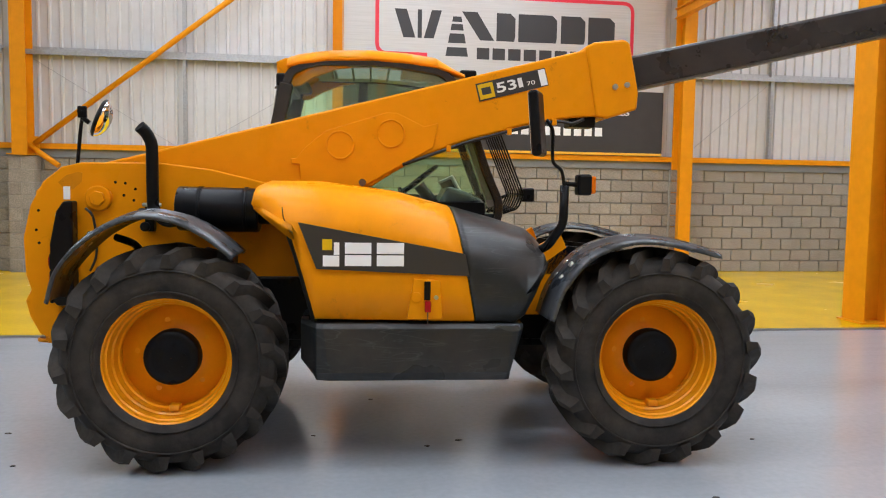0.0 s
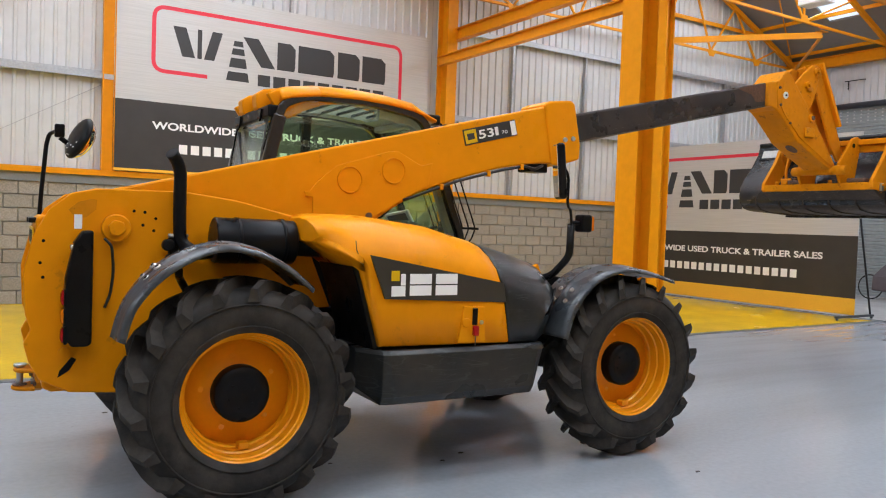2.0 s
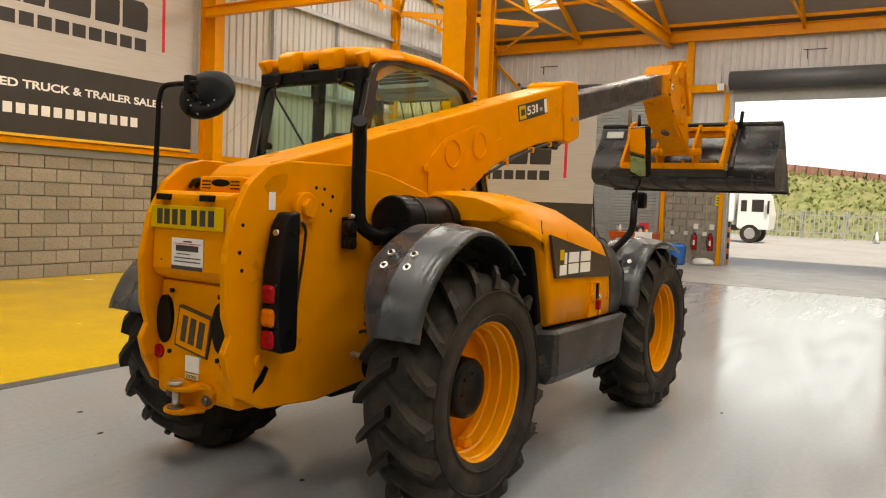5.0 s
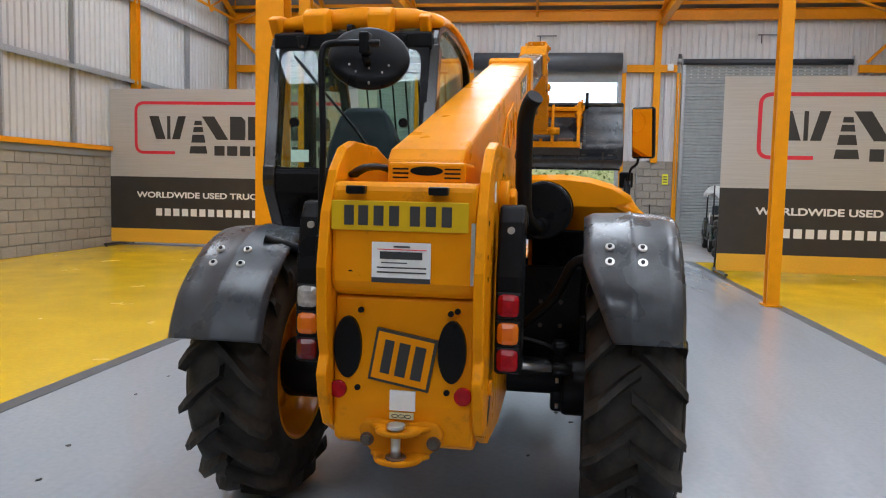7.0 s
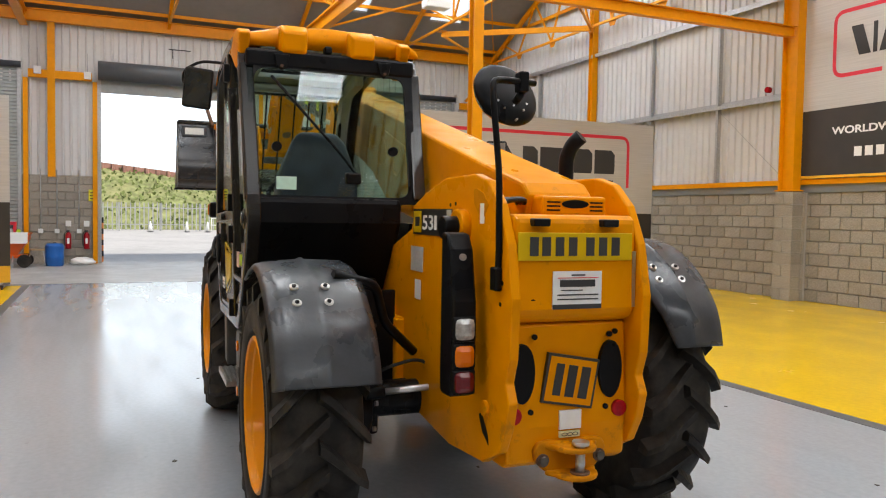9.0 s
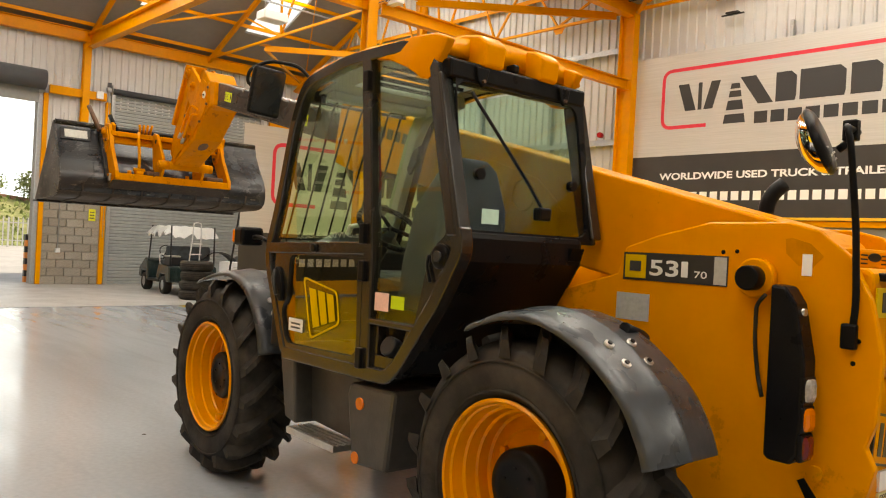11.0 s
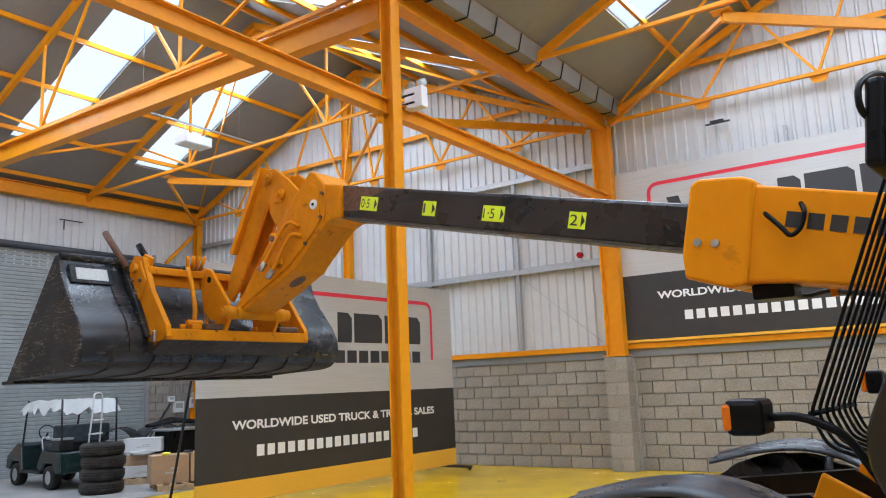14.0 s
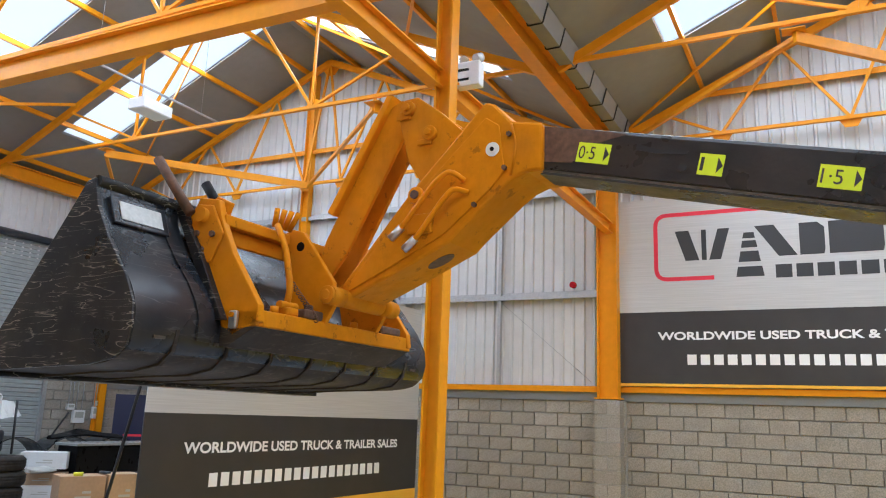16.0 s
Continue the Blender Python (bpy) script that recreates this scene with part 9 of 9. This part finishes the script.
def stack_tyre(x, y, z, r=0.385, w=0.222):
    t = base("stacked_tyre", pose(x, y, z), "black road tyre in a stack on the floor", "tyre", "stacked tyres")
    bm = bmesh.new()
    prof = [(0.22, 0.03), (0.24, 0.0), (0.34, 0.0), (r - 0.015, 0.03), (r, 0.06), (r, w - 0.06), (r - 0.015, w - 0.03), (0.34, w), (0.24, w), (0.22, w - 0.03)]
    rings = [[bm.verts.new((q * math.cos(a), q * math.sin(a), o)) for a in np.linspace(0, 2 * math.pi, 36, endpoint=False)] for q, o in prof]
    for a, b in zip(rings, rings[1:] + rings[:1]):
        for i in range(36):
            f = bm.faces.new((a[i], a[(i + 1) % 36], b[(i + 1) % 36], b[i]))
            f.smooth = True
    part("carcass", bm, M_RUBBER, t)
    for k in range(3):
        bm = bmesh.new()
        rings = [[bm.verts.new((q * math.cos(a), q * math.sin(a), o)) for a in np.linspace(0, 2 * math.pi, 36, endpoint=False)] for q, o in ((r + 0.001, 0.07 + k * 0.04), (r + 0.006, 0.075 + k * 0.04), (r + 0.006, 0.092 + k * 0.04), (r + 0.001, 0.097 + k * 0.04))]
        for a, b in zip(rings, rings[1:]):
            for i in range(36):
                bm.faces.new((a[i], a[(i + 1) % 36], b[(i + 1) % 36], b[i]))
        part("tread_rib", bm, M_RUBBER, t)
    return t


for k in range(4):
    stack_tyre(15.42 + 0.01 * (k % 2), -4.79 - 0.012 * (k % 3), 0.004 + k * 0.224)
ld = base("step_ladder", pose(16.1, -5.05, 0.0, 0, 0, -60), "white aluminium step ladder behind the tyres", "ladder")
for s in (-1, 1):
    part_tube("stile", [(s * 0.24, 0.1, 0.004), (s * 0.17, -0.02, 1.50), (s * 0.15, -0.02, 1.80), (0.0, -0.02, 1.82)], 0.016, M_WHITEBOX, ld, "white ladder stile", 8)
for k in range(5):
    part_box("tread", (-0.22 + k * 0.012, 0.22 - k * 0.012, 0.02 - k * 0.02, 0.12 - k * 0.02, 0.25 + k * 0.26, 0.275 + k * 0.26), M_WHITEBOX, ld, "white ladder tread")


def carton(x, y, z, lx, ly, lz, turn, mat, label, tape=True):
    c = base("carton", pose(x, y, z, 0, 0, turn), label, "box", "cartons")
    part_box("body", (-lx / 2, lx / 2, -ly / 2, ly / 2, 0, lz), mat, c, "", 0.004)
    for s in (-1, 1):
        part_box("flap", (-lx / 2, lx / 2, s * ly / 4 - ly / 4 + 0.004, s * ly / 4 + ly / 4 - 0.004, lz, lz + 0.004), mat, c)
    for k in range(2):
        part_box("print_bar", (-lx / 2 - 0.0015, -lx / 2, -ly * 0.2, ly * 0.15 - 0.1 * k, lz * (0.35 + 0.15 * k), lz * (0.42 + 0.15 * k)), M_STICKGREY, c)
    return c


M_CARDWHITE = material("white_carton", (0.66, 0.67, 0.68), 0.6, 0, grain=0.04, stain=0.15)
def pallet(x, y, turn):
    p = base("pallet", pose(x, y, 0, 0, 0, turn), "pale wooden pallet on the floor", "pallet", "pallets")
    for k in range(5):
        part_box("slat", (-0.5, 0.5, -0.5 + k * 0.225, -0.4 + k * 0.225, 0.10, 0.12), M_WOOD, p)
    for k in range(3):
        part_box("bearer", (-0.5 + k * 0.45, -0.4 + k * 0.45, -0.5, 0.5, 0.004, 0.10), M_WOOD, p)


pallet(14.55, -5.88, -26)
pallet(16.25, -6.2, -45)
carton(14.61, -5.62, 0.12, 0.52, 0.66, 0.50, -26, M_CARD, "brown cardboard carton on a pallet")
carton(14.35, -6.17, 0.12, 0.50, 0.50, 0.52, -24, M_CARD, "brown cardboard carton on a pallet")
carton(16.20, -6.16, 0.12, 0.5, 0.72, 0.22, -43, M_CARDWHITE, "white carton on a pallet")
carton(16.24, -6.20, 0.344, 0.5, 0.74, 0.20, -47, M_CARD, "open brown carton full of grey cloth")
carton(16.28, -6.24, 0.60, 0.46, 0.72, 0.27, -45, M_CARDWHITE, "white carton on top of other cartons")
tp = base("tape_roll", pose(14.50, -5.50, 0.626), "yellow tape roll lying on a carton", "tape")
part_cyl("roll", (0, 0, 0), (0, 0, 0.05), 0.07, M_SIGNYEL, tp, "", 18)
gl2 = base("glove", pose(14.42, -5.92, 0.646), "dark blue work glove lying on a carton", "glove")
part_prism("palm", [(-0.09, -0.05), (0.05, -0.055), (0.11, -0.02), (0.10, 0.03), (0.03, 0.06), (-0.08, 0.05)], 0.0, 0.035, M_SEAT, gl2, "z", bevel=0.012)
crumple("grey_cloth", (16.02, -5.98, 0.548), (0.14, 0.28, 0.10), M_STICKGREY, "bundle of grey cloth on the cartons", "cloth", 9)


def mudguard(x, y, z, turn):
    g = base("mudguard", pose(x, y, z, 0, 0, turn), "black plastic lorry mudguard lying in a pile", "mudguard", "spare mudguards")
    bm = bmesh.new()
    secs = []
    for a in np.linspace(-0.15, math.pi + 0.15, 18):
        secs.append([(0.56 * math.cos(a), -0.28, 0.56 * math.sin(a)), (0.56 * math.cos(a), 0.28, 0.56 * math.sin(a)), (0.542 * math.cos(a), 0.28, 0.542 * math.sin(a)), (0.542 * math.cos(a), -0.28, 0.542 * math.sin(a))])
    loft(bm, secs, smooth=False)
    part("shell", bm, M_PLASTIC, g)


rk = base("storage_rack", pose(17.0, -7.35, 0), "low grey storage rack behind the cartons", "rack")
part_box("deck", (-0.5, 0.8, -1.6, 1.0, 0.42, 0.47), M_GALV, rk)
for sx in (-0.45, 0.75):
    for sy in (-1.55, 0.95):
        part_box("leg", (sx - 0.03, sx + 0.03, sy - 0.03, sy + 0.03, 0.004, 0.42), M_GALV, rk)
mudguard(16.9, -5.98, 0.55, 82)
mudguard(16.9, -7.02, 0.55, 84)
mudguard(17.0, -8.1, 0.55, 88)
bp = base("body_panel", pose(16.2, -7.55, 0.0), "black body panel with a pale ribbed top", "panel")
part_box("skirt", (-0.25, 0.28, -0.95, 0.95, 0.48, 0.98), M_BLACKPAINT, bp, "", 0.03)
part_box("tread_top", (-0.30, 0.30, -1.0, 1.0, 0.98, 1.02), M_GALV, bp, "pale ribbed top", 0.006)
for k in range(14):
    part_box("rib", (-0.28, 0.28, -0.95 + k * 0.14, -0.92 + k * 0.14, 1.02, 1.03), M_GALV, bp)
wp = base("wiper_bundle", pose(16.7, -7.3, 1.08), "bundle of black rubber strips on the pile", "strips")
for k in range(5):
    part_tube("strip", [(-0.1 + 0.05 * k, -0.8, 0.02 * (k % 3)), (0.05 * k, 0.0, 0.06 + 0.02 * k), (0.02 * k, 0.7, 0.02 * (k % 2))], 0.028, M_BLACKPAINT, wp, "", 6)
for yy, zz, w5, h5 in ((-9.72, 1.62, 0.10, 0.07), (-9.97, 1.40, 0.16, 0.15), (-10.40, 1.50, 0.06, 0.14), (-10.46, 1.72, 0.05, 0.06)):
    eb = base("switch_box", pose(XF - 0.06, yy, zz), "grey-white electrical switch box with conduits on the block wall", "switch box", "switch boxes")
    part_box("box", (-0.05, 0.03, -w5, w5, -h5, h5), M_WHITEBOX, eb, "", 0.008)
    part_box("cover", (-0.056, -0.05, -w5 * 0.7, w5 * 0.7, -h5 * 0.2, h5 * 0.7), M_GREYTRIM, eb, "grey cover")
    for k in (-0.5, 0.5):
        part_cyl("conduit", (0.0, k * w5, h5), (0.0, k * w5, 2.42 - zz), 0.012, M_GALV, eb, "grey conduit", 6)
pl = base("long_pole", pose(20.1, -9.1, 0), "dark pole leaning against the block wall", "pole")
part_cyl("shaft", (-0.55, 0.95, 0.1), (0.12, -0.55, 1.48), 0.022, M_BLACKTUBE, pl, "", 8)
nb = base("roller_stand", pose(18.75, -10.28, 0, 0, 0, -40), "dark blue printed roll-up sign near the corner", "sign")
part_box("board", (-0.02, 0.02, -0.45, 0.45, 0.05, 1.95), material("navy_print", (0.012, 0.016, 0.05), 0.4), nb)
part_box("sign_bar", (-0.024, -0.02, -0.2, 0.2, 1.0, 1.05), M_REDINK, nb)
part_box("foot", (-0.15, 0.15, -0.45, 0.45, 0.004, 0.05), M_GALV, nb)
hz = material("hazard_orange", (0.75, 0.25, 0.05), 0.5)
for yy in (D2[0] - 0.02, D2[1] + 0.02):
    hp = base("striped_post", pose(XF + 0.42, yy, 0), "black and orange striped guard post outside the doorway", "post", "guard posts")
    for k in range(8):
        part_box("stripe", (-0.07, 0.07, -0.07, 0.07, 0.02 + k * 0.16, 0.02 + (k + 1) * 0.16), M_BLACKTUBE if k % 2 else hz, hp)

# ---------- outside ----------
M_YARD = material("pale_yard_concrete", (0.52, 0.51, 0.49), 0.8, 0, grain=0.1, grain_scale=3, stain=0.4, stain_scale=0.3)
bm = bmesh.new()
box(bm, XF + 0.3, 900, -700, 700, -0.12, -0.02)
tagged(link("ground", bm, M_YARD), "pale concrete yard outside the hall", "ground", kind="structure")
bm = bmesh.new()
box(bm, XF + 0.0, XF + 0.32, D2[0], D2[1], -0.1, 0.002)
tagged(link("trim", bm, M_CONCRETE), "concrete threshold in the open doorway", "threshold", kind="structure")
M_GRASS = material("rough_grass", (0.22, 0.25, 0.10), 0.9, 0, grain=0.4, grain_scale=2.0, stain=0.7, stain_scale=0.4, stain_color=(0.36, 0.32, 0.16), bump=0.6, bump_scale=6)
M_LEAF = material("bush_leaves", (0.16, 0.20, 0.06), 0.8, 0, grain=0.4, grain_scale=3, vary=0.3)


def bank_top(y):
    """Height of the bank's crest, which rises towards +y."""
    return 4.05 + 0.0837 * (min(max(y, -25.0), 26.0) + 8.5)


bm = bmesh.new()
vs = {}
for i in range(61):
    for j in range(13):
        y, f = -60 + i * 2.0, j / 12
        x = 60 + 9 * f
        z = -0.1 + (bank_top(y) + 0.1) * f + 0.3 * noise.noise(Vector((y * 0.3, f * 4, 0))) + 0.15 * noise.noise(Vector((y * 1.3, f * 9, 3)))
        vs[i, j] = bm.verts.new((x, y, z if j else -0.1))
for i in range(60):
    for j in range(12):
        bm.faces.new((vs[i, j], vs[i + 1, j], vs[i + 1, j + 1], vs[i, j + 1]))
tagged(link("embankment", bm, M_GRASS), "rough grassy bank behind the yard fence", "bank", kind="structure")
bm = bmesh.new()
rr = random.Random(11)
for k in range(2600):
    y, f = rr.uniform(-22, 24), rr.random()
    x, z = 60 + 9 * f, -0.1 + (bank_top(y) + 0.1) * f
    s = rr.uniform(0.10, 0.34)
    q = Euler((rr.uniform(-1, 1), rr.uniform(-1, 1), rr.uniform(0, 6))).to_matrix()
    pts = [q @ Vector(p) * s for p in ((-0.5, 0, 0), (0.5, 0, 0), (0.3, 0.1, 1.1), (-0.25, 0.05, 0.9))]
    v = [bm.verts.new(Vector((x, y, z + 0.1)) + p) for p in pts]
    bm.faces.new(v)
tagged(link("scrub", bm, M_LEAF), "scrubby weeds and low bushes on the bank", "scrub", kind="stuff")
M_RUSTWALL = material("rust_red_piling", (0.32, 0.17, 0.13), 0.8, 0, grain=0.2, grain_scale=2, stain=0.5, stain_scale=0.8)
bm = bmesh.new()
corrugated(bm, lambda a, d, z: (69.0 - d, a, z), -60, 60, 2.2, lambda p: 4.4 + 0.105 * (min(max(p, -25.0), 26.0) + 8.5), 0.9, 0.25)
tagged(link("piling_wall", bm, M_RUSTWALL), "rust-red sheet piling wall above the bank", "wall", kind="structure")
M_BARK = material("grey_bark", (0.12, 0.10, 0.08), 0.9, 0, grain=0.3, grain_scale=10)
for ty, hgt, seed in ((-11.4, 2.4, 4), (-14.5, 2.9, 5), (-18.0, 2.2, 6)):
    te = base("young_tree", pose(68.0, ty, bank_top(ty) - 0.7), "light green young tree on top of the bank", "tree", "trees on the bank")
    r2 = random.Random(seed)
    bm = bmesh.new()
    tube(bm, [(0, 0, 0), (0.05, 0.03, hgt * 0.5), (0.0, 0.1, hgt * 0.8)], 0.06, 8)
    for k in range(6):
        a = k * 1.05
        tube(bm, [(0.03, 0.03, hgt * (0.3 + 0.07 * k)), (0.7 * math.cos(a), 0.7 * math.sin(a), hgt * (0.5 + 0.07 * k))], 0.022, 6)
    part("trunk", bm, M_BARK, te)
    bm = bmesh.new()
    for k in range(620):
        d = Vector((r2.gauss(0, 1), r2.gauss(0, 1), r2.gauss(0, 1))).normalized() * (r2.random() ** 0.4)
        c = Vector((d.x * 1.1, d.y * 1.2, hgt * 0.68 + d.z * hgt * 0.42)) + Vector((0, 0.25 * math.sin(k), 0))
        q = Euler((r2.uniform(-1.5, 1.5), r2.uniform(-1.5, 1.5), r2.uniform(0, 6))).to_matrix()
        w3 = r2.uniform(0.08, 0.2)
        bm.faces.new([bm.verts.new(c + q @ Vector(p) * w3) for p in ((-0.5, -0.4, 0), (0.5, -0.4, 0), (0.35, 0.6, 0.1), (-0.35, 0.6, 0.1))])
    part("crown", bm, M_LEAF, te)
M_HAZE = bpy.data.materials.new("bright_hazy_sky")
M_HAZE.use_nodes = True
hz_e = M_HAZE.node_tree.nodes.new("ShaderNodeEmission")
hz_e.inputs["Color"].default_value = (0.78, 0.89, 1.0, 1)
hz_e.inputs["Strength"].default_value = 1.9
M_HAZE.node_tree.links.new(hz_e.outputs[0], M_HAZE.node_tree.nodes["Material Output"].inputs["Surface"])
bm = bmesh.new()
box(bm, 600, 602, -650, 650, -0.02, 260)
tagged(link("backdrop", bm, M_HAZE), "bright hazy white sky beyond the yard", "sky", kind="structure")
fe = base("palisade_fence", pose(56, 0, 0), "grey palisade fence along the yard edge", "fence")
pale = None
for k in range(150):
    yy = -24 + k * 0.30
    if pale is None:
        bm = bmesh.new()
        prism(bm, [(-0.04, 0.05), (0.04, 0.05), (0.04, 1.95), (0.0, 2.05), (-0.04, 1.95)], -0.012, 0.012, "x")
        bmesh.ops.recalc_face_normals(bm, faces=bm.faces)
        pale = bpy.data.meshes.new("pale")
        bm.to_mesh(pale)
        bm.free()
        pale.materials.append(M_GALV)
    o = new("pale", pale)
    o.parent = fe
    o.location = (0, yy, 0)
for zz in (0.45, 1.65):
    part_box("fence_rail", (0.02, 0.07, -24, 21, zz - 0.03, zz + 0.03), M_GALV, fe)
for k in range(17):
    part_box("fence_post", (0.07, 0.17, -24 + k * 2.75 - 0.05, -24 + k * 2.75 + 0.05, -0.02, 2.0), M_GALV, fe)
for k, yy in enumerate((-1.2, -3.6, -5.0, -8.2)):
    cn = base("traffic_cone", pose(53.5, yy, -0.02), "pale traffic cone by the yard fence", "cone", "yard cones")
    part_cyl("cone_body", (0, 0, 0.04), (0, 0, 0.75), 0.16, M_STICKER, cn, "", 14, 0.0, 0.04)
    part_box("cone_foot", (-0.2, 0.2, -0.2, 0.2, 0.0, 0.04), M_BLACKTUBE, cn)
br2 = base("yard_barrier", pose(53.0, -6.8, 0), "white tubular barrier in the yard", "barrier")
part_tube("rail", [(0, -1.6, 0.0), (0, -1.6, 1.0), (0, 1.6, 1.0), (0, 1.6, 0.0)], 0.04, M_STICKER, br2, "", 8, 0.08)
part_tube("mid_rail", [(0, -1.6, 0.5), (0, 1.6, 0.5)], 0.03, M_STICKER, br2, "", 8)

# white tractor unit in the yard, facing -y
tk = base("tractor_unit", pose(42.0, 4.9, -0.02, 0, 0, 0), "white lorry tractor unit parked in the yard", "lorry")
M_TRUCKWHITE = material("white_truck_paint", (0.78, 0.79, 0.8), 0.3, 0, coat=0.3, grain=0.02)
part_prism("truck_cab", [(-1.35, 0.75), (-1.42, 1.55), (-1.2, 2.6), (-1.0, 2.75), (0.20, 2.8), (0.25, 0.85), (0.1, 0.75)], -1.2, 1.2, M_TRUCKWHITE, tk, "x", "white lorry cab", 0.06)
part_box("side_window", (-1.225, -1.205, -1.1, -0.5, 1.7, 2.35), M_DECALBLK, tk, "dark side window", 0.0)
part_box("rear_window", (-1.225, -1.205, -0.25, 0.05, 1.7, 2.3), M_DECALBLK, tk, "dark small window", 0.0)
part_box("mirror", (-1.45, -1.3, -1.4, -1.3, 1.6, 2.3), M_DECALBLK, tk, "dark door mirror", 0.02)
part_box("frame", (-0.45, 0.45, 0.3, 4.6, 0.65, 0.95), M_DECALBLK, tk, "dark chassis frame")
part_box("tank", (-1.15, -0.6, 0.85, 2.0, 0.45, 1.0), M_GREYTRIM, tk, "grey side tank", 0.05)
part_box("load_body", (-1.2, 1.2, 0.42, 5.2, 1.1, 2.9), M_TRUCKWHITE, tk, "white rounded load body", 0.12)
for yy in (-0.45, 2.1, 3.4):
    for xx in (-1.05, 1.05):
        w = base("truck_wheel")
        w.parent = tk
        bm = bmesh.new()
        pts = [(0.30, -0.15), (0.48, -0.16), (0.51, -0.10), (0.51, 0.10), (0.48, 0.16), (0.30, 0.15)]
        rings = [[bm.verts.new((xx + o, yy + r * math.cos(t), 0.52 + r * math.sin(t))) for t in np.linspace(0, 2 * math.pi, 28, endpoint=False)] for r, o in pts]
        for a, b in zip(rings, rings[1:]):
            for i in range(28):
                bm.faces.new((a[i], a[(i + 1) % 28], b[(i + 1) % 28], b[i]))
        part("tyre", bm, M_RUBBER, w, "black lorry tyre")
        part_cyl("hub", (xx - 0.12, yy, 0.52), (xx + 0.12, yy, 0.52), 0.29, M_GALV, w, "pale wheel hub", 20)

# ---------- blocks of the walls ----------
for wall, place, a0, a1, z0, z1, singles in BLOCK_JOBS:
    block_run(wall, place, a0, a1, z0, z1, singles)
